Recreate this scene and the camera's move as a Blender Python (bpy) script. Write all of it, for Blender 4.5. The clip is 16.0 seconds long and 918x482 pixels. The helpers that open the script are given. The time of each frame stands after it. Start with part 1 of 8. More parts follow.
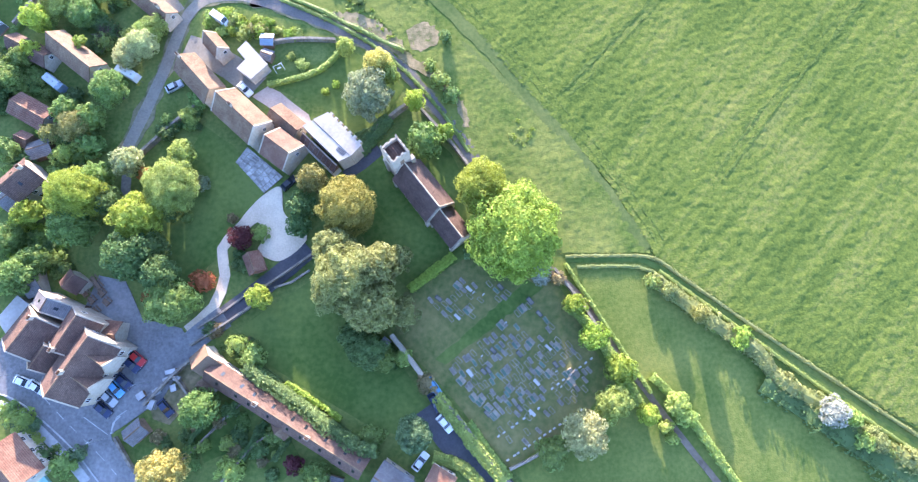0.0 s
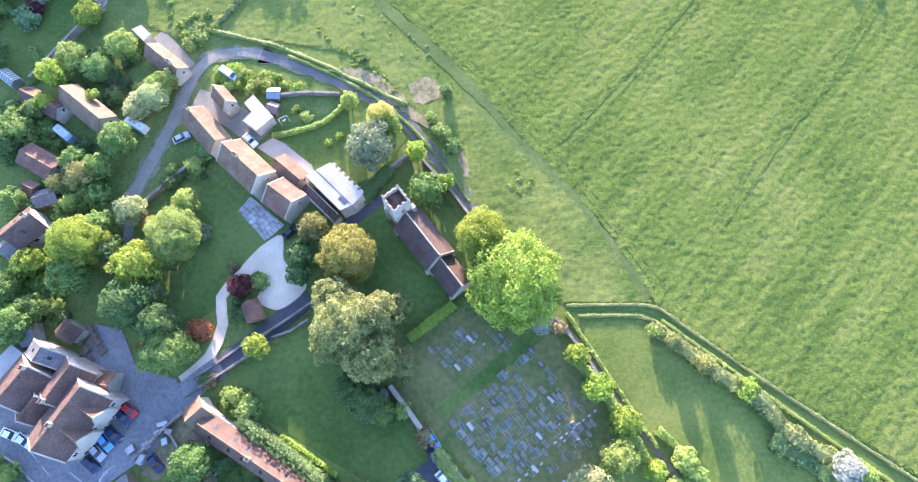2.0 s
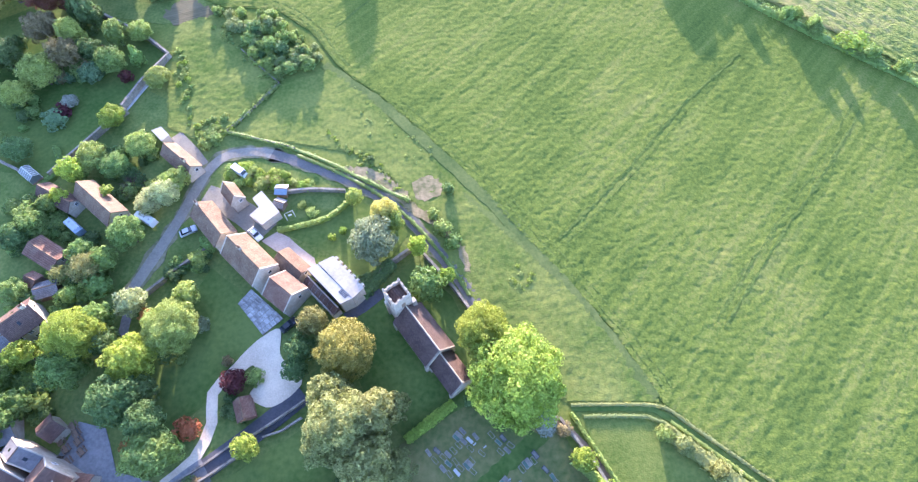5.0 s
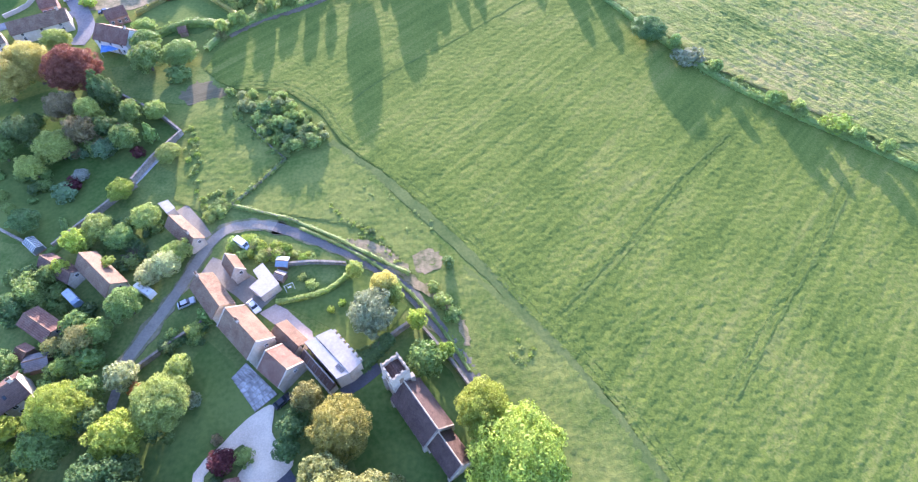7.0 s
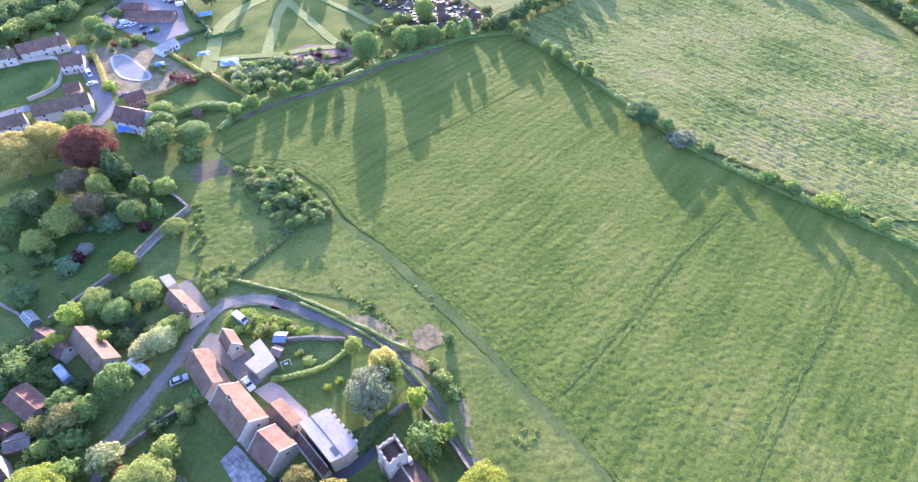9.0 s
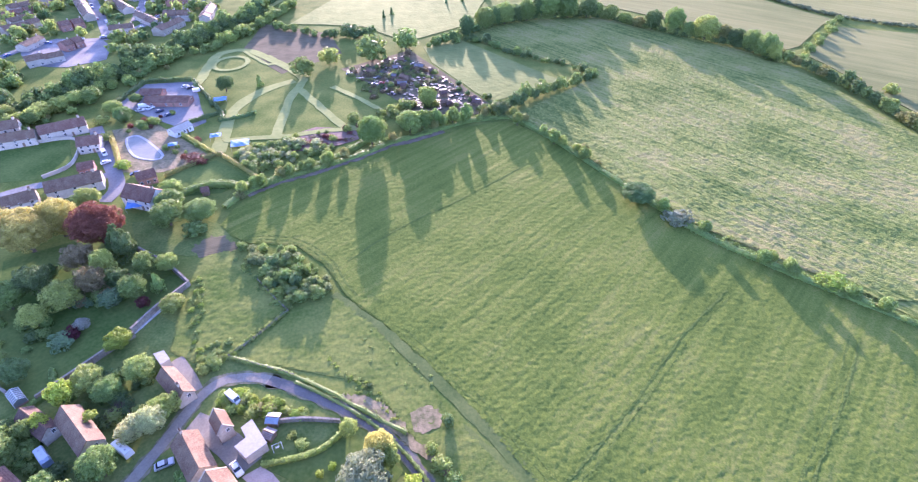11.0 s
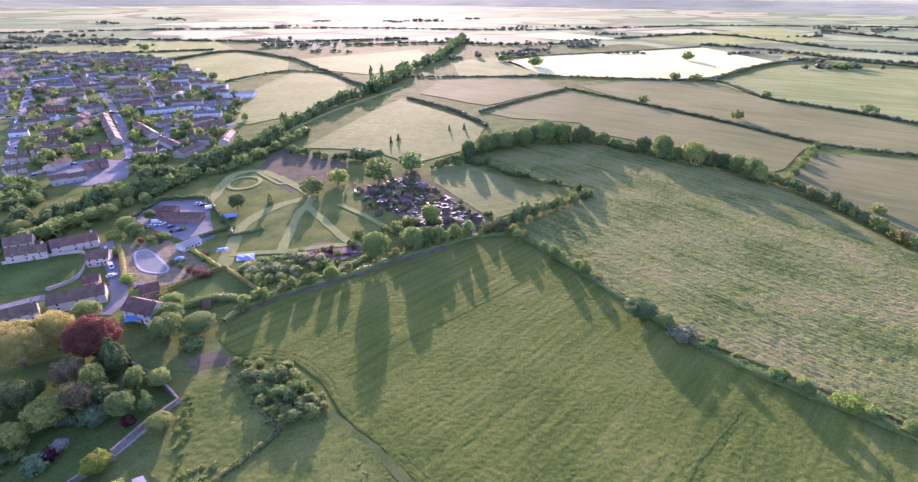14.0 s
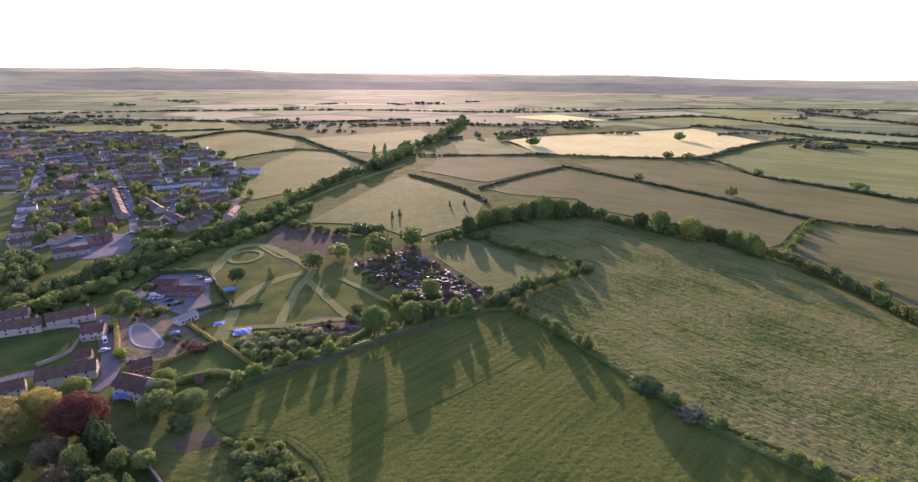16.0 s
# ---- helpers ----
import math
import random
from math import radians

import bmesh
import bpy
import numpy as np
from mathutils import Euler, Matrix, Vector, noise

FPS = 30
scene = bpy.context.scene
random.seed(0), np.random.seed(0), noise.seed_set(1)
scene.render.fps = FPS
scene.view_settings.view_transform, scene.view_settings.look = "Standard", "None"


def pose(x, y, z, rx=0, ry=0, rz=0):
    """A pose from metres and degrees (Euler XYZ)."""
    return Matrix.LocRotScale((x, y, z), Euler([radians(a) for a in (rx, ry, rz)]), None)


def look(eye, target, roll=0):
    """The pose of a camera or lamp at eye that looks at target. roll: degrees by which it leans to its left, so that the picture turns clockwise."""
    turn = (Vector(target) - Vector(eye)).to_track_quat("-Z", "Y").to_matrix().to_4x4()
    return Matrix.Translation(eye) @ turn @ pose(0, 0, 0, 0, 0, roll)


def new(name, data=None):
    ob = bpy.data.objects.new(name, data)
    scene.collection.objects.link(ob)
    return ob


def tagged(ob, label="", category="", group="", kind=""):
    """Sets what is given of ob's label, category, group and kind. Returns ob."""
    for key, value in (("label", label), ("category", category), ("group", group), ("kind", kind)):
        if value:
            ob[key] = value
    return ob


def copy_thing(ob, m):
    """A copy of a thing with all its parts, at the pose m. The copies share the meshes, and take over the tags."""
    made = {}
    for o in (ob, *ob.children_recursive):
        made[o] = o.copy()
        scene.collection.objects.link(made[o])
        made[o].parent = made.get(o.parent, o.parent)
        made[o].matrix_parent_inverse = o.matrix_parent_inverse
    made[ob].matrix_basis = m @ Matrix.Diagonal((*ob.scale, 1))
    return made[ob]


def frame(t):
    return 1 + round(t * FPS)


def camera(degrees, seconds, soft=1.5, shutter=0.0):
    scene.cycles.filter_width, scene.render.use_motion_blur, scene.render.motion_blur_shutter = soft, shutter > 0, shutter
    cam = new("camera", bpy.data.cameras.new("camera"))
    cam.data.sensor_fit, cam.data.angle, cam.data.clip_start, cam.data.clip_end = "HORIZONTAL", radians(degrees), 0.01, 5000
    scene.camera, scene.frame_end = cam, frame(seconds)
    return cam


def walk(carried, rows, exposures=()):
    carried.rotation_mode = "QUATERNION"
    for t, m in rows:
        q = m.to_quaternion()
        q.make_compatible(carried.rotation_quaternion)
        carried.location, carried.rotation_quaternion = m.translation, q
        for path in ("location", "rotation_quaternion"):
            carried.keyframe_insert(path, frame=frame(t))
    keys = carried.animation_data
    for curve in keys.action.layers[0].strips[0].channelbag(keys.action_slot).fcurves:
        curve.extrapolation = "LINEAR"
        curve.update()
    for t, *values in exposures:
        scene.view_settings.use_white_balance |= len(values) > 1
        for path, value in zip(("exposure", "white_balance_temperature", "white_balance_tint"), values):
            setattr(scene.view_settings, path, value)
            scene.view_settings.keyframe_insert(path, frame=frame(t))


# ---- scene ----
# camera: a drone hovering 118 m up that tilts from straight down to the horizon
cam = camera(83.0, 16.0, soft=1.25)
ROWS = [(0, -79.40, 0.09, -0.00),
        (0.5, -78.02, 0.08, 0.01),
        (1, -76.75, 0.09, 0.04),
        (1.5, -75.35, 0.10, 0.04),
        (2, -74.04, 0.10, 0.09),
        (2.5, -72.60, 0.11, 0.09),
        (3, -71.23, 0.13, 0.08),
        (3.5, -69.66, 0.12, 0.14),
        (4, -67.75, 0.11, 0.28),
        (6.5, -57.61, -0.05, 0.65),
        (7, -55.63, -0.09, 0.73),
        (7.5, -53.49, -0.14, 0.82),
        (8, -51.48, -0.17, 0.91),
        (8.5, -49.32, -0.19, 0.95),
        (9, -47.32, -0.18, 1.00),
        (11.5, -36.79, -0.42, 1.31),
        (12, -34.78, -0.43, 1.32),
        (12.5, -32.64, -0.47, 1.39),
        (13, -30.62, -0.48, 1.40),
        (13.5, -28.45, -0.49, 1.49),
        (14, -26.27, -0.50, 1.56),
        (14.5, -24.22, -0.52, 1.57),
        (15, -22.08, -0.48, 1.57),
        (15.5, -20.07, -0.50, 1.53),
        (16, -18.10, -0.62, 1.61)]
EXPOSURE = [(0, 3.36, 5860, 26), (4, 3.37, 5830, 29), (9, 3.11, 5680, 43), (12.5, 3.05, 5740, 59), (14, 2.4, 6000, 62), (15, 2.08, 6350, 61), (16, 1.5, 6600, 59)]
walk(cam, [(t, pose(0, 0, 118, 90 + tilt, roll, turn)) for t, tilt, roll, turn in ROWS], EXPOSURE)

# evening sun, low ahead, and its sky
SUN_EL, SUN_AZ = 8.2, -8.5
world = bpy.data.worlds.new("sky")
scene.world = world
world.use_nodes = True
wn = world.node_tree
sky = wn.nodes.new("ShaderNodeTexSky")
sky.sky_type, sky.sun_disc = "NISHITA", False
sky.sun_elevation, sky.sun_rotation = radians(SUN_EL), radians(SUN_AZ)
sky.air_density, sky.dust_density, sky.ozone_density = 0.65, 0.5, 1.5
wn.links.new(sky.outputs[0], wn.nodes["Background"].inputs[0])
wn.nodes["Background"].inputs[1].default_value = 0.15
sun = new("sun", bpy.data.lights.new("sun", "SUN"))
sun.data.energy, sun.data.angle, sun.data.color = 2.6, radians(0.6), (1.0, 0.84, 0.62)
sun.matrix_world = look((0, 0, 300), Vector((0, 0, 300)) - Vector((math.sin(radians(SUN_AZ)) * math.cos(radians(SUN_EL)), math.cos(radians(SUN_AZ)) * math.cos(radians(SUN_EL)), math.sin(radians(SUN_EL)))))


# ---- materials ----
CROP_TURN = 48
def material(name, low, high, coarse=0.2, fine=3.0, rough=0.9, bump=0.3, bump_at=None, reach=0.1, sheen=0.0, stretch=None, metal=0.0, spec=0.3, space="Object", patch=1.1, mid=None, rows=None):
    """A surface that wanders between two colours at a coarse and a fine scale (per metre), with relief."""
    m = bpy.data.materials.new(name)
    m.use_nodes = True
    t, n = m.node_tree, m.node_tree.nodes
    b = n["Principled BSDF"]
    if space == "World":
        src = n.new("ShaderNodeNewGeometry").outputs["Position"]
    else:
        src = n.new("ShaderNodeTexCoord").outputs["Object"]
    if stretch:
        mp = n.new("ShaderNodeMapping")
        mp.vector_type = "TEXTURE"
        mp.inputs["Rotation"].default_value = (0, 0, radians(stretch[0]))
        mp.inputs["Scale"].default_value = (1 / stretch[1], 1 / stretch[2], 1)
        t.links.new(src, mp.inputs[0])
        line = mp.outputs[0]
    else:
        line = src
    def noise_at(scale, vec, detail=4):
        q = n.new("ShaderNodeTexNoise")
        q.inputs["Scale"].default_value, q.inputs["Detail"].default_value = scale, detail
        t.links.new(vec, q.inputs["Vector"])
        return q.outputs["Fac"]
    a, c = noise_at(coarse, src), noise_at(fine, line)
    mix = n.new("ShaderNodeMath")
    mix.operation = "MULTIPLY_ADD"
    t.links.new(c, mix.inputs[0])
    mix.inputs[1].default_value = 0.9
    half = n.new("ShaderNodeMath")
    half.operation = "MULTIPLY_ADD"
    t.links.new(a, half.inputs[0])
    half.inputs[1].default_value, half.inputs[2].default_value = patch, 0.05 - patch / 2
    t.links.new(half.outputs[0], mix.inputs[2])
    if rows:
        # long drawn-out streaks: turn, breadth and length in metres, weight
        rm = n.new("ShaderNodeMapping")
        rm.vector_type = "TEXTURE"
        rm.inputs["Rotation"].default_value = (0, 0, radians(rows[0]))
        rm.inputs["Scale"].default_value = (rows[2], rows[1], 1)
        t.links.new(src, rm.inputs[0])
        add = n.new("ShaderNodeMath")
        add.operation = "MULTIPLY_ADD"
        t.links.new(noise_at(1.0, rm.outputs[0], 3), add.inputs[0])
        add.inputs[1].default_value = rows[3]
        low_end = n.new("ShaderNodeMath")
        low_end.operation = "SUBTRACT"
        t.links.new(half.outputs[0], low_end.inputs[0])
        low_end.inputs[1].default_value = rows[3] / 2
        t.links.new(low_end.outputs[0], add.inputs[2])
        t.links.new(add.outputs[0], mix.inputs[2])
    ramp = n.new("ShaderNodeValToRGB")
    ramp.color_ramp.elements[0].position, ramp.color_ramp.elements[1].position = 0.2, 0.8
    ramp.color_ramp.elements[0].color, ramp.color_ramp.elements[1].color = (*low, 1), (*high, 1)
    if mid:
        e = ramp.color_ramp.elements.new(0.5)
        e.color = (*mid, 1)
    t.links.new(mix.outputs[0], ramp.inputs[0])
    t.links.new(ramp.outputs[0], b.inputs["Base Color"])
    b.inputs["Roughness"].default_value, b.inputs["Metallic"].default_value = rough, metal
    b.inputs["Specular IOR Level"].default_value = spec
    if sheen:
        b.inputs["Sheen Weight"].default_value, b.inputs["Sheen Roughness"].default_value = sheen, 0.4
        t.links.new(ramp.outputs[0], b.inputs["Sheen Tint"])
    if bump:
        k = n.new("ShaderNodeBump")
        k.inputs["Strength"].default_value, k.inputs["Distance"].default_value = bump, reach
        t.links.new(noise_at(bump_at or fine * 2, line, 6), k.inputs["Height"])
        t.links.new(k.outputs[0], b.inputs["Normal"])
    return m


def foliage(name, glow=0.42):
    """Leaves in the colour of their object, lit from both sides."""
    m = bpy.data.materials.new(name)
    m.use_nodes = True
    t, n = m.node_tree, m.node_tree.nodes
    b = n["Principled BSDF"]
    info, geo, tc = n.new("ShaderNodeObjectInfo"), n.new("ShaderNodeNewGeometry"), n.new("ShaderNodeTexCoord")
    vary = n.new("ShaderNodeHueSaturation")
    hue = n.new("ShaderNodeMapRange")
    t.links.new(info.outputs["Random"], hue.inputs["Value"])
    hue.inputs["To Min"].default_value, hue.inputs["To Max"].default_value = 0.485, 0.515
    val = n.new("ShaderNodeMapRange")
    t.links.new(geo.outputs["Random Per Island"], val.inputs["Value"])
    val.inputs["To Min"].default_value, val.inputs["To Max"].default_value = 0.76, 1.24
    t.links.new(hue.outputs[0], vary.inputs["Hue"])
    t.links.new(val.outputs[0], vary.inputs["Value"])
    t.links.new(info.outputs["Color"], vary.inputs["Color"])
    t.links.new(vary.outputs[0], b.inputs["Base Color"])
    b.inputs["Roughness"].default_value, b.inputs["Specular IOR Level"].default_value = 0.6, 0.25
    tr = n.new("ShaderNodeBsdfTranslucent")
    t.links.new(vary.outputs[0], tr.inputs["Color"])
    mx = n.new("ShaderNodeMixShader")
    mx.inputs[0].default_value = glow
    t.links.new(b.outputs[0], mx.inputs[1])
    t.links.new(tr.outputs[0], mx.inputs[2])
    t.links.new(mx.outputs[0], n["Material Output"].inputs["Surface"])
    return m


def tiled(name, low, high, course=0.28, width=0.3, rough=0.74):
    """Roof covering in courses, weathered in patches."""
    m = material(name, low, high, 0.35, 2.5, rough, 0.0, spec=0.12, patch=1.1)
    t, n = m.node_tree, m.node_tree.nodes
    b, tc = n["Principled BSDF"], n.new("ShaderNodeTexCoord")
    sep, com = n.new("ShaderNodeSeparateXYZ"), n.new("ShaderNodeCombineXYZ")
    t.links.new(tc.outputs["Object"], sep.inputs[0])
    t.links.new(sep.outputs[0], com.inputs[0])
    t.links.new(sep.outputs[2], com.inputs[1])
    br = n.new("ShaderNodeTexBrick")
    t.links.new(com.outputs[0], br.inputs["Vector"])
    br.inputs["Scale"].default_value = 1.0
    br.inputs["Brick Width"].default_value, br.inputs["Row Height"].default_value = width, course * 0.7
    br.inputs["Mortar Size"].default_value = 0.03
    br.inputs["Color1"].default_value, br.inputs["Color2"].default_value, br.inputs["Mortar"].default_value = (0.75, 0.75, 0.75, 1), (1.15, 1.1, 1.05, 1), (0.45, 0.45, 0.45, 1)
    mul = n.new("ShaderNodeMix")
    mul.data_type, mul.blend_type = "RGBA", "MULTIPLY"
    mul.inputs[0].default_value = 0.7
    old = b.inputs["Base Color"].links[0].from_socket
    t.links.new(old, mul.inputs[6])
    t.links.new(br.outputs["Color"], mul.inputs[7])
    t.links.new(mul.outputs[2], b.inputs["Base Color"])
    k = n.new("ShaderNodeBump")
    k.inputs["Strength"].default_value, k.inputs["Distance"].default_value = 0.6, 0.04
    t.links.new(br.outputs["Color"], k.inputs["Height"])
    t.links.new(k.outputs[0], b.inputs["Normal"])
    return m


def painted(name, rough=0.3):
    """Paint in the colour of its object."""
    m = bpy.data.materials.new(name)
    m.use_nodes = True
    n = m.node_tree.nodes
    info = n.new("ShaderNodeObjectInfo")
    m.node_tree.links.new(info.outputs["Color"], n["Principled BSDF"].inputs["Base Color"])
    n["Principled BSDF"].inputs["Roughness"].default_value = rough
    n["Principled BSDF"].inputs["Coat Weight"].default_value = 0.4
    return m


M = {
    "meadow": material("meadow_grass", (0.08, 0.128, 0.028), (0.195, 0.216, 0.058), 0.07, 1.1, 0.95, 0.5, 2.8, 0.16, 0.03, space="World", patch=1.3),
    "crop": material("tall_crop_grass", (0.07, 0.11, 0.024), (0.198, 0.208, 0.058), 0.03, 2.0, 0.9, 0.5, 3.0, 0.22, 0.03, (CROP_TURN - 85, 0.9, 1.1), space="World", patch=0.75, mid=(0.127, 0.168, 0.034), rows=(CROP_TURN, 2.2, 40, 0.75)),
    "headland": material("mown_headland", (0.085, 0.125, 0.036), (0.165, 0.19, 0.06), 0.1, 1.2, 0.9, 0.4, 5, 0.1, 0.03, space="World"),
    # pressed wheel tracks; the grooves' shade is put into this darker green
    "tram": material("shaded_pressed_crop", (0.068, 0.108, 0.026), (0.12, 0.16, 0.04), 0.07, 0.8, 0.9, 1.0, 1.3, 0.4, 0.0, space="World"),
    "lawn": material("mown_lawn", (0.06, 0.112, 0.026), (0.138, 0.182, 0.05), 0.05, 0.9, 0.95, 0.35, 6, 0.06, 0.03, space="World", patch=1.7),
    "yard_grass": material("rough_garden_grass", (0.075, 0.125, 0.03), (0.18, 0.21, 0.065), 0.15, 1.2, 0.95, 0.7, 3, 0.15, 0.1, space="World"),
    "grave_grass": material("worn_churchyard_grass", (0.075, 0.115, 0.032), (0.225, 0.195, 0.08), 0.12, 0.8, 0.95, 0.5, 4, 0.1, 0.1, space="World"),
    "rough": material("rough_pasture", (0.08, 0.125, 0.032), (0.27, 0.25, 0.098), 0.03, 0.9, 0.9, 1.0, 1.4, 0.5, 0.12, (-42, 0.7, 1.2), space="World", patch=1.3, mid=(0.19, 0.225, 0.062), rows=(-49, 1.8, 70, 0.9)),
    "far_green": material("distant_pasture", (0.122, 0.158, 0.052), (0.205, 0.23, 0.08), 0.012, 0.12, 0.9, 0.6, 0.3, 0.8, 0.45, space="World"),
    "far_stripe": material("distant_drilled_crop", (0.117, 0.155, 0.05), (0.2, 0.23, 0.088), 0.01, 0.08, 0.9, 0.5, 0.3, 0.8, 0.45, (-28, 0.15, 2.0), space="World", rows=(-28, 9, 300, 0.9)),
    "far_brown": material("distant_stubble_field", (0.104, 0.122, 0.046), (0.172, 0.176, 0.072), 0.012, 0.1, 0.9, 0.5, 0.3, 0.5, 0.4, (-35, 0.2, 2.0), space="World", rows=(-35, 8, 250, 0.5)),
    "rape": material("pale_yellow_crop", (0.42, 0.42, 0.17), (0.54, 0.53, 0.25), 0.01, 0.1, 0.9, 0.5, 0.3, 0.5, 0.5, space="World"),
    "plough": material("ploughed_earth", (0.1, 0.092, 0.052), (0.185, 0.16, 0.095), 0.1, 0.8, 0.95, 0.8, 1.5, 0.2, 0.0, (20, 0.2, 2.0), space="World"),
    "soil": material("bare_soil", (0.12, 0.12, 0.05), (0.3, 0.232, 0.13), 0.25, 1.0, 0.95, 0.8, 3, 0.12, space="World", patch=1.4),
    "asphalt": material("worn_asphalt", (0.13, 0.13, 0.13), (0.27, 0.265, 0.26), 0.08, 1.6, 0.9, 0.3, 14, 0.02, space="World"),
    "asphalt_lane": material("pale_lane_asphalt", (0.175, 0.16, 0.13), (0.28, 0.255, 0.205), 0.15, 2.5, 0.9, 0.3, 14, 0.02, space="World"),
    # the lane asphalt again, darkened: shade put into the colour
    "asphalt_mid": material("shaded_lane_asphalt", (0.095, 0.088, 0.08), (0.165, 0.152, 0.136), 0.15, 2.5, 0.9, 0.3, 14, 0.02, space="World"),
    "asphalt_dark": material("dark_asphalt", (0.055, 0.057, 0.065), (0.1, 0.1, 0.11), 0.2, 2.5, 0.85, 0.3, 14, 0.02, space="World"),
    "gravel": material("pale_gravel", (0.5, 0.4, 0.285), (0.72, 0.6, 0.44), 0.2, 3, 0.95, 0.5, 12, 0.03, space="World"),
    "gravel_pink": material("pinkish_gravel", (0.34, 0.27, 0.22), (0.5, 0.42, 0.35), 0.2, 3, 0.95, 0.5, 12, 0.03, space="World"),
    "flags": material("grey_stone_flags", (0.3, 0.3, 0.3), (0.52, 0.51, 0.5), 0.4, 1.2, 0.85, 0.4, 3, 0.03, space="World"),
    "verge": material("worn_verge", (0.09, 0.11, 0.04), (0.24, 0.21, 0.13), 0.3, 1.4, 0.95, 0.6, 4, 0.08, space="World", patch=1.4),
    "heather": material("reddish_cleared_earth", (0.13, 0.085, 0.065), (0.25, 0.165, 0.13), 0.15, 0.9, 0.95, 0.8, 2, 0.2, space="World"),
    "path": material("trodden_path", (0.13, 0.1, 0.07), (0.25, 0.2, 0.145), 0.2, 1.2, 0.95, 0.4, 6, 0.04, space="World"),
    "blue_sheet": material("blue_sheet_roof", (0.16, 0.22, 0.27), (0.25, 0.32, 0.38), 0.4, 2, 0.5, 0.1, 5, 0.02),
    "mown": material("mown_grass_path", (0.2, 0.235, 0.08), (0.29, 0.31, 0.115), 0.05, 0.4, 0.95, 0.4, 1.5, 0.1, 0.3, space="World"),
    "hill": material("far_wooded_hill", (0.06, 0.085, 0.055), (0.135, 0.16, 0.1), 0.0025, 0.012, 0.95, 0.3, 0.05, 4, 1.0, space="World", stretch=(0, 0.4, 1.0)),
    "paint": material("road_paint", (0.3, 0.3, 0.28), (0.55, 0.54, 0.52), 0.5, 4, 0.8, 0.1, space="World"),
    "stone": material("pale_limestone", (0.31, 0.265, 0.2), (0.5, 0.435, 0.345), 0.3, 1.8, 0.9, 0.4, 3, 0.05),
    "render": material("cream_render", (0.38, 0.335, 0.27), (0.52, 0.465, 0.385), 0.3, 1.5, 0.9, 0.1, 5, 0.02),
    "white": material("white_paint", (0.56, 0.56, 0.55), (0.7, 0.7, 0.68), 0.3, 2, 0.6, 0.05, 5, 0.01),
    "rubble": material("rubble_stone_wall", (0.13, 0.112, 0.088), (0.33, 0.29, 0.235), 0.5, 2.2, 0.95, 0.8, 3, 0.08, space="World"),
    "town_wall": material("weathered_town_walls", (0.2, 0.17, 0.14), (0.5, 0.46, 0.4), 0.06, 1.5, 0.9, 0.1, 5, 0.02, space="World", patch=1.6),
    "brick": material("red_brick_wall", (0.25, 0.12, 0.09), (0.4, 0.23, 0.17), 0.4, 3, 0.9, 0.4, 8, 0.03),
    "grave": material("grey_gravestone", (0.165, 0.15, 0.115), (0.37, 0.335, 0.265), 0.4, 2.5, 0.8, 0.3, 8, 0.02, space="World"),
    "grave_white": material("white_marble", (0.36, 0.35, 0.325), (0.52, 0.51, 0.475), 0.4, 2.5, 0.4, 0.1, 8, 0.01, space="World"),
    "grave_black": material("polished_dark_granite", (0.05, 0.055, 0.065), (0.12, 0.12, 0.13), 0.4, 6, 0.25, 0.0, space="World"),
    "chips_green": material("green_glass_chippings", (0.06, 0.11, 0.075), (0.13, 0.21, 0.15), 0.8, 9, 0.4, 0.5, 20, 0.02, space="World"),
    "chips": material("weathered_stone_chippings", (0.13, 0.12, 0.095), (0.29, 0.265, 0.22), 0.8, 9, 0.8, 0.5, 20, 0.02, space="World"),
    "tile": tiled("weathered_clay_tiles", (0.155, 0.09, 0.06), (0.27, 0.198, 0.13)),
    "tile_brown": tiled("brown_clay_tiles", (0.105, 0.062, 0.05), (0.2, 0.135, 0.104)),
    "tile_red": tiled("red_clay_tiles", (0.165, 0.08, 0.058), (0.275, 0.178, 0.126)),
    "tile_dark": tiled("dark_stone_tiles", (0.08, 0.054, 0.048), (0.15, 0.106, 0.09)),
    "slate": tiled("grey_slates", (0.14, 0.135, 0.135), (0.27, 0.26, 0.255), 0.25, 0.3, 0.6),
    "felt": material("flat_roof_felt", (0.3, 0.275, 0.235), (0.45, 0.41, 0.35), 0.2, 1.5, 0.8, 0.2, 4, 0.02),
    "white_roof": material("white_membrane_roof", (0.34, 0.315, 0.28), (0.45, 0.42, 0.38), 0.2, 1.5, 0.85, 0.1, 4, 0.01),
    "wood": material("brown_timber", (0.13, 0.085, 0.055), (0.26, 0.18, 0.12), 0.6, 4, 0.8, 0.3, 10, 0.02),
    "bark": material("bark", (0.08, 0.06, 0.045), (0.2, 0.16, 0.12), 0.5, 3, 0.95, 0.6, 6, 0.05),
    "dark_metal": material("dark_metal", (0.04, 0.04, 0.045), (0.07, 0.07, 0.075), 0.5, 3, 0.5, 0.0),
    "tyre": material("black_rubber", (0.02, 0.02, 0.02), (0.035, 0.035, 0.035), 0.5, 4, 0.8, 0.0),
    "steel": material("pale_steel", (0.5, 0.5, 0.5), (0.62, 0.62, 0.62), 0.5, 3, 0.35, 0.0, metal=0.8),
    "tarp": material("blue_tarpaulin", (0.07, 0.2, 0.5), (0.18, 0.34, 0.62), 0.4, 1.2, 0.75, 0.5, 1.2, 0.1),
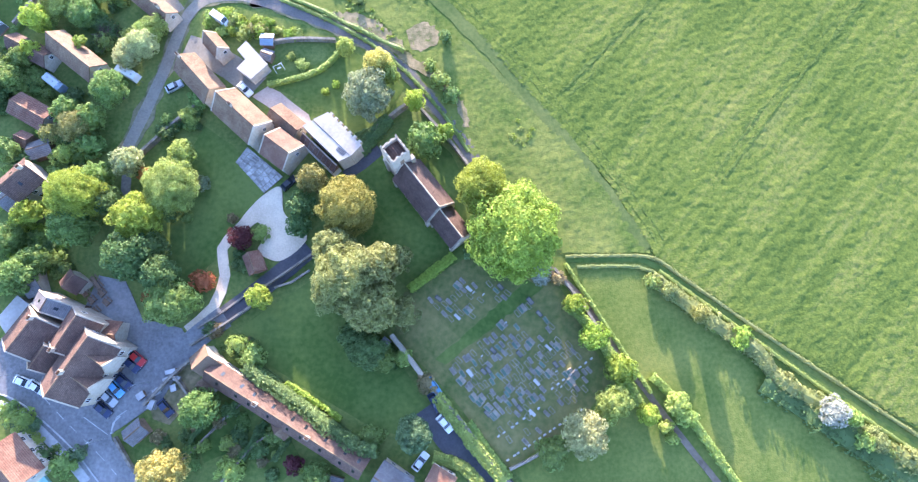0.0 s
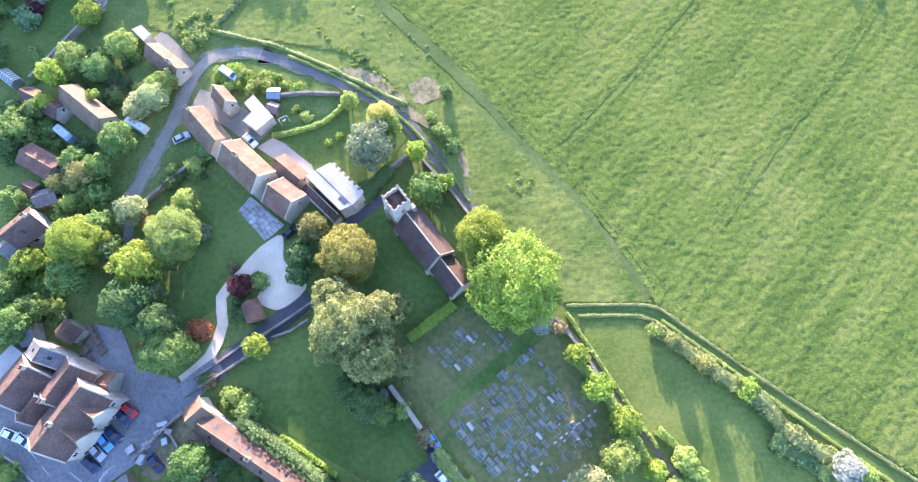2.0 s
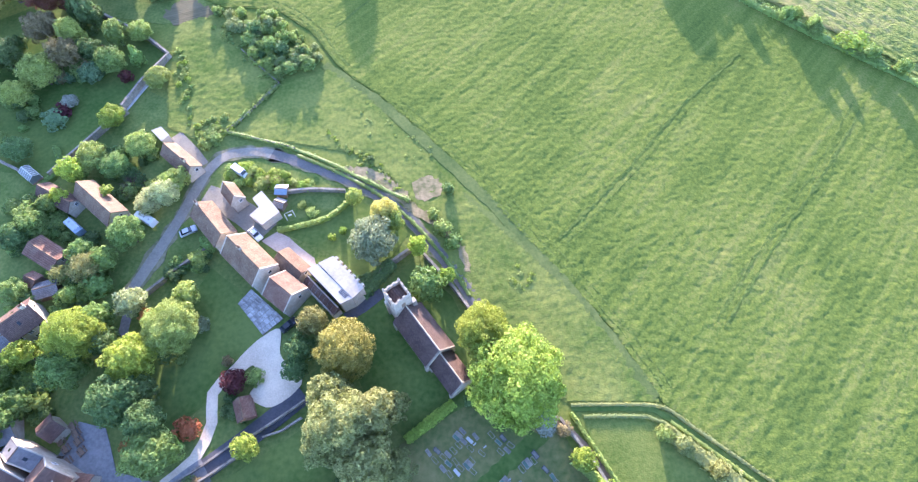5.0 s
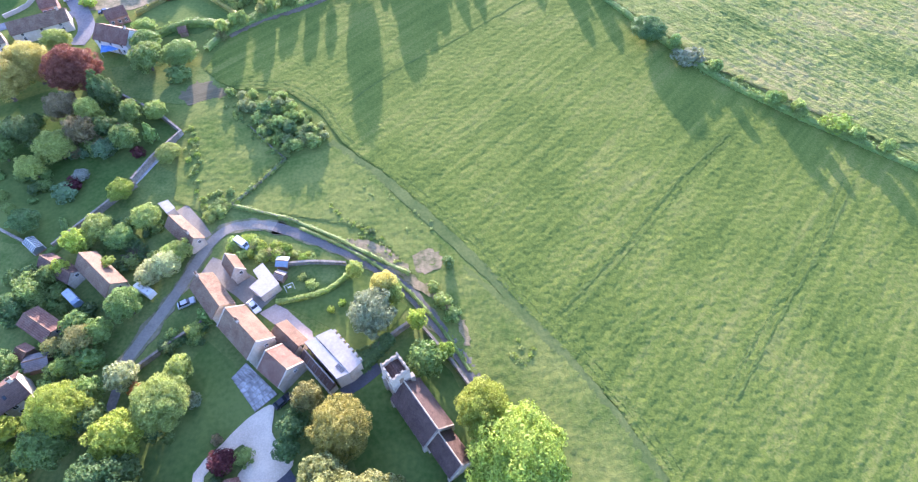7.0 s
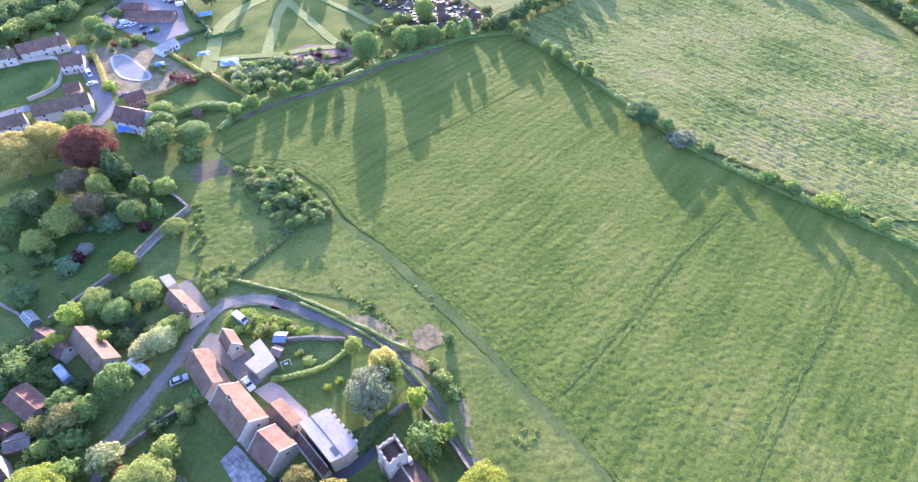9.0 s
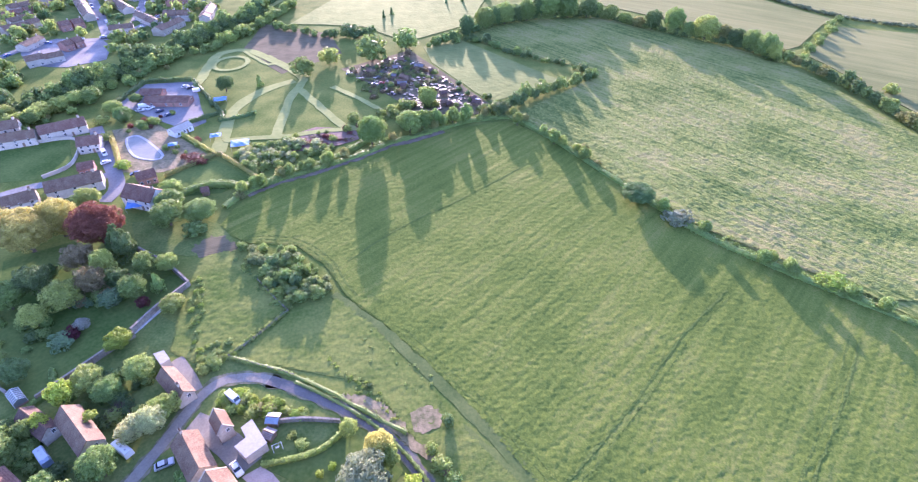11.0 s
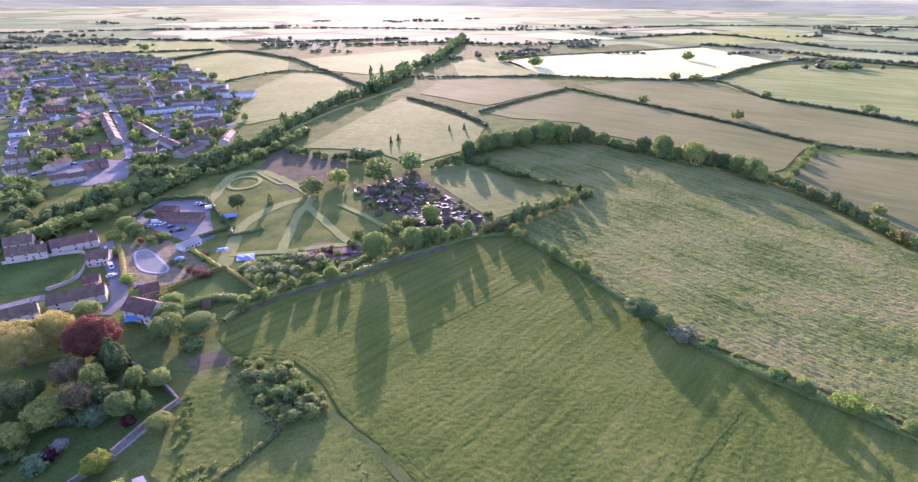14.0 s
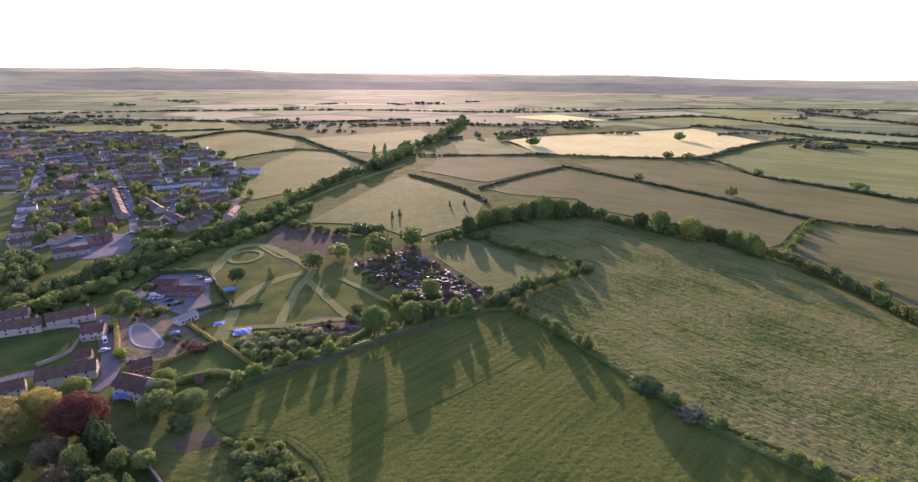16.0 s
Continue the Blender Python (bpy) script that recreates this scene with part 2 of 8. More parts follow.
    "pool": material("pale_pool_water", (0.25, 0.5, 0.5), (0.36, 0.62, 0.6), 0.2, 1.0, 0.1, 0.1, 3, 0.02),
    "pond": material("pale_green_pool_bed", (0.13, 0.15, 0.14), (0.2, 0.22, 0.2), 0.2, 1.0, 0.6, 0.1, 3, 0.02),
    "leaf": foliage("leaves"),
    "paintwork": painted("coloured_paintwork"),
    "car_mix": painted("mixed_car_paint"),
    "scrap": painted("mixed_scrap", 0.7),
}
# far cars and scrap: each piece in a colour of its own
for key, shades in (("car_mix", ((0, (0.6, 0.6, 0.58)), (0.35, (0.36, 0.37, 0.38)), (0.6, (0.02, 0.025, 0.04)), (0.85, (0.3, 0.03, 0.03)), (0.92, (0.05, 0.12, 0.3)))), ("scrap", ((0, (0.085, 0.07, 0.04)), (0.3, (0.13, 0.11, 0.07)), (0.6, (0.06, 0.065, 0.035)), (0.9, (0.24, 0.22, 0.17)), (0.95, (0.2, 0.08, 0.05)), (0.97, (0.08, 0.1, 0.11))))):
    cm = M[key].node_tree
    cg, cr = cm.nodes.new("ShaderNodeNewGeometry"), cm.nodes.new("ShaderNodeValToRGB")
    cr.color_ramp.interpolation = "CONSTANT"
    cr.color_ramp.elements[0].color = (*shades[0][1], 1)
    cr.color_ramp.elements[1].position, cr.color_ramp.elements[1].color = shades[1][0], (*shades[1][1], 1)
    for at, c in shades[2:]:
        cr.color_ramp.elements.new(at).color = (*c, 1)
    cm.links.new(cg.outputs["Random Per Island"], cr.inputs[0])
    cm.links.new(cr.outputs[0], cm.nodes["Principled BSDF"].inputs["Base Color"])
def patchwork(name):
    """A far plain of small fields, each of its own green or straw, between dark hedges and woods."""
    m = material(name, (0.4, 0.4, 0.4), (0.6, 0.6, 0.6), 0.004, 0.03, 0.95, 0.0, sheen=0.42, space="World")
    t, n = m.node_tree, m.node_tree.nodes
    b, geo, mp = n["Principled BSDF"], n.new("ShaderNodeNewGeometry"), n.new("ShaderNodeMapping")
    mp.vector_type = "TEXTURE"
    mp.inputs["Rotation"].default_value, mp.inputs["Scale"].default_value = (0, 0, radians(24)), (330, 190, 1)
    t.links.new(geo.outputs["Position"], mp.inputs[0])
    cells = []
    for feature in ("F1", "DISTANCE_TO_EDGE"):
        v = n.new("ShaderNodeTexVoronoi")
        v.voronoi_dimensions, v.feature = "2D", feature
        v.inputs["Scale"].default_value = 1.0
        t.links.new(mp.outputs[0], v.inputs["Vector"])
        cells.append(v)
    hue = n.new("ShaderNodeValToRGB")
    hue.color_ramp.interpolation = "CONSTANT"
    e = hue.color_ramp.elements
    e[0].color, e[1].position, e[1].color = (0.1, 0.15, 0.06, 1), 0.3, (0.14, 0.19, 0.08, 1)
    for at, c in ((0.55, (0.18, 0.19, 0.1, 1)), (0.72, (0.08, 0.125, 0.05, 1)), (0.92, (0.21, 0.24, 0.13, 1))):
        e.new(at).color = c
    sep = n.new("ShaderNodeSeparateColor")
    t.links.new(cells[0].outputs["Color"], sep.inputs[0])
    t.links.new(sep.outputs[0], hue.inputs[0])
    wood, edge = n.new("ShaderNodeTexNoise"), n.new("ShaderNodeMath")
    wood.inputs["Scale"].default_value, wood.inputs["Detail"].default_value = 0.006, 5
    t.links.new(geo.outputs["Position"], wood.inputs["Vector"])
    edge.operation = "MULTIPLY_ADD"
    t.links.new(wood.outputs["Fac"], edge.inputs[0])
    edge.inputs[1].default_value = -0.5
    t.links.new(cells[1].outputs["Distance"], edge.inputs[2])
    band = n.new("ShaderNodeMapRange")
    band.inputs["From Min"].default_value, band.inputs["From Max"].default_value = -0.2, -0.14
    t.links.new(edge.outputs[0], band.inputs["Value"])
    mix = n.new("ShaderNodeMix")
    mix.data_type = "RGBA"
    t.links.new(band.outputs[0], mix.inputs[0])
    mix.inputs[6].default_value = (0.07, 0.09, 0.04, 1)
    t.links.new(hue.outputs[0], mix.inputs[7])
    t.links.new(mix.outputs[2], b.inputs["Base Color"])
    t.links.new(mix.outputs[2], b.inputs["Sheen Tint"])
    return m


M["distance"] = patchwork("far_plain_haze")
# faint emission on the far plain and hills stands in for haze
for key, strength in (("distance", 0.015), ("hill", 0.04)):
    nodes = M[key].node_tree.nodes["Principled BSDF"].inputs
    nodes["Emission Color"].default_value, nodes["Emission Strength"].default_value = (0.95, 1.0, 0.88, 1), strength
for key in ("meadow", "crop", "headland", "tram", "lawn", "yard_grass", "grave_grass", "rough", "far_green", "far_stripe", "far_brown", "rape", "plough", "mown", "distance", "hill"):
    M[key].node_tree.nodes["Principled BSDF"].inputs["Specular IOR Level"].default_value = 0.02
# each flagstone a little lighter or darker than the next
slab = material("weathered_flagstone", (0.27, 0.25, 0.225), (0.48, 0.45, 0.41), 0.4, 1.6, 0.85, 0.4, 4, 0.03, space="World", patch=1.4)
st = slab.node_tree
si, sv = st.nodes.new("ShaderNodeObjectInfo"), st.nodes.new("ShaderNodeHueSaturation")
sm = st.nodes.new("ShaderNodeMapRange")
sm.inputs["To Min"].default_value, sm.inputs["To Max"].default_value = 0.7, 1.25
st.links.new(si.outputs["Random"], sm.inputs["Value"])
st.links.new(sm.outputs[0], sv.inputs["Value"])
st.links.new(st.nodes["Principled BSDF"].inputs["Base Color"].links[0].from_socket, sv.inputs["Color"])
st.links.new(sv.outputs[0], st.nodes["Principled BSDF"].inputs["Base Color"])
M["flagstone"] = slab
glass = bpy.data.materials.new("dark_window_glass")
glass.use_nodes = True
gb = glass.node_tree.nodes["Principled BSDF"]
gb.inputs["Base Color"].default_value, gb.inputs["Roughness"].default_value = (0.02, 0.025, 0.03, 1), 0.06
gb.inputs["Specular IOR Level"].default_value = 0.6
M["glass"] = glass

# leaf colours
LIME, BRIGHT, LIGHT, MID, DARK = (0.29, 0.375, 0.06), (0.28, 0.375, 0.06), (0.3, 0.385, 0.1), (0.2, 0.295, 0.082), (0.125, 0.205, 0.07)
OLIVE, GOLD, CREAM, GREY, BLUE = (0.26, 0.27, 0.09), (0.48, 0.455, 0.13), (0.44, 0.47, 0.22), (0.255, 0.305, 0.165), (0.16, 0.25, 0.12)
YEW, CEDAR, STRAW = (0.28, 0.28, 0.066), (0.28, 0.31, 0.115), (0.26, 0.3, 0.11)
MAROON, COPPER, ORANGE, WHITE, BROWN = (0.13, 0.04, 0.042), (0.23, 0.095, 0.06), (0.42, 0.18, 0.07), (0.4, 0.42, 0.34), (0.26, 0.215, 0.11)


# ---- mesh helpers ----
class Shape:
    """Corners and faces that become one mesh."""

    def __init__(self):
        self.v, self.f = [], []

    def add(self, verts, faces):
        k = len(self.v)
        self.v += [tuple(p) for p in verts]
        self.f += [tuple(i + k for i in q) for q in faces]
        return self

    def box(self, x, y, z, sx, sy, sz, turn=0.0):
        """A box round (x, y), standing on z."""
        c, s = math.cos(turn), math.sin(turn)
        p = [(x + c * a * sx / 2 - s * b * sy / 2, y + s * a * sx / 2 + c * b * sy / 2, z + d * sz) for d in (0, 1) for a, b in ((-1, -1), (1, -1), (1, 1), (-1, 1))]
        return self.add(p, [(3, 2, 1, 0), (4, 5, 6, 7), (0, 1, 5, 4), (1, 2, 6, 5), (2, 3, 7, 6), (3, 0, 4, 7)])

    def prism(self, outline, z0, z1):
        """An upright block on an outline that runs anticlockwise."""
        n = len(outline)
        area = sum(a[0] * b[1] - b[0] * a[1] for a, b in zip(outline, outline[1:] + outline[:1]))
        if area < 0:
            outline = outline[::-1]
        p = [(a[0], a[1], z0) for a in outline] + [(a[0], a[1], z1) for a in outline]
        return self.add(p, [tuple(range(n, 2 * n))] + [(i, (i + 1) % n, n + (i + 1) % n, n + i) for i in range(n)])

    def along(self, section, x0, x1):
        """A section in y, z drawn out along x, with both ends closed."""
        n = len(section)
        p = [(x0, a, b) for a, b in section] + [(x1, a, b) for a, b in section]
        return self.add(p, [tuple(range(n - 1, -1, -1)), tuple(range(n, 2 * n))] + [(i, (i + 1) % n, n + (i + 1) % n, n + i) for i in range(n)])

    def tube(self, a, b, r0, r1, sides=7):
        a, b = Vector(a), Vector(b)
        q = (b - a).to_track_quat("Z", "Y")
        ring = [q @ Vector((math.cos(2 * math.pi * i / sides), math.sin(2 * math.pi * i / sides), 0)) for i in range(sides)]
        p = [a + r0 * w for w in ring] + [b + r1 * w for w in ring]
        return self.add(p, [tuple(range(sides - 1, -1, -1)), tuple(range(sides, 2 * sides))] + [(i, (i + 1) % sides, sides + (i + 1) % sides, sides + i) for i in range(sides)])

    def mesh(self, name, mat):
        me = bpy.data.meshes.new(name)
        me.from_pydata(self.v, [], self.f)
        me.materials.append(mat)
        me.update()
        return me


def part(name, shape, mat, parent=None, label="", m=None):
    ob = new(name, shape if isinstance(shape, bpy.types.Mesh) else shape.mesh(name, mat))
    if parent:
        ob.parent = parent
    if m is not None:
        ob.matrix_basis = m
    if label:
        ob["label"] = label
    return ob


def thing(name, label, category, m=None, group="", kind=""):
    ob = new(name)
    ob.empty_display_size = 0.5
    if m is not None:
        ob.matrix_basis = m
    return tagged(ob, label, category, group, kind)


def smooth(pts, step=4.0, closed=False):
    """A rounded line through the given places."""
    n, out = len(pts), []
    for i in range(n if closed else n - 1):
        if closed:
            p = [pts[(i + k) % n] for k in (-1, 0, 1, 2)]
        else:
            p = [pts[max(i - 1, 0)], pts[i], pts[i + 1], pts[min(i + 2, n - 1)]]
        p = [Vector(q) for q in p]
        k = max(1, int((p[2] - p[1]).length / step))
        for j in range(k):
            u = j / k
            out.append(0.5 * (2 * p[1] + (p[2] - p[0]) * u + (2 * p[0] - 5 * p[1] + 4 * p[2] - p[3]) * u * u + (3 * p[1] - p[0] - 3 * p[2] + p[3]) * u ** 3))
    if not closed:
        out.append(Vector(pts[-1]))
    return out


def ragged(pts, step, amount, seed=0.0):
    """The outline with small uneven steps in its edges."""
    out, n = [], len(pts)
    for i in range(n):
        a, b = Vector(pts[i]), Vector(pts[(i + 1) % n])
        k = max(1, int((b - a).length / step))
        for j in range(k):
            q = a + (b - a) * j / k
            w = noise.noise_vector(Vector((q.x * 0.6 / step, q.y * 0.6 / step, seed)))
            out.append((q.x + amount * w.x, q.y + amount * w.y))
    return out


def sheet(name, pts, z, mat, label, category, step=6.0, amount=0.4, depth=0.3):
    """A piece of ground on its outline."""
    outline = ragged(pts, step, amount) if amount else [tuple(q) for q in pts]
    me = Shape().prism(outline, z - depth, z).mesh(name, M[mat])
    bm = bmesh.new()
    bm.from_mesh(me)
    bmesh.ops.triangulate(bm, faces=[f for f in bm.faces if len(f.verts) > 4])
    bm.to_mesh(me)
    bm.free()
    return tagged(new(name, me), label, category, kind="structure")


def edges(line, width):
    """The two sides of a strip along a line."""
    left, right = [], []
    for i, p in enumerate(line):
        d = line[min(i + 1, len(line) - 1)] - line[max(i - 1, 0)]
        s = Vector((-d.y, d.x)).normalized() * (width(i / max(1, len(line) - 1)) if callable(width) else width) / 2
        left.append(p + s)
        right.append(p - s)
    return left, right


def ribbon(name, pts, width, z, mat, label, category, step=3.0, wob=0.12, depth=0.3):
    """A road or path of that width along a rounded line."""
    line = smooth(pts, step)
    left, right = edges(line, width)
    s, n = Shape(), len(line)
    ring = []
    for k, (a, b) in enumerate(zip(left, right)):
        u, w = noise.noise((a.x * 0.3, a.y * 0.3, 1)) * wob, noise.noise((b.x * 0.3, b.y * 0.3, 5)) * wob
        d = (a - b).normalized()
        a, b = a + d * u, b + d * w
        ring += [(a.x, a.y, z - depth), (a.x, a.y, z), (b.x, b.y, z), (b.x, b.y, z - depth)]
    faces = []
    for k in range(n - 1):
        o = 4 * k
        faces += [(o + i, o + i + 1, o + i + 5, o + i + 4) for i in range(3)]
    s.add(ring, faces)
    return tagged(part(name, s, M[mat]), label, category, kind="structure")


def inside(x, y, pts):
    """Whether a place lies within an outline."""
    odd = False
    for (ax, ay), (bx, by) in zip(pts, pts[1:] + pts[:1]):
        if (ay > y) != (by > y) and x < (bx - ax) * (y - ay) / (by - ay) + ax:
            odd = not odd
    return odd


def sward(name, pts, cell, z, rise, mat, label, limit=None, lean=0.0, long=1.0, seed=0.0, ridge=None, grain=0.5):
    """Uneven tufted growth over an outline, as one sheet of small hummocks; ridge: direction, spacing and height of its rows."""
    pts = [tuple(p) for p in pts]
    xs, ys = [p[0] for p in pts], [p[1] for p in pts]
    x0, y0, x1, y1 = min(xs), min(ys), max(xs), max(ys)
    if limit:
        x0, y0, x1, y1 = max(x0, limit[0]), max(y0, limit[1]), min(x1, limit[2]), min(y1, limit[3])
    nx, ny = int((x1 - x0) / cell), int((y1 - y0) / cell)
    rng, s, index = np.random.default_rng(5), Shape(), {}
    wob = rng.uniform(-0.35, 0.35, (nx + 1, ny + 1, 2)) * cell
    up = rng.uniform(0, 1, (nx + 1, ny + 1))
    c, q = math.cos(radians(lean)), math.sin(radians(lean))
    spans = []
    for j in range(ny + 1):
        y = y0 + j * cell
        cut = sorted((bx - ax) * (y - ay) / (by - ay) + ax for (ax, ay), (bx, by) in zip(pts, pts[1:] + pts[:1]) if (ay > y) != (by > y))
        spans.append(cut)

    def corner(i, j):
        if (i, j) not in index:
            x, y = x0 + i * cell + wob[i, j, 0], y0 + j * cell + wob[i, j, 1]
            u, v = (c * x + q * y) / long, -q * x + c * y
            h = 0.5 + 0.6 * noise.noise((u * 0.8, v * 0.8, seed)) + 0.2 * noise.noise((u * 0.11, v * 0.11, seed + 3))
            if ridge:
                a = radians(ridge[0])
                w = (math.cos(a) * y - math.sin(a) * x) / ridge[1] + 0.35 * noise.noise((x * 0.03, y * 0.03, 8))
                h += ridge[2] * math.sin(2 * math.pi * w) * (0.6 + 0.8 * noise.noise((x * 0.02, y * 0.02, 5)))
            index[i, j] = len(s.v)
            s.v.append((x, y, z + rise * ((1 - grain) * h + grain * float(up[i, j]))))
        return index[i, j]

    for j in range(ny):
        cut = spans[j]
        for a, b in zip(cut[::2], cut[1::2]):
            for i in range(max(0, int((a - x0) / cell) + 1), min(nx, int((b - x0) / cell))):
                s.f.append((corner(i, j), corner(i + 1, j), corner(i + 1, j + 1), corner(i, j + 1)))
    me = s.mesh(name, M[mat])
    me.polygons.foreach_set("use_smooth", [True] * len(me.polygons))
    return tagged(new(name, me), label, "grass", kind="stuff")


def stone_wall(pts, height, thick, label="weathered rubble stone garden wall with flat coping", name="stone_wall", mat="rubble", cap="rubble", rounded=True):
    """A field or garden wall: courses of rough stone under a coping."""
    line = smooth(pts, 2.5) if rounded else [Vector(p) for p in pts]
    root = thing(name, label, "wall", kind="structure")
    for nm, w, z0, z1, mt in (("masonry", thick, -0.2, height - 0.08, mat), ("coping", thick + 0.12, height - 0.08, height + 0.04, cap)):
        left, right = edges(line, w)
        ring, faces = [], []
        for k, (a, b) in enumerate(zip(left, right)):
            dz = 0.12 * noise.noise((a.x * 0.4, a.y * 0.4, 0))
            ring += [(a.x, a.y, z0 + (dz if z0 > 0 else 0)), (a.x, a.y, z1 + dz), (b.x, b.y, z1 + dz), (b.x, b.y, z0 + (dz if z0 > 0 else 0))]
        for k in range(len(line) - 1):
            o = 4 * k
            faces += [(o + i, o + (i + 1) % 4, o + 4 + (i + 1) % 4, o + 4 + i) for i in range(4)]
        faces += [(3, 2, 1, 0), tuple(4 * (len(line) - 1) + i for i in range(4))]
        part(nm, Shape().add(ring, faces), M[mt], root)
    return root


def fence(pts, height=1.2, gap=2.4, label="pale weathered post and rail field fence"):
    """Posts with three rails between them."""
    root = thing("fence", label, "fence")
    line = smooth(pts, gap)
    for p in line:
        part("post", Shape().box(p.x, p.y, -0.3, 0.16, 0.16, height + 0.3), M["rubble"], root)
    for h in (0.35, 0.7, 1.05):
        for a, b in zip(line, line[1:]):
            part("rail", Shape().tube((a.x, a.y, h * height / 1.2), (b.x, b.y, h * height / 1.2), 0.05, 0.05, 4), M["rubble"], root)
    return root


# ---- foliage ----
def leaf_quads(rng, centre, normal, size):
    """Leaf-clump rhombs at those places, facing roughly along the normals."""
    n = len(centre)
    nrm = normal + rng.normal(0, 0.45, (n, 3))
    nrm /= np.linalg.norm(nrm, axis=1)[:, None] + 1e-9
    a = np.cross(nrm, rng.normal(0, 1, (n, 3)))
    a /= np.linalg.norm(a, axis=1)[:, None] + 1e-9
    b = np.cross(nrm, a)
    s = size * rng.uniform(0.6, 1.35, (n, 1))
    q = np.stack([centre - a * s, centre - b * s * 0.62 + nrm * s * 0.15, centre + a * s, centre + b * s * 0.62 + nrm * s * 0.15], 1)
    return q.reshape(-1, 3), [(4 * i, 4 * i + 1, 4 * i + 2, 4 * i + 3) for i in range(n)]


def ball(rng, radius, squash, rough, rings=7, segs=10):
    """A lumpy closed form for the inside of a crown."""
    off = rng.uniform(0, 50, 3)
    p, f = [], []
    for i in range(rings + 1):
        th = math.pi * i / rings
        for j in range(segs):
            ph = 2 * math.pi * j / segs
            d = Vector((math.sin(th) * math.cos(ph), math.sin(th) * math.sin(ph), math.cos(th)))
            r = radius * (1 + rough * noise.noise(Vector((d.x * 2 + off[0], d.y * 2 + off[1], d.z * 2 + off[2]))))
            p.append((d.x * r, d.y * r, d.z * r * squash))
    for i in range(rings):
        for j in range(segs):
            f.append((i * segs + j, (i + 1) * segs + j, (i + 1) * segs + (j + 1) % segs, i * segs + (j + 1) % segs))
    return p, f


def crown_shape(seed, kind, lumps, leaves, leaf):
    """Crown within radius 0.5 and about 0.2 to 1.0 high."""
    rng = np.random.default_rng(seed)
    s = Shape()
    if kind == "conifer":
        z = rng.uniform(0, 1, lumps) ** 1.25
        ph = rng.uniform(0, 2 * np.pi, lumps)
        rad = 0.43 * (1 - z) ** 0.75 * rng.uniform(0.7, 1.05, lumps)
        c = np.stack([rad * np.cos(ph), rad * np.sin(ph), 0.12 + 0.84 * z], 1)
        lr = 0.11 * (1.15 - z)
        lift = 0.48
        core = ball(rng, 0.26, 1.5, 0.2)
        core = [(a * 1.4 * max(0.02, 1 - (e + 0.38) / 0.86) ** 0.8, b * 1.4 * max(0.02, 1 - (e + 0.38) / 0.86) ** 0.8, e) for a, b, e in core[0]], core[1]
    elif kind == "layered":
        ph = rng.uniform(0, 2 * np.pi, lumps)
        rad = 0.43 * np.sqrt(rng.uniform(0, 1, lumps))
        lay = rng.integers(0, 4, lumps)
        c = np.stack([rad * np.cos(ph) * (1.05 - 0.13 * lay), rad * np.sin(ph) * (1.05 - 0.13 * lay), 0.42 + 0.15 * lay - 0.22 * rad + rng.normal(0, 0.02, lumps)], 1)
        lr = rng.uniform(0.07, 0.13, lumps)
        core = ball(rng, 0.27, 0.9, 0.5)
        lift = 0.55
    else:
        k = np.arange(lumps) + 0.5
        th = np.arccos(1 - 1.84 * k / lumps)
        ph = np.pi * (1 + 5 ** 0.5) * k + rng.normal(0, 0.25, lumps)
        d = np.stack([np.sin(th) * np.cos(ph), np.sin(th) * np.sin(ph), np.cos(th)], 1)
        sc = rng.uniform(0.27, 0.42, lumps)[:, None]
        c = d * sc * np.array([1, 1, 0.95 if kind != "shrub" else 1.15]) + np.array([0, 0, 0.58 if kind != "shrub" else 0.42])
        lr = rng.uniform(0.09, 0.165, lumps) * (34 / max(lumps, 34)) ** 0.25 * 1.08
        core = ball(rng, 0.29, 1.0 if kind != "shrub" else 1.1, 0.4, *((5, 7) if lumps < 26 else (7, 10)))
        lift = 0.58 if kind != "shrub" else 0.4
    mid = np.array([0, 0, lift])
    s.add([(a, b, e + lift) for a, b, e in core[0]], core[1])
    for i in range(lumps):
        n = leaves
        d = rng.normal(0, 1, (n, 3))
        d /= np.linalg.norm(d, axis=1)[:, None]
        out = c[i] - mid
        out = out / (np.linalg.norm(out) + 1e-6)
        d = d + 0.55 * out
        d /= np.linalg.norm(d, axis=1)[:, None]
        flat = np.array([1, 1, 0.45 if kind == "layered" else 0.85])
        pos = c[i] + d * lr[i] * rng.uniform(0.75, 1.1, (n, 1)) * flat
        if kind == "weeping":
            pos[:, 2] -= rng.uniform(0, 0.25, n) * np.linalg.norm(pos[:, :2], axis=1) / 0.5
        s.add(*leaf_quads(rng, pos, d, leaf))
    return s


def trunk_shape(seed, crown_low):
    rng = np.random.default_rng(seed)
    s = Shape()
    s.tube((0, 0, -0.03), (0, 0, 0.02), 0.05, 0.034).tube((0, 0, 0.02), (0.01, 0, 0.38), 0.034, 0.024).tube((0.01, 0, 0.38), (0, 0.015, 0.8), 0.024, 0.005)
    for k in range(6):
        a, z = 2.4 * k + rng.uniform(-0.4, 0.4), rng.uniform(crown_low, 0.55)
        tip = (0.3 * math.cos(a), 0.3 * math.sin(a), z + rng.uniform(0.1, 0.26))
        s.tube((0, 0, z), tip, 0.013, 0.003, 5)
    return s


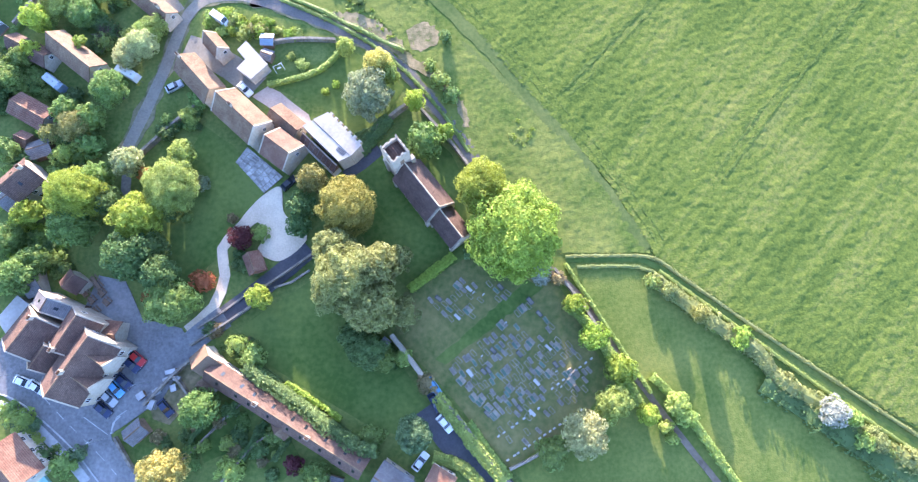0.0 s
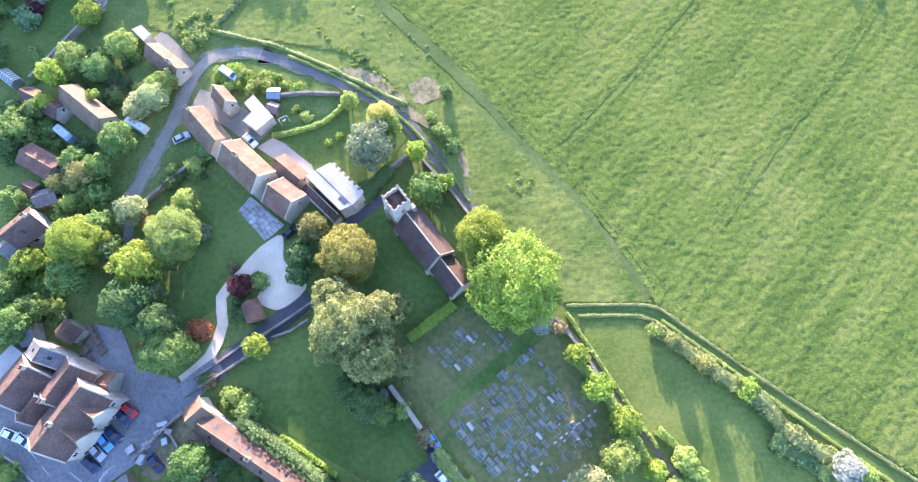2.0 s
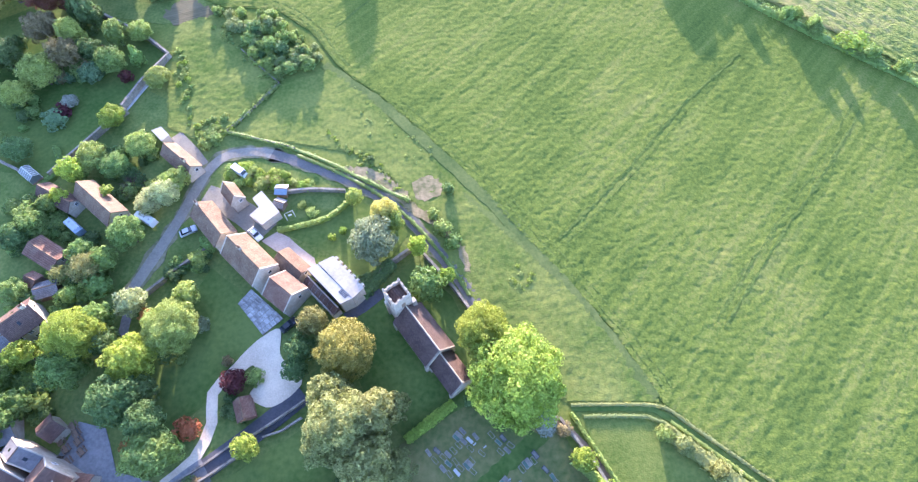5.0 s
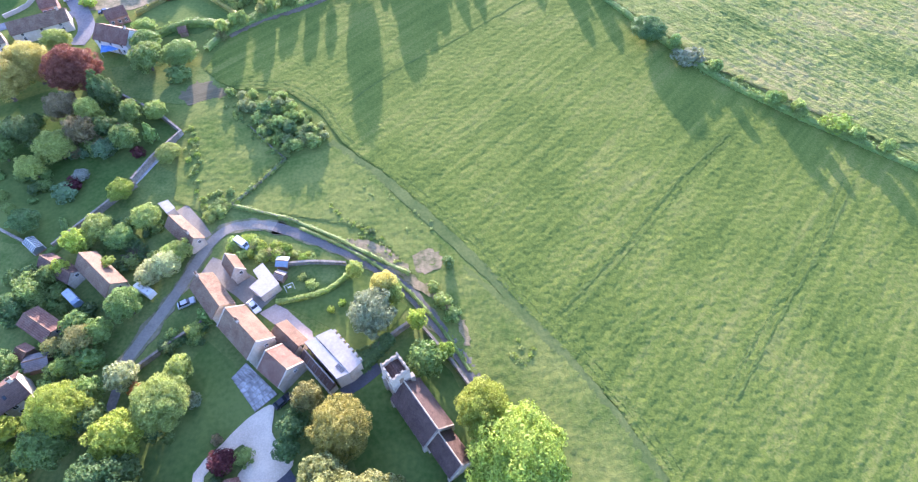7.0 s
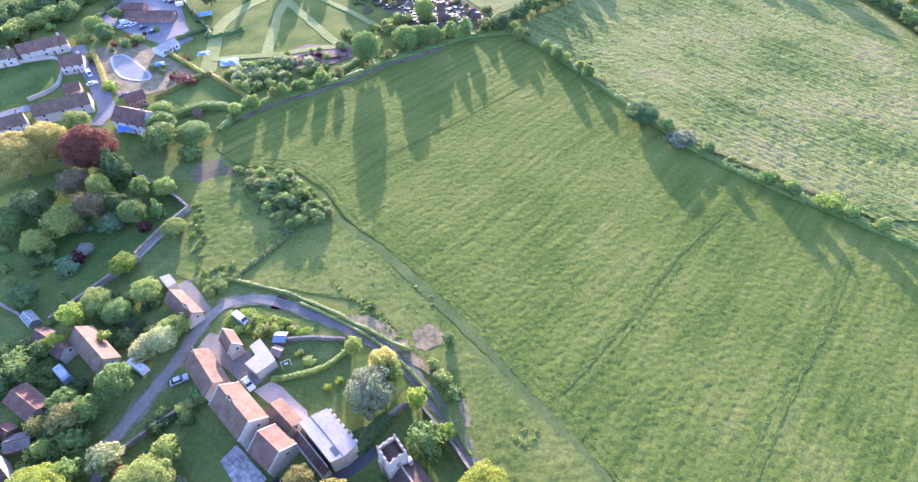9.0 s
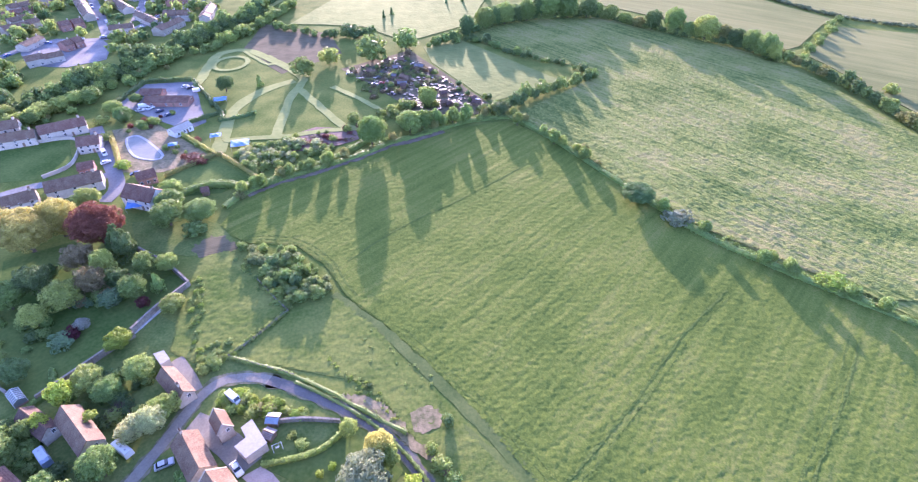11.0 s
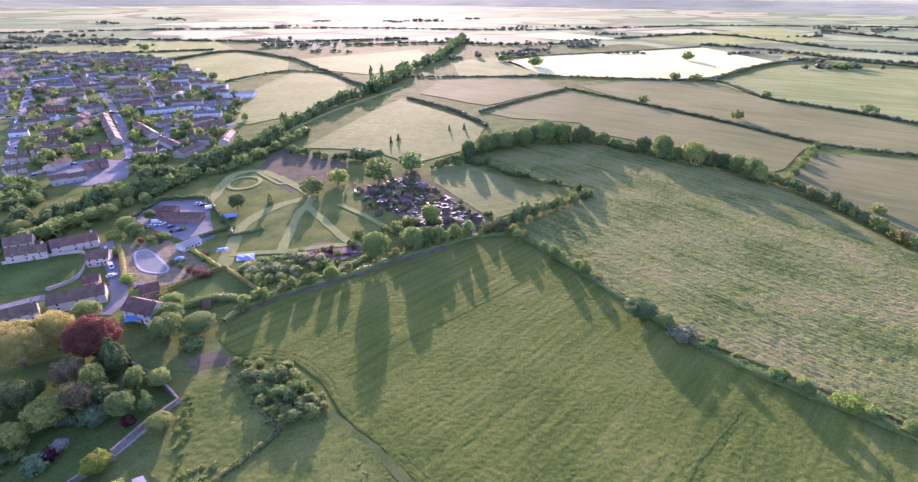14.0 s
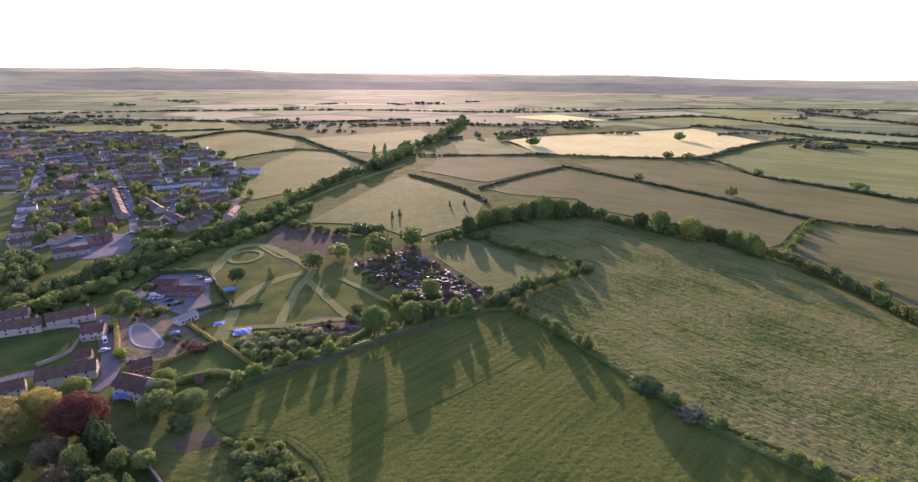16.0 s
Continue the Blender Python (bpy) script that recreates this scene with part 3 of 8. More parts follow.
def twiggy_shape(seed):
    """Bare branching twigs."""
    rng = np.random.default_rng(seed)
    s = Shape()
    for k in range(60):
        a, e = rng.uniform(0, 6.28), rng.uniform(0.1, 1.4)
        d = Vector((math.cos(a) * math.cos(e), math.sin(a) * math.cos(e), math.sin(e)))
        m = Vector((0, 0, 0.1)) + d * 0.28
        s.tube((0, 0, 0.08), m, 0.012, 0.007, 4)
        for j in range(3):
            w = Vector(rng.normal(0, 0.25, 3))
            s.tube(m, m + (d + w) * rng.uniform(0.12, 0.24), 0.007, 0.002, 3)
    return s


CROWNS = {}
for size, lumps, leaves, leaf, kinds in (
    ("giant", 170, 130, 0.0142, ("broad", "broad", "layered")),
    ("large", 76, 76, 0.0262, ("broad", "broad", "broad", "layered", "layered", "conifer")),
    ("near", 42, 36, 0.043, ("broad", "broad", "broad", "broad", "layered", "conifer", "weeping")),
    ("near", 22, 25, 0.061, ("shrub", "shrub", "shrub")),
    ("middle", 25, 22, 0.072, ("broad", "broad", "broad", "conifer", "shrub", "shrub")),
    ("far", 13, 11, 0.13, ("broad", "broad", "shrub")),
):
    for i, kind in enumerate(kinds):
        mesh = crown_shape(100 + 7 * i + len(size) + lumps, kind, lumps, leaves, leaf).mesh("crown", M["leaf"])
        CROWNS.setdefault((size, kind), []).append(mesh)
TRUNKS = [trunk_shape(i, 0.22).mesh("trunk", M["bark"]) for i in range(3)]
TWIGS = twiggy_shape(5).mesh("crown", M["bark"])
tree_rng = random.Random(4)


def tree(x, y, r, h, kind="broad", colour=MID, size="near", label="", group="", z=0.0):
    """A tree or bush with its crown's radius and its height."""
    bush = kind == "shrub"
    if size == "near" and r > 3.6 and ("large", kind) in CROWNS:
        size = "giant" if r > 6.3 and ("giant", kind) in CROWNS else "large"
    if size in ("middle", "far") and not bush:
        z -= 0.12 * h
    turned = Euler((0, 0, tree_rng.uniform(0, 6.28)))
    k = tree_rng.uniform(0.85, 1.15)
    words = label or TREE_WORDS.get((kind, colour)) or ("rounded %s garden bush in full leaf" if bush else "spreading %s broadleaf tree in full leaf") % COLOUR_WORDS.get(colour, "green")
    m = Matrix.LocRotScale((x, y, z), turned, (2 * r, 2 * r * tree_rng.uniform(0.9, 1.1), h))
    if bush:
        ob = tagged(part("bush", tree_rng.choice(CROWNS[size, kind]), None, m=m), words, "bush", group)
        ob.color = (colour[0] * k, colour[1] * k, colour[2] * k, 1)
        return ob
    root = thing("tree", words, "tree", m, group)
    if kind == "bare":
        part("crown", TWIGS, None, root)
        return root
    part("trunk", tree_rng.choice(TRUNKS), None, root)
    crown = part("crown", tree_rng.choice(CROWNS[size, kind]), None, root)
    crown.color = (colour[0] * k, colour[1] * k, colour[2] * k, 1)
    return root


COLOUR_WORDS = {LIME: "vivid lime-green", BRIGHT: "bright yellow-green", LIGHT: "pale green", MID: "mid-green", DARK: "dark green", OLIVE: "olive-green", YEW: "golden-olive", CEDAR: "grey-olive", STRAW: "straw-green", GOLD: "golden-yellow", CREAM: "cream-flowered", GREY: "silvery grey-green", BLUE: "blue-green", MAROON: "dark maroon", COPPER: "copper-red", ORANGE: "orange-red", WHITE: "white-blossomed", BROWN: "brownish"}
TREE_WORDS = {("bare", BROWN): "leafless brown bush with many thin twigs", ("conifer", DARK): "tall dark green pointed conifer", ("weeping", MID): "weeping green tree with hanging branches"}


def hedge(pts, height, width, colour=MID, label="", leaf=0.3, dense=9.0, wild=0.25, name="hedge", category="hedge", seed=1, kind=""):
    """A hedge or strip of rank growth along a line: leaves round a lumpy core."""
    rng = np.random.default_rng(seed)
    line = smooth(pts, 2.0)
    s = Shape()
    ring, faces = [], []
    for p, (a, b) in zip(line, zip(*edges(line, width * 0.8))):
        k = 1 + wild * noise.noise((p.x * 0.25, p.y * 0.25, seed))
        h = height * 0.85 * k
        ring += [(a.x, a.y, -0.1), (a.x, a.y, h * 0.8), (p.x, p.y, h), (b.x, b.y, h * 0.8), (b.x, b.y, -0.1)]
    for k in range(len(line) - 1):
        o = 5 * k
        faces += [(o + i, o + i + 1, o + i + 6, o + i + 5) for i in range(4)]
    s.add(ring, faces)
    for i in range(len(line) - 1):
        a, b = line[i], line[i + 1]
        seg = b - a
        n = int(seg.length * (width + 1.3 * height) * dense)
        if n < 1:
            continue
        side = Vector((-seg.y, seg.x)).normalized()
        u, th = rng.uniform(0, 1, n), rng.uniform(-0.2, math.pi + 0.2, n)
        k = np.array([1 + wild * noise.noise((a.x * 0.25 + q * 0.5, a.y * 0.25, seed)) + 0.6 * wild * noise.noise((a.x + q * seg.x, a.y + q * seg.y, seed + 9)) for q in u])
        cs, sn = np.cos(th), np.maximum(np.sin(th), 0)
        across = np.sign(cs) * np.abs(cs) ** 0.6 * width / 2 * k
        up = sn ** 0.5 * height * k * rng.uniform(0.85, 1.08, n)
        c = np.stack([a.x + u * seg.x + across * side.x, a.y + u * seg.y + across * side.y, np.maximum(up, 0.12)], 1)
        nr = np.stack([cs * side.x, cs * side.y, sn + 0.35], 1)
        s.add(*leaf_quads(rng, c, nr, leaf))
    ob = part(name, s, M["leaf"])
    ob.color = (*colour, 1)
    return tagged(ob, label or "clipped %s boundary hedge" % COLOUR_WORDS.get(colour, "green"), category, kind=kind)


def woods(name, places, colour, label, seed=3, kind="stuff", leaves=40, leaf=1.0):
    """Many far crowns in one mesh: places are x, y, radius, height."""
    rng = np.random.default_rng(seed)
    s = Shape()
    for x, y, r, h in places:
        p, f = ball(rng, 1.0, 1.0, 0.55, 5, 7)
        s.add([(x + a * r * 0.85, y + b * r * 0.85, h * 0.5 + c * h * 0.45) for a, b, c in p], f)
        d = rng.normal(0, 1, (leaves, 3))
        d[:, 2] = np.abs(d[:, 2]) * 0.9 - 0.25
        d /= np.linalg.norm(d, axis=1)[:, None]
        k = rng.uniform(0.85, 1.15, (leaves, 1))
        c = np.array([x, y, h * 0.5]) + d * k * np.array([r, r, h * 0.5])
        s.add(*leaf_quads(rng, c, d, leaf * max(0.6, r / 4)))
    ob = part(name, s, M["leaf"])
    ob.color = (*colour, 1)
    return tagged(ob, label, "trees", kind=kind)


def grove(name, places, colours, label, size="middle", kind="broad", seed=1):
    """Trees too many to count, joined by colour: places are x, y, radius, height."""
    rng = np.random.default_rng(seed)
    for colour in colours:
        vs, fs, at = [], [], 0
        for x, y, r, h in places[colours.index(colour)::len(colours)]:
            me = CROWNS[size, kind][rng.integers(len(CROWNS[size, kind]))]
            co = np.empty(len(me.vertices) * 3)
            me.vertices.foreach_get("co", co)
            co = co.reshape(-1, 3)
            a = rng.uniform(0, 6.28)
            c, s = math.cos(a), math.sin(a)
            co = np.stack([x + 2 * r * (c * co[:, 0] - s * co[:, 1]), y + 2 * r * (s * co[:, 0] + c * co[:, 1]), h * (co[:, 2] - (0.14 if kind == "broad" else 0.03))], 1)
            ix = np.empty(len(me.polygons) * 4, dtype=np.int32)
            me.polygons.foreach_get("vertices", ix)
            vs.append(co)
            fs.append(ix.reshape(-1, 4) + at)
            at += len(co)
        if not vs:
            continue
        me = bpy.data.meshes.new(name)
        me.from_pydata(np.concatenate(vs).tolist(), [], np.concatenate(fs).tolist())
        me.materials.append(M["leaf"])
        ob = tagged(part(name, me, None), label, "trees", kind="stuff")
        ob.color = (*colour, 1)


def hedgerow_places(pts, gap, r, h, seed, jitter=0.5):
    """Places of bushes along a line, uneven in size."""
    rr, line, out = random.Random(seed), smooth(pts, gap), []
    for p in line:
        k = rr.uniform(0.6, 1.4)
        out.append((p.x + rr.uniform(-jitter, jitter) * gap, p.y + rr.uniform(-jitter, jitter) * gap, r * k, h * k * rr.uniform(0.8, 1.2)))
    return out


# ---- buildings ----
def window(parent, x, y, z, w, h, turn):
    """A framed window proud of its wall, facing along turn."""
    c, s = math.cos(turn), math.sin(turn)
    root = part("window", Shape().box(0, 0, 0, w + 0.16, 0.1, 0.08).box(0, 0, h - 0.02, w + 0.16, 0.1, 0.08).box(-w / 2, 0, 0.08, 0.08, 0.1, h - 0.1).box(w / 2, 0, 0.08, 0.08, 0.1, h - 0.1).box(0, 0, 0.08, 0.06, 0.09, h - 0.1), M["white"], parent)
    root.matrix_basis = Matrix.LocRotScale((x, y, z), Euler((0, 0, turn + math.pi / 2)), None)
    part("pane", Shape().box(0, 0, 0.08, w - 0.06, 0.05, h - 0.1), M["glass"], root)
    return root


def chimney(parent, x, y, z0, z1, w=0.9, d=0.6, mat="stone", pots=True):
    stack = part("chimney", Shape().box(x, y, z0, w, d, z1 - z0).box(x, y, z1 - 0.18, w + 0.16, d + 0.16, 0.18), M[mat], parent)
    for k in (-0.25, 0.25) if pots else ():
        part("chimney_pot", Shape().tube((x + k * w, y, z1), (x + k * w, y, z1 + 0.5), 0.14, 0.11), M["tile_red"], stack)


def house(a, b, half, eave, ridge, name="house", label="", category="house", wall="stone", roof="tile", chimneys=(), windows=(3, 2), coping=False, over=0.3, lights=0, sides=(1, -1), base=-0.3, plain=False):
    """A gabled building whose ridge runs from a to b."""
    a, b = Vector(a), Vector(b)
    L, mid, turn = (b - a).length, (a + b) / 2, math.atan2(b.y - a.y, b.x - a.x)
    root = thing(name, label, category, pose(mid.x, mid.y, 0, 0, 0, math.degrees(turn)))
    part("wall", Shape().along([(-half, base), (half, base), (half, eave), (0, ridge), (-half, eave)], -L / 2, L / 2), M[wall], root)
    k = (ridge - eave) / half
    for sgn in (1, -1):
        e = half + over
        sec = [(0, ridge + 0.02), (sgn * e, ridge - k * e + 0.02), (sgn * e, ridge - k * e + 0.2), (0, ridge + 0.22)]
        slope = part("roof_slope", Shape().along(sec if sgn < 0 else sec[::-1], -L / 2 - (0 if coping else over), L / 2 + (0 if coping else over)), M[roof], root)
        for i in range(lights):
            x, y = -L / 2 + L * (i + 0.5) / lights, sgn * half * 0.5
            z = ridge - k * half * 0.5 + 0.2
            part("rooflight", Shape().add([(x - 0.3, y - 0.35, z + k * 0.35 * sgn + 0.06), (x + 0.3, y - 0.35, z + k * 0.35 * sgn + 0.06), (x + 0.3, y + 0.35, z - k * 0.35 * sgn + 0.06), (x - 0.3, y + 0.35, z - k * 0.35 * sgn + 0.06), (x - 0.3, y - 0.35, z + k * 0.35 * sgn - 0.1), (x + 0.3, y - 0.35, z + k * 0.35 * sgn - 0.1), (x + 0.3, y + 0.35, z - k * 0.35 * sgn - 0.1), (x - 0.3, y + 0.35, z - k * 0.35 * sgn - 0.1)], [(0, 1, 2, 3), (4, 5, 1, 0), (5, 6, 2, 1), (6, 7, 3, 2), (7, 4, 0, 3)]), M["glass"], slope)
    if not plain:
        part("ridge", Shape().along([(-0.16, ridge + 0.16), (0.16, ridge + 0.16), (0, ridge + 0.34)], -L / 2 - 0.05, L / 2 + 0.05), M["tile"], root)
    if coping:
        for x in (-L / 2, L / 2):
            e = half + 0.3
            part("coping", Shape().along([(-e, ridge - k * e + 0.05), (0, ridge + 0.05), (e, ridge - k * e + 0.05), (e, ridge - k * e + 0.34), (0, ridge + 0.36), (-e, ridge - k * e + 0.34)], x - 0.14, x + 0.14), M["stone"], root)
    for x in chimneys:
        chimney(root, x * L, 0, ridge - 0.9, ridge + 1.3, pots=not plain)
    n, floors = windows
    for sgn in sides:
        for f in range(floors):
            for i in range(n):
                window(root, -L / 2 + L * (i + 0.5) / n, sgn * (half + 0.01), 0.9 + f * (eave - 0.2) / max(1, floors), 0.95, min(1.25, eave - 1.2), sgn * math.pi / 2)
    if windows[0] and L > 4 and not plain:
        for sgn in (1, -1):
            window(root, sgn * (L / 2 + 0.01), half * 0.35, eave - 0.8, 0.8, 1.1, 0 if sgn > 0 else math.pi)
    if n and not plain:
        door = part("door", Shape().box(L * 0.5 / max(n, 1), -half - 0.03, 0.0, 0.95, 0.12, 2.05), M["wood"], root)
        part("door_handle", Shape().box(L * 0.5 / max(n, 1) + 0.35, -half - 0.12, 1.0, 0.12, 0.08, 0.05), M["steel"], door)
    return root


def flat_block(pts, height, name, label, category, wall="stone", roof="felt", parapet=0.0):
    """A flat-roofed building on its outline."""
    root = thing(name, label, category)
    pts = [tuple(p) for p in pts]
    part("wall", Shape().prism(pts, -0.3, height), M[wall], root)
    c = sum((Vector(p) for p in pts), Vector((0, 0))) / len(pts)
    grow = [tuple(c + (Vector(p) - c) * (1 + 0.15 / max(1, (Vector(p) - c).length))) for p in pts]
    part("roof", Shape().prism(grow if not parapet else pts, height, height + 0.15), M[roof], root)
    if parapet:
        for p, q in zip(pts, pts[1:] + pts[:1]):
            p, q = Vector(p), Vector(q)
            m, d = (p + q) / 2, q - p
            part("parapet", Shape().box(m.x, m.y, height + 0.1, d.length + 0.3, 0.35, parapet, math.atan2(d.y, d.x)), M[wall], root)
    return root


def paving(base, corners, nu, nv, mat, seed):
    """Stone flags laid over a four-cornered floor, each a piece of its own."""
    rr = random.Random(seed)
    a, b, c, d = (Vector(q) for q in corners)
    kinds = []
    for k in range(4):
        w, l, t = rr.uniform(0.93, 0.98), rr.uniform(0.92, 0.98), rr.uniform(0.05, 0.07)
        kinds.append(Shape().add([(-w / 2, -l / 2, 0), (w / 2, -l / 2, 0), (w / 2, l / 2, 0), (-w / 2, l / 2, 0), (-w / 2 + 0.02, -l / 2 + 0.02, t), (w / 2 - 0.02, -l / 2 + 0.02, t), (w / 2 - 0.02, l / 2 - 0.02, t), (-w / 2 + 0.02, l / 2 - 0.02, t)], [(4, 5, 6, 7), (0, 1, 5, 4), (1, 2, 6, 5), (2, 3, 7, 6), (3, 0, 4, 7)]).mesh("flagstone", M[mat]))
    for i in range(nu):
        for j in range(nv):
            u, v = (i + 0.5) / nu, (j + 0.5) / nv
            p = (a * (1 - u) + b * u) * (1 - v) + (d * (1 - u) + c * u) * v
            du, dv = ((b - a) * (1 - v) + (c - d) * v) / nu, ((d - a) * (1 - u) + (c - b) * u) / nv
            flag = part("flagstone", rr.choice(kinds), None, base)
            flag.matrix_basis = Matrix.LocRotScale((p.x, p.y, 0.272 + rr.uniform(-0.015, 0.015)), Euler((rr.uniform(-0.01, 0.01), rr.uniform(-0.01, 0.01), math.atan2(du.y, du.x))), (du.length, dv.length, 1))


# ---- vehicles ----
def car_thing(van=False, plain=False):
    """A parked car or van; the plain ones, far off, have no rims and lamps."""
    root = thing("van" if van else "car", "parked car", "car")
    if van:
        L, W, prof = 4.9, 1.95, [(-2.45, 0.35), (2.45, 0.35), (2.45, 0.95), (1.75, 1.1), (1.2, 1.95), (-2.3, 2.05), (-2.45, 1.0)]
    else:
        L, W, prof = 4.3, 1.75, [(-2.15, 0.3), (2.15, 0.3), (2.15, 0.72), (1.95, 0.86), (0.95, 0.95), (-1.75, 0.98), (-2.1, 0.86)]
    def block(section, w0, w1):
        n = len(section)
        p = [(x, -w0 if z < 0.9 else -w1, z) for x, z in section] + [(x, w0 if z < 0.9 else w1, z) for x, z in section]
        return Shape().add(p, [tuple(range(n)), tuple(range(2 * n - 1, n - 1, -1))] + [(i, n + i, n + (i + 1) % n, (i + 1) % n) for i in range(n)])
    body = part("body", block(prof, W / 2, W / 2 - (0.12 if van else 0.02)), M["paintwork"], root)
    if van:
        part("windscreen", Shape().add([(1.78, -0.75, 1.13), (1.78, 0.75, 1.13), (1.24, 0.7, 1.92), (1.24, -0.7, 1.92)], [(0, 1, 2, 3)]), M["glass"], body)
    else:
        cab = [(0.95, 0.94), (0.25, 1.4), (-1.15, 1.42), (-1.75, 0.96)]
        p = [(x, s * (0.78 if z < 1.2 else 0.62), z) for s in (-1, 1) for x, z in cab]
        part("cabin_glass", Shape().add(p, [(0, 1, 2, 3), (7, 6, 5, 4), (0, 4, 5, 1), (2, 6, 7, 3)]), M["glass"], body)
        part("roof_panel", Shape().box(-0.45, 0, 1.39, 1.45, 1.26, 0.06), M["paintwork"], body)
    for x in (-L * 0.3, L * 0.31):
        for s in (-1, 1):
            wheel = part("wheel", Shape().tube((x, s * (W / 2 - 0.2), 0.32), (x, s * (W / 2 + 0.01), 0.32), 0.32, 0.32, 10), M["tyre"], root)
            if not plain:
                part("rim", Shape().tube((x, s * (W / 2 - 0.05), 0.32), (x, s * (W / 2 + 0.02), 0.32), 0.19, 0.19, 8), M["steel"], wheel)
    for s in (-1, 1) if not plain else ():
        part("headlight", Shape().box(L / 2 - 0.02, s * W * 0.36, 0.6, 0.08, 0.3, 0.14), M["steel"], root)
    return root


CARS, used = {}, set()


def car(x, y, turn, colour, words, van=False, z=0.12, group="parked cars"):
    key = (van, y > 300)
    if key not in CARS:
        CARS[key] = car_thing(*key)
    m = pose(x, y, z, 0, 0, turn)
    if key in used:
        root = copy_thing(CARS[key], m)
    else:
        root = CARS[key]
        root.matrix_basis = m
        used.add(key)
    for o in root.children_recursive:
        o.color = (*colour, 1)
    return tagged(root, words, "van" if van else "car", group)


def caravan(x, y, turn, colour, label, length=5.5):
    root = thing("caravan", label, "caravan", pose(x, y, 0, 0, 0, turn))
    w, h = 2.1, 2.5
    body = part("body", Shape().along([(-w / 2, 0.5), (w / 2, 0.5), (w / 2, 2.2), (w * 0.38, h), (-w * 0.38, h), (-w / 2, 2.2)], -length / 2, length / 2), M["paintwork"], root)
    body.color = (*colour, 1)
    for k in (-0.3, 0.0, 0.3):
        part("roof_vent", Shape().box(k * length, 0, h - 0.01, 0.45, 0.45, 0.1), M["flags"], body)
    part("window", Shape().box(0, w / 2, 1.3, length * 0.7, 0.06, 0.6), M["glass"], body)
    for s in (-1, 1):
        part("wheel", Shape().tube((0, s * 0.75, 0.33), (0, s * 1.0, 0.33), 0.33, 0.33, 10), M["tyre"], root)
    part("drawbar", Shape().tube((length / 2, 0, 0.55), (length / 2 + 1.1, 0, 0.45), 0.06, 0.05), M["dark_metal"], root)
    part("jockey_wheel", Shape().tube((length / 2 + 1.0, 0, 0.02), (length / 2 + 1.0, 0, 0.5), 0.07, 0.05), M["dark_metal"], root)
    return root


# ---- ground ----
disc = [(4900 * math.cos(2 * math.pi * i / 96), 4900 * math.sin(2 * math.pi * i / 96)) for i in range(96)]
gs = Shape()
rings = [0, 60, 140, 260, 420, 700, 1100, 1700, 2600, 3600, 4900]
for r in rings[1:]:
    gs.v += [(r * x / 4900, r * y / 4900, 0.0) for x, y in disc]
gs.v.append((0, 0, 0))
gs.f += [(96 * 10, i, (i + 1) % 96) for i in range(96)]
for k in range(9):
    gs.f += [(96 * k + i, 96 * k + 96 + i, 96 * k + 96 + (i + 1) % 96, 96 * k + (i + 1) % 96) for i in range(96)]
tagged(part("ground", gs, M["meadow"]), "rough green meadow ground reaching to the horizon", "ground", kind="structure")

# the big crop field, its margins and neighbours
CROP = [(-91.9, 153.0), (-91.0, 163.0), (-88.0, 171.0), (-80.9, 178.5), (-70.6, 185.1), (-60.1, 192.8), (-49.1, 201.4), (-37.9, 212.0), (-25.4, 219.4), (-12.6, 228.8), (0.9, 237.4), (20.6, 244.7), (38.6, 226.0), (63.5, 187.5), (87.1, 154.3), (118.4, 128.9), (139.8, 109.6), (260, 118), (99.1, -19.6), (85.4, -10.7), (66.2, 2.2), (50.1, 14.1), (44.8, 18.2), (35.2, 35.7), (30.7, 41.5), (23.8, 50.1), (14.3, 61.7), (3.7, 75.7), (-6.9, 87.8), (-23.4, 104.7), (-38.2, 117.4), (-42.4, 123.6), (-48.2, 132.1), (-60.6, 141.7), (-71.3, 143.1), (-78.1, 142.3), (-85.8, 147.1)]
sheet("crop_field", CROP, 0.2, "crop", "tall green crop grass field with combed texture", "field", 5, 0.9)
TRACKS = ([(24.7, 59.0), (34.9, 69.6), (48.2, 84.0), (63.6, 102.3), (85.0, 123.3)], [(61.6, 36.1), (71.9, 48.8), (82.0, 61.2), (98.2, 79.8), (116.8, 103.8)], [(-40.5, 133.7), (-24.4, 153.3), (-3.4, 172.0), (23.2, 197.8)])
sward("crop_grass", CROP, 0.55, 0.17, 0.3, "crop", "tufted tall crop grass", (-110, -20, 190, 260), -42, 1.0, 0, (CROP_TURN, 3.6, 0.2), 0.6)
ROUGH = [(22.4, 249.9), (70.9, 300.0), (78.8, 316.8), (49.7, 330.8), (10.9, 361.5), (-2.2, 384.0), (37.7, 434.8), (99.1, 439.0), (148.2, 390.4), (195.5, 341.7), (210.9, 296.3), (215.4, 263.4), (220.5, 235.3), (330, 200), (245, 120), (140.9, 111.6), (119.3, 130.9), (88.0, 157.1), (66.2, 188.9), (39.0, 229.9), (26.4, 246.0)]
sheet("rough_pasture", ROUGH, 0.2, "rough", "rough tussocky pasture with brown patches", "field", 12, 1.5)
sward("pasture_tussocks", ROUGH, 0.85, 0.18, 0.7, "rough", "uneven tussocks of the rough pasture", (0, 120, 240, 440), -45, 2.2, 7, (-46, 2.7, 0.35), 0.35)
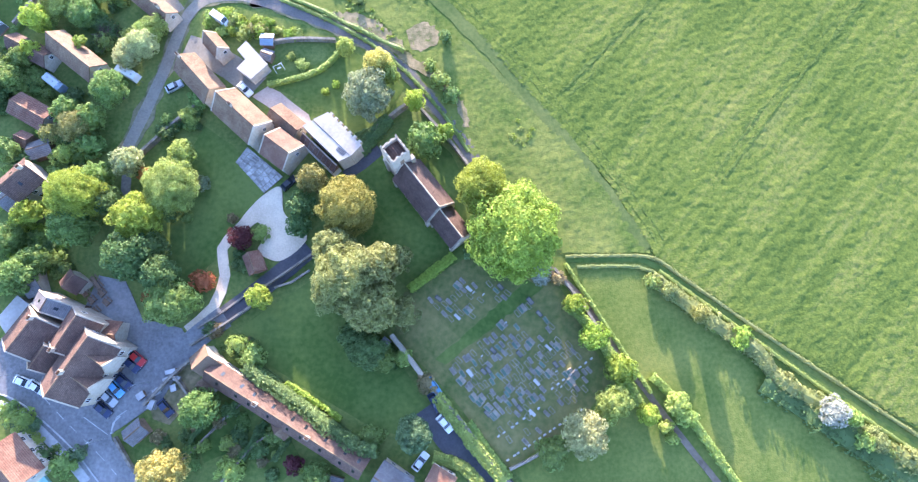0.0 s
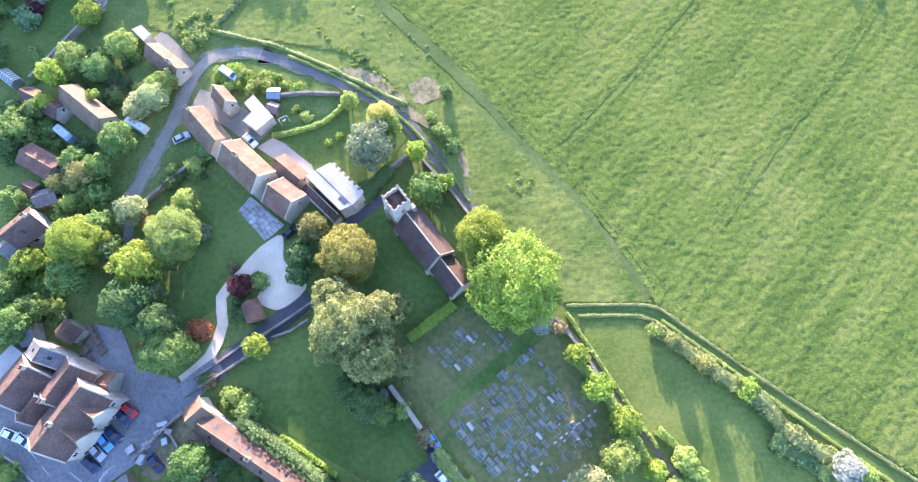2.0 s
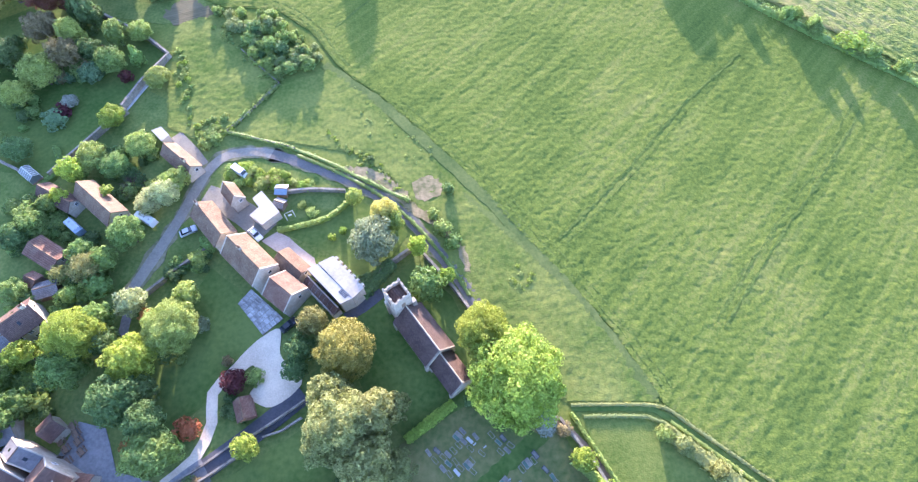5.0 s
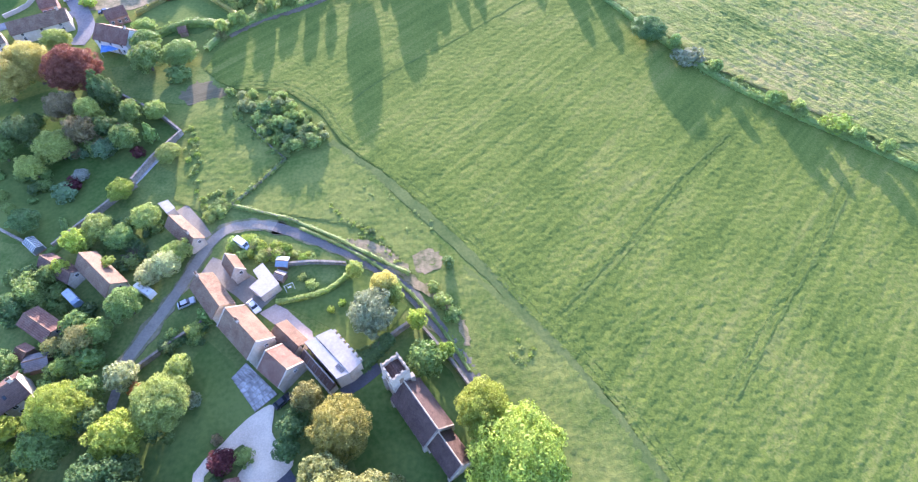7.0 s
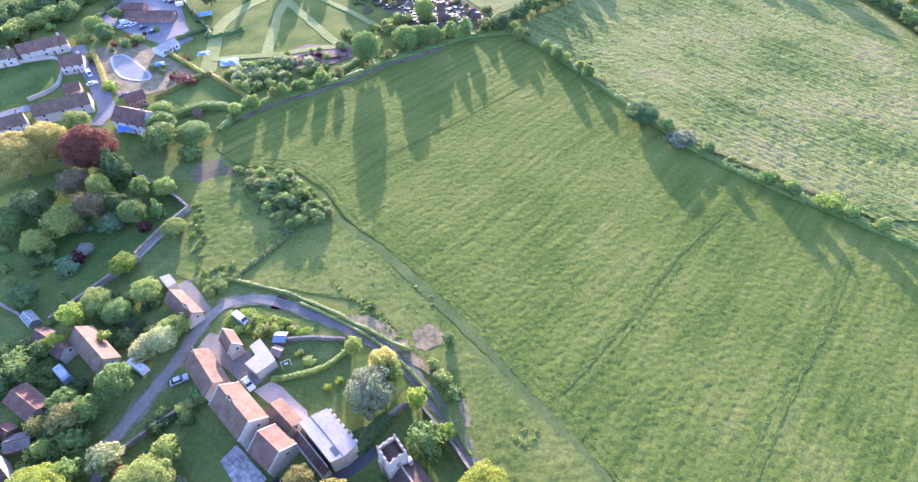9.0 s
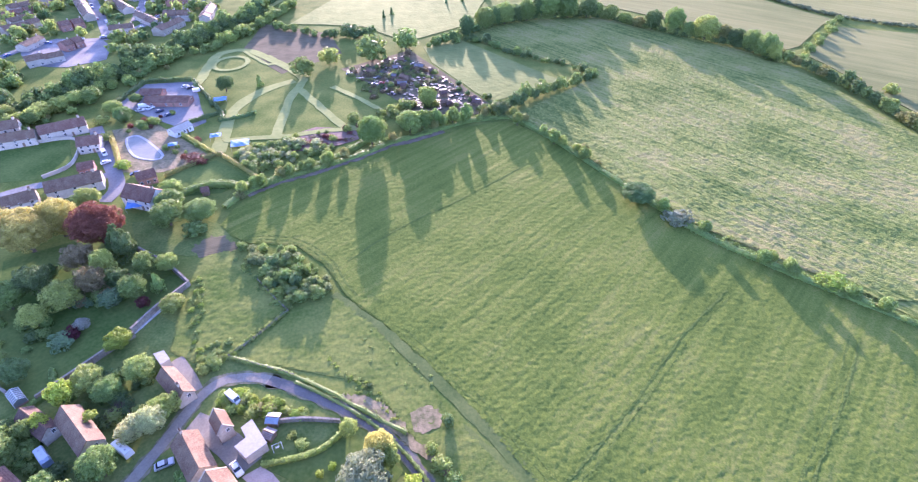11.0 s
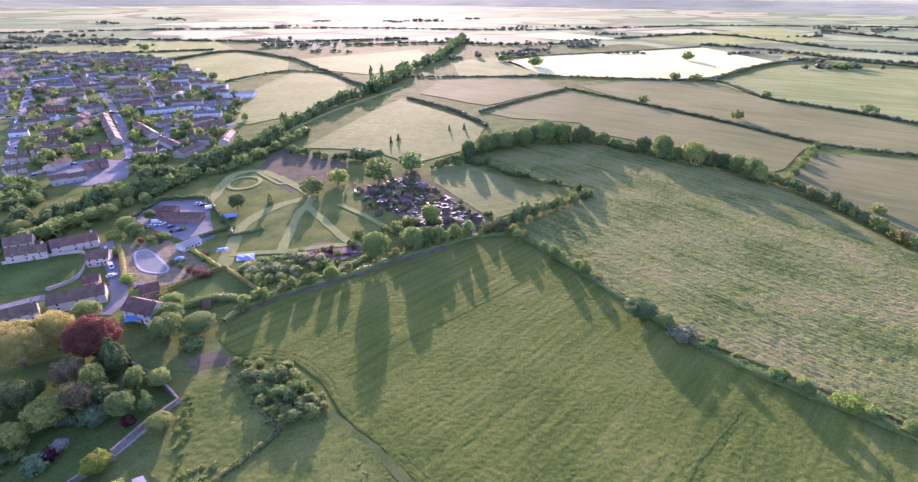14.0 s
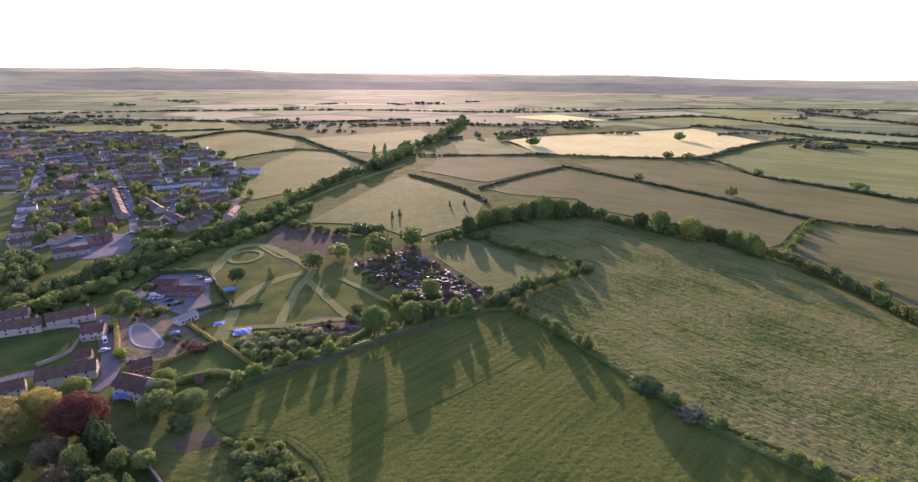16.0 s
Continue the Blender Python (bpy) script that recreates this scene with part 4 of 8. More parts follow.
sheet("small_paddock", [(26.7, 14.4), (40.8, 15.2), (48.3, 7.5), (66.5, -8.0), (80.0, -22.6), (88.8, -30.9), (56.5, -30.9), (48.5, -22.6), (39.3, -8.0), (30.9, 4.8)], 0.08, "meadow", "sunlit grass paddock beside the ditch", "field", 5, 0.4)
STRIP = [(-38.1, 116.6), (-27.2, 105.0), (-15.3, 90.6), (6.0, 65.9), (23.2, 48.2), (24.6, 48.8), (37.6, 29.2), (44.0, 19.3), (23.5, 18.7), (15.6, 25.7), (5.5, 39.0), (-2.4, 49.3), (-10.0, 66.1), (-19.1, 77.3), (-27.5, 83.4), (-24.5, 84.3), (-44.9, 88.0), (-62.4, 90.7), (-53.6, 110.6)]
sheet("meadow_strip", STRIP, 0.1, "meadow", "grazed meadow strip between lane and crop", "field", 5, 0.5)
sward("meadow_tufts", STRIP, 0.6, 0.06, 0.28, "meadow", "short tufted meadow grass", None, -50, 1.5, 2)
sheet("bare_patch", [(-31.7, 80.6), (-25.4, 80.5), (-18.7, 76.7), (-15.5, 73.9), (-12.0, 68.4), (-7.1, 65.0), (-2.4, 61.1), (1.1, 56.1), (2.8, 49.5), (0.5, 50.1), (-1.1, 56.7), (-7.0, 62.4), (-13.1, 66.3), (-19.6, 72.4), (-26.2, 76.6), (-32.1, 78.8)], 0.29, "soil", "bare trodden earth patch beside the lane", "ground", 0.7, 1.3, 0.45)
sheet("trampled_ring", [(-13.4, 73.6), (-12.9, 75.6), (-11.6, 77.2), (-9.0, 78.0), (-6.3, 77.0), (-5.2, 74.2), (-6.4, 71.2), (-8.7, 70.2), (-11.6, 70.4)], 0.28, "soil", "round patch of turned pale soil", "ground", 0.8, 1.0, 0.45)

# gardens and churchyard
sheet("village_ground", [(-159.4, 110.1), (-97.7, 110.0), (-68.5, 94.3), (-51.2, 83.4), (-27.1, 72.8), (-3.6, 50.3), (6.2, 33.5), (2.0, 18.2), (-12.7, 10.1), (-3.3, -10.5), (14.3, -30.9), (11.4, -50.1), (-125.0, -50.1)], 0.04, "yard_grass", "rough shaded garden ground of the village", "ground", 6, 0.5)
sheet("great_lawn", [(-61.6, 50.4), (-54.1, 45.2), (-46.2, 33.5), (-52.5, 25.1), (-55.7, 18.2), (-60.9, 12.8), (-69.7, 10.1), (-72.9, 20.2), (-72.4, 30.7), (-67.4, 37.8)], 0.1, "lawn", "smooth dark green mown garden lawn", "lawn", 3, 0.3)
sheet("vicarage_lawn", [(-41.8, 7.5), (-34.1, 12.8), (-19.1, 2.2), (-6.4, -14.2), (-10.8, -20.9), (-18.4, -19.7), (-34.2, -10.5), (-50.3, -1.6), (-48.1, 2.9)], 0.1, "lawn", "large shaded mown lawn behind the cottages", "lawn", 3, 0.3)
sheet("church_lawn", [(-25.7, 37.8), (-20.4, 44.4), (-12.1, 52.6), (-2.1, 43.4), (3.7, 32.1), (1.3, 18.2), (-11.4, 10.8), (-19.6, 18.2), (-25.3, 27.9)], 0.1, "lawn", "shaded grass beside the church", "lawn", 3, 0.3)
sheet("manor_lawn", [(-47.5, 62.6), (-32.7, 68.1), (-27.0, 70.4), (-13.7, 60.2), (-17.8, 53.4), (-24.7, 47.4), (-32.0, 54.1), (-43.7, 59.5)], 0.1, "lawn", "garden lawn behind the manor", "lawn", 3, 0.3)
sheet("kitchen_garden", [(-45.9, 71.2), (-31.4, 72.5), (-30.5, 68.8), (-35.5, 66.5), (-45.4, 63.4), (-47.7, 65.2)], 0.13, "yard_grass", "small fenced vegetable garden", "garden", 2, 0.3)
sheet("churchyard", [(-12.7, 10.1), (0.6, 18.2), (21.4, 14.1), (33.5, -9.2), (26.0, -17.8), (10.6, -27.4), (-5.9, -8.0), (-15.1, -0.3)], 0.09, "grave_grass", "worn churchyard grass between graves", "ground", 3, 0.3)
sheet("churchyard_path", [(-5.2, -4.4), (15.3, 13.0), (19.3, 11.4), (-3.3, -5.7)], 0.12, "lawn", "broad mown grass walk through the churchyard", "path", 1.5, 0.7)
sheet("garden_west", [(-88.1, 58.7), (-76.4, 69.7), (-71.4, 77.7), (-66.0, 82.6), (-78.0, 45.2), (-89.6, 48.1)], 0.08, "yard_grass", "rough garden grass among bushes", "garden", 3, 0.4)
sheet("orchard_lawn", [(-109.2, 75.9), (-105.4, 88.8), (-95.0, 108.5), (-88.4, 120.4), (-115.2, 137.5), (-138.9, 143.4), (-158.2, 130.4), (-125.9, 78.4)], 0.08, "lawn", "long shaded orchard lawn inside a wall", "lawn", 4, 0.3)
sheet("pony_field", [(-92.3, 123.1), (-90.7, 134.9), (-83.6, 138.1), (-74.7, 132.2), (-55.4, 110.5), (-66.4, 92.8), (-74.6, 89.4), (-83.7, 93.5)], 0.12, "meadow", "tussocky pony field in evening light", "field", 4, 0.4)
sheet("north_yard", [(-125.8, 153.9), (-102.2, 158.0), (-87.9, 151.2), (-80.6, 138.2), (-95.7, 134.8), (-116.9, 139.0)], 0.1, "yard_grass", "shaded rough yard behind the hedge", "ground", 3, 0.5)
sheet("yard_bare_patch", [(-97.0, 139.1), (-94.9, 143.7), (-91.6, 146.4), (-85.9, 145.2), (-81.2, 141.4), (-82.0, 137.5), (-88.3, 136.8), (-92.7, 134.8)], 0.12, "plough", "bare earth at the yard gate", "ground", 0.9, 2.4)
sheet("cottage_gardens", [(-67.9, -20.3), (-52.2, -10.5), (-28.1, -30.1), (-60.1, -34.4)], 0.08, "yard_grass", "cottage gardens with mixed planting", "garden", 3, 0.3)
sheet("yard_garden", [(-64.8, 77.7), (-60.0, 81.8), (-51.0, 80.1), (-38.8, 74.4), (-44.5, 72.0), (-56.2, 72.1), (-63.7, 74.1)], 0.13, "yard_grass", "weedy bright garden corner", "garden", 2, 0.5)

# roads and drives
for q, w in (([(-79.9, 43.8), (-76.6, 53.2), (-73.1, 63.9), (-70.4, 74.3), (-68.1, 80.6), (-63.6, 84.7), (-55.0, 85.3), (-48.4, 83.4)], 4.2), ([(-52.5, 84.7), (-41.8, 81.0), (-25.7, 73.8), (-14.6, 65.6), (-6.1, 55.7), (0.5, 46.3), (5.0, 39.5)], 3.7)):
    ribbon("verge", q, w, 0.17, "verge", "worn grassy verge along the lane", "verge", 1.5, 1.2)
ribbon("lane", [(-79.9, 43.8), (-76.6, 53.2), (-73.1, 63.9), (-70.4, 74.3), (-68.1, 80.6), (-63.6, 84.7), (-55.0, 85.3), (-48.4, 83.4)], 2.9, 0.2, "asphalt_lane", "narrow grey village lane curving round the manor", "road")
ribbon("lane_east", [(-52.5, 84.7), (-41.8, 81.0), (-25.7, 73.8), (-14.6, 65.6), (-6.1, 55.7), (0.5, 46.3), (5.0, 39.5), (8.8, 32.2)], 2.9, 0.206, "asphalt_mid", "asphalt lane running down behind the church, shade put into its colour", "road")
ribbon("lane_spur", [(-70.8, 80.6), (-74.2, 84.7), (-77.7, 88.1), (-80.7, 91.0)], 3.6, 0.21, "asphalt_lane", "short paved spur to a cottage", "road")
ribbon("farm_drive", [(-68.1, 71.3), (-63.3, 69.7), (-56.4, 65.7), (-49.5, 60.3)], 6.5, 0.22, "asphalt_lane", "paved yard between barns", "road")
ribbon("main_road", [(-107.7, -2.9), (-94.8, -10.5), (-83.1, -20.3), (-73.0, -30.1), (-68.7, -35.6)], 9.0, 0.22, "asphalt", "grey main village street", "road")
sheet("pub_car_park", [(-93.9, -8.0), (-86.2, 2.2), (-82.4, 14.1), (-76.2, 12.8), (-71.3, 4.2), (-62.5, 2.2), (-59.5, -1.6), (-68.4, -15.4), (-75.5, -20.3), (-71.8, -30.1), (-82.8, -22.7), (-92.7, -15.4)], 0.24, "asphalt", "wide worn asphalt car park round the inn", "road", 3, 0.2)
ribbon("lane_mouth", [(-68.6, -14.2), (-63.1, -4.4), (-57.8, 0.9), (-52.8, 4.8)], 5.2, 0.262, "asphalt", "worn asphalt mouth of the church lane", "road")
ribbon("church_lane", [(-56.9, 1.7), (-51.0, 6.4), (-44.7, 11.4), (-34.5, 20.2)], 4.4, 0.26, "asphalt_dark", "dark asphalt lane up to the church gate", "road")
ribbon("manor_drive", [(-61.1, 1.6), (-55.7, 6.8), (-53.6, 14.1), (-54.8, 20.2), (-51.1, 25.1), (-46.0, 30.7)], 2.5, 0.25, "gravel", "pale gravel drive to the manor", "road")
sheet("gravel_court", smooth([(-51.8, 25.8), (-48.6, 30.4), (-45.6, 33.5), (-42.2, 35.0), (-41.2, 29.3), (-37.5, 25.1), (-35.3, 22.3), (-41.1, 17.5), (-46.6, 19.5), (-44.9, 23.7), (-47.1, 26.5), (-49.7, 24.4)], 1.0, True), 0.27, "gravel", "pale gravel turning court", "road", 2, 0.25)
TERRACE = [(-53.3, 41.2), (-50.8, 44.9), (-41.8, 37.5), (-46.0, 33.5)]
terrace_floor = sheet("flagged_terrace", TERRACE, 0.27, "path", "grey stone-flagged terrace", "terrace", 2, 0.1)
sheet("rear_court", [(-50.6, 57.9), (-47.0, 60.6), (-43.8, 58.9), (-36.6, 53.2), (-35.6, 50.6), (-39.2, 49.7), (-44.7, 53.9)], 0.2, "gravel_pink", "pinkish gravel rear courtyard", "terrace", 2, 0.2)
ribbon("church_path", [(-27.1, 37.8), (-23.0, 40.7), (-19.0, 44.4)], 2.6, 0.2, "asphalt_dark", "dark tarmac path to the church tower", "path")
ribbon("footpath", [(20.1, 16.1), (26.5, 10.1), (33.3, -0.3), (39.3, -9.2), (46.3, -19.0), (55.3, -30.9), (61.8, -40.1)], 1.4, 0.2, "path", "brown footpath between hedges", "path")
ribbon("hall_drive", [(-6.4, -14.2), (-2.0, -20.3), (5.6, -28.6), (9.2, -33.2)], 7.5, 0.2, "asphalt_dark", "dark asphalt drive beside the churchyard", "road")
ribbon("west_lane", [(-79.1, 39.3), (-78.7, 32.1), (-79.9, 26.5)], 2.2, 0.18, "asphalt", "narrow lane between garden trees", "path")
ribbon("garden_path", [(-97.7, 100.0), (-95.5, 106.0), (-93.9, 110.3)], 1.6, 0.2, "flags", "pale paved garden path", "path")

paving(terrace_floor, TERRACE, 16, 8, "flagstone", 4)

sheet("house_lawn", [(-104.0, 21.8), (-100.2, 24.3), (-96.1, 22.5), (-91.8, 18.3), (-95.8, 15.2), (-101.1, 16.5)], 0.1, "lawn", "small hedged lawn beside the west house", "lawn", 2, 0.2)

# yard beside the inn road
sheet("yard_floor", [(-67.9, -14.2), (-62.8, -8.0), (-58.6, -4.4), (-57.0, -8.0), (-59.6, -14.2), (-63.0, -18.5), (-66.7, -17.2)], 0.16, "soil", "cluttered small yard floor", "yard", 2, 0.2)
stone_wall([(-68.3, -14.2), (-62.8, -8.0), (-58.8, -4.4)], 1.7, 0.45)
stone_wall([(-62.8, -8.0), (-59.2, -12.0), (-60.5, -15.4)], 1.5, 0.4)
sheet("cottage_lawn", [(-57.7, -20.3), (-49.9, -15.4), (-44.0, -17.9), (-48.6, -23.9), (-54.7, -26.2)], 0.13, "lawn", "small back-garden lawn", "lawn", 2, 0.3)
sheet("cottage_lawn", [(-42.4, -21.5), (-37.4, -20.3), (-33.3, -26.2), (-38.1, -30.1), (-43.3, -27.4)], 0.13, "lawn", "small back-garden lawn", "lawn", 2, 0.3)
stone_wall([(-74.2, -20.9), (-70.4, -26.3), (-66.8, -30.1)], 1.2, 0.4)
stone_wall([(-60.8, -27.4), (-49.2, -15.4), (-47.8, -14.2)], 1.2, 0.3)
stone_wall([(-50.6, -30.1), (-43.7, -22.1), (-40.0, -19.7)], 1.2, 0.3)

# markings at the junction
for a, b in ((((-75.5, -20.3)), ((-74.6, -16.9))), (((-74.6, -16.9)), ((-72.5, -15.4))), (((-81.7, -16.9)), ((-76.1, -20.5)))):
    ribbon("road_marking", [a, ((a[0] + b[0]) / 2, (a[1] + b[1]) / 2), b], 0.18, 0.275, "paint", "white painted road line", "road marking", 1, 0, 0.03)
line = smooth([(-93.5, -10.5), (-86.1, -17.3), (-78.2, -23.9), (-73.2, -28.6)], 2.0)
for k in range(0, len(line) - 1, 2):
    ribbon("road_marking", [tuple(line[k]), tuple(line[k + 1])], 0.14, 0.275, "paint", "dashed white road line", "road marking", 1, 0, 0.03)
ribbon("kerb", [(-101.0, -12.0), (-95.5, -14.2), (-84.1, -22.7), (-76.8, -30.1)], 0.3, 0.36, "flags", "pale stone kerb of the street", "kerb", 2, 0)
ribbon("pavement", [(-101.3, -14.2), (-95.1, -16.6), (-85.1, -24.5), (-79.3, -30.1)], 2.0, 0.33, "flags", "grey paved footway", "pavement", 2, 0.05)
ribbon("kerb_bend", [(-75.2, -20.3), (-75.1, -18.1), (-73.7, -16.6)], 0.3, 0.38, "flags", "pale curved kerb at the junction", "kerb", 1, 0)

# wheel tracks, the grassy headland and the ditch
EDGE = [(-41.6, 118.5), (-32.9, 111.0), (-21.3, 101.4), (-8.0, 87.7), (-0.5, 79.8), (6.3, 72.2), (12.0, 65.4), (19.0, 55.8), (27.1, 45.3), (34.9, 34.4), (39.5, 26.7), (43.4, 20.2)]


def beside(pts, off):
    """The same line, moved to its left by that much."""
    return [tuple(q) for q in edges(smooth(pts, 6.0), 2 * off)[0]]


for q in TRACKS:
    ribbon("tramline", q, 0.65, 0.42, "tram", "wheel track pressed into the crop", "field", 3, 0.6, 0.2)
for k, off in ((1, 2.4), (0, -2.2)):
    ribbon("tramline", beside(TRACKS[k], off), 0.35, 0.36, "tram", "faint drill row in the crop", "field", 3, 0.9, 0.2)
CURVE = [(-80.0, 144.3), (-73.5, 145.2), (-62.9, 144.1), (-53.4, 138.6), (-46.0, 131.2), (-41.0, 122.6), (-36.0, 116.2)]
for off in (0.0, 1.9):
    ribbon("tramline", beside(CURVE, off), 0.7, 0.36, "tram", "curved wheel track round the field corner", "field", 3, 0.4, 0.2)
for off in (2.4, 4.3):
    ribbon("tramline", beside(EDGE[2:], off), 0.45, 0.35, "tram", "faint wheel track along the edge of the crop", "field", 3, 0.5, 0.2)
bank = ribbon("headland", beside(EDGE, -0.7), 3.2, 0.34, "headland", "pale grassy headland sloping down from the crop", "field", 2.5, 0.8, 0.4)
for v in bank.data.vertices:
    if v.index % 4 > 1:
        v.co.z -= 0.24
ribbon("worn_track", [(-3.5, 74.0), (2.1, 69.6), (9.3, 63.3), (20.5, 51.1), (29.8, 37.8), (37.4, 26.4), (41.8, 20.9)], 2.4, 0.14, "headland", "faint dry track trodden through the meadow", "path", 2, 1.6, 0.2)
ribbon("head_track", [(-88.6, 173.0), (-80.0, 182.0), (-70.0, 188.6), (-59.5, 196.2), (-48.6, 204.6), (-37.4, 215.4), (-25.0, 222.6), (-12.0, 232.0)], 3.4, 0.22, "path", "bare earth track under the field hedge", "path", 2, 2.4)
ribbon("ditch", [(24.2, 17.6), (42.3, 17.6), (47.5, 14.4), (61.1, 3.3), (79.1, -9.8), (98.5, -23.2)], 1.2, 0.12, "lawn", "narrow shaded grassy ditch", "ditch", 4, 0.3)
for q, c in (([(24.2, 18.4), (34.3, 18.6), (44.0, 18.2), (50.1, 14.1), (66.2, 2.2), (84.2, -10.5), (98.9, -20.8)], STRAW), ([(26.8, 16.0), (40.9, 16.0), (46.0, 13.4)], STRAW), ([(45.5, 15.2), (61.1, 3.3), (79.0, -10.5), (98.3, -24.4)], LIGHT)):
    hedge(q, 0.5, 0.9, c, "pale tall grass along the field ditch", 0.22, 7, 0.5, "grass_strip", "grass", 5, "stuff")

# ---- walls and hedges ----
stone_wall([(-110.5, 76.6), (-105.6, 84.7), (-98.8, 95.9), (-96.2, 98.9)], 2.2, 0.5)
stone_wall([(-97.7, 100.0), (-94.6, 109.7), (-89.4, 120.4), (-99.4, 128.7), (-116.7, 138.4)], 2.3, 0.6, rounded=False)
stone_wall([(-75.6, 43.0), (-68.6, 50.4), (-62.8, 55.7)], 1.8, 0.5)
stone_wall([(-15.1, 0.7), (-11.1, -4.2), (-8.2, -8.0)], 2.4, 0.9, "thick pale-topped stone boundary wall", cap="stone")
stone_wall([(-5.6, -11.1), (0.6, -17.8), (8.1, -27.4), (11.8, -30.9)], 1.6, 0.5)
stone_wall([(21.4, 15.7), (28.4, 6.1), (33.2, -2.9), (37.3, -10.5)], 1.4, 0.5)
hedge([(24.1, 16.8), (29.7, 7.5), (37.0, -4.2), (41.7, -11.7)], 1.0, 0.9, LIGHT, seed=77)
stone_wall([(-9.3, 54.1), (-2.8, 46.6), (2.0, 40.0)], 1.8, 0.5)
stone_wall([(-20.5, 48.4), (-14.9, 53.4), (-12.1, 55.6)], 2.4, 0.6)
stone_wall([(-48.2, 71.6), (-40.2, 72.8), (-30.7, 72.5)], 1.6, 0.45)
stone_wall([(-46.0, 10.1), (-38.3, 15.5), (-33.8, 18.9)], 1.5, 0.3)
stone_wall([(-42.0, 11.2), (-38.1, 12.5), (-34.2, 15.2)], 1.0, 0.3)
stone_wall([(-59.5, -1.6), (-50.8, 4.2), (-44.5, 8.8)], 1.6, 0.3)
stone_wall([(-58.5, 2.2), (-53.6, 5.5), (-46.0, 11.4)], 1.0, 0.3)
stone_wall([(10.6, -27.4), (16.9, -24.4), (25.3, -19.0)], 1.2, 0.4)
stone_wall([(-56.8, -2.9), (-51.8, -8.0), (-47.1, -9.8)], 2.0, 0.5)
stone_wall([(-128.3, 82.3), (-118.2, 77.6)], 1.5, 0.5)
for q, h, w, c in (
    ([(-46.1, -6.0), (-39.8, -10.2), (-32.7, -15.0), (-26.9, -19.2), (-21.3, -22.6), (-17.2, -22.9)], 5.7, 2.8, DARK),
    ([(-38.0, -9.5), (-33.4, -12.4), (-28.8, -15.1), (-25.6, -17.4)], 1.9, 1.1, BRIGHT),
    ([(-11.4, 10.8), (-6.1, 14.8), (-1.4, 18.6)], 2.0, 2.2, BRIGHT),
    ([(-46.7, 60.6), (-36.8, 63.4), (-32.3, 66.2), (-29.1, 70.4)], 1.6, 1.1, LIGHT),
    ([(-5.2, -12.3), (1.8, -20.9), (9.3, -29.8)], 2.2, 3.0, LIGHT),
    ([(-5.7, -25.0), (0.6, -26.8), (5.5, -32.1)], 2.0, 2.6, LIGHT),
    ([(-33.8, 47.4), (-26.1, 46.6), (-20.5, 48.8)], 2.2, 2.0, DARK),
    ([(-23.8, 43.4), (-20.4, 47.4), (-17.0, 51.8)], 3.0, 3.5, DARK),
    ([(23.8, 7.5), (29.5, 2.2), (34.3, -5.4), (39.0, -14.2)], 2.2, 2.2, LIGHT),
    ([(41.9, -8.0), (47.9, -14.2), (53.5, -22.6), (59.0, -30.9)], 1.8, 1.8, LIGHT),
    ([(-116.3, 171.1), (-105.4, 179.5), (-88.2, 177.8)], 2.5, 3.5, MID),
    ([(-87.1, 177.8), (-76.9, 188.8), (-60.1, 203.1), (-47.4, 221.3)], 2.0, 3.0, MID),
    ([(-92.0, 25.1), (-98.2, 20.9), (-103.2, 18.2)], 1.8, 1.8, BRIGHT),
    ([(1.9, -17.8), (8.1, -26.2), (10.6, -29.2)], 1.5, 1.5, LIGHT),
    ([(-112.5, 86.0), (-108.5, 79.4), (-111.4, 74.5)], 1.6, 1.4, MID),
    # unseen hedge added under the lime crown to block strips of low sun
    ([(0.9, 18.7), (6.0, 19.3), (12.7, 18.2), (20.1, 16.5)], 3.4, 2.2, DARK),
    ([(-97.1, 25.4), (-94.3, 22.9), (-90.8, 19.7)], 1.8, 1.6, BRIGHT),
    ([(-128.0, 185.4), (-114.1, 204.3), (-109.9, 203.4)], 2.0, 1.2, OLIVE),
    ([(-109.9, 203.4), (-99.6, 195.1), (-88.1, 185.4)], 2.0, 1.2, GOLD),
    ([(-172.6, 223.8), (-159.8, 205.7), (-150.4, 191.6)], 2.2, 2.2, GOLD),
    ([(-138.9, 224.6), (-125.5, 214.2), (-114.4, 205.3)], 2.0, 1.2, GOLD),
    ([(-139.3, 236.0), (-132.1, 243.4), (-125.3, 248.6)], 2.0, 2.0, DARK),
    ([(-142.6, 268.1), (-134.7, 254.8)], 2.0, 2.0, DARK),
):
    hedge(q, h, w, c, seed=int(h * 10 + w * 7))
hedge([(-66.1, 91.7), (-57.0, 89.6), (-48.0, 86.9), (-36.0, 81.6), (-26.7, 76.6), (-13.6, 69.7)], 1.0, 1.2, (0.24, 0.31, 0.09), "low uneven bank of rank growth above the lane", 0.26, 6, 0.9, seed=78)
hedge([(-45.3, 84.2), (-33.2, 78.5), (-21.2, 71.2), (-12.3, 63.3), (-3.6, 52.6), (2.1, 43.6)], 0.8, 1.0, MID, "low uneven growth along the lane verge", 0.26, 6, 0.9, seed=79)
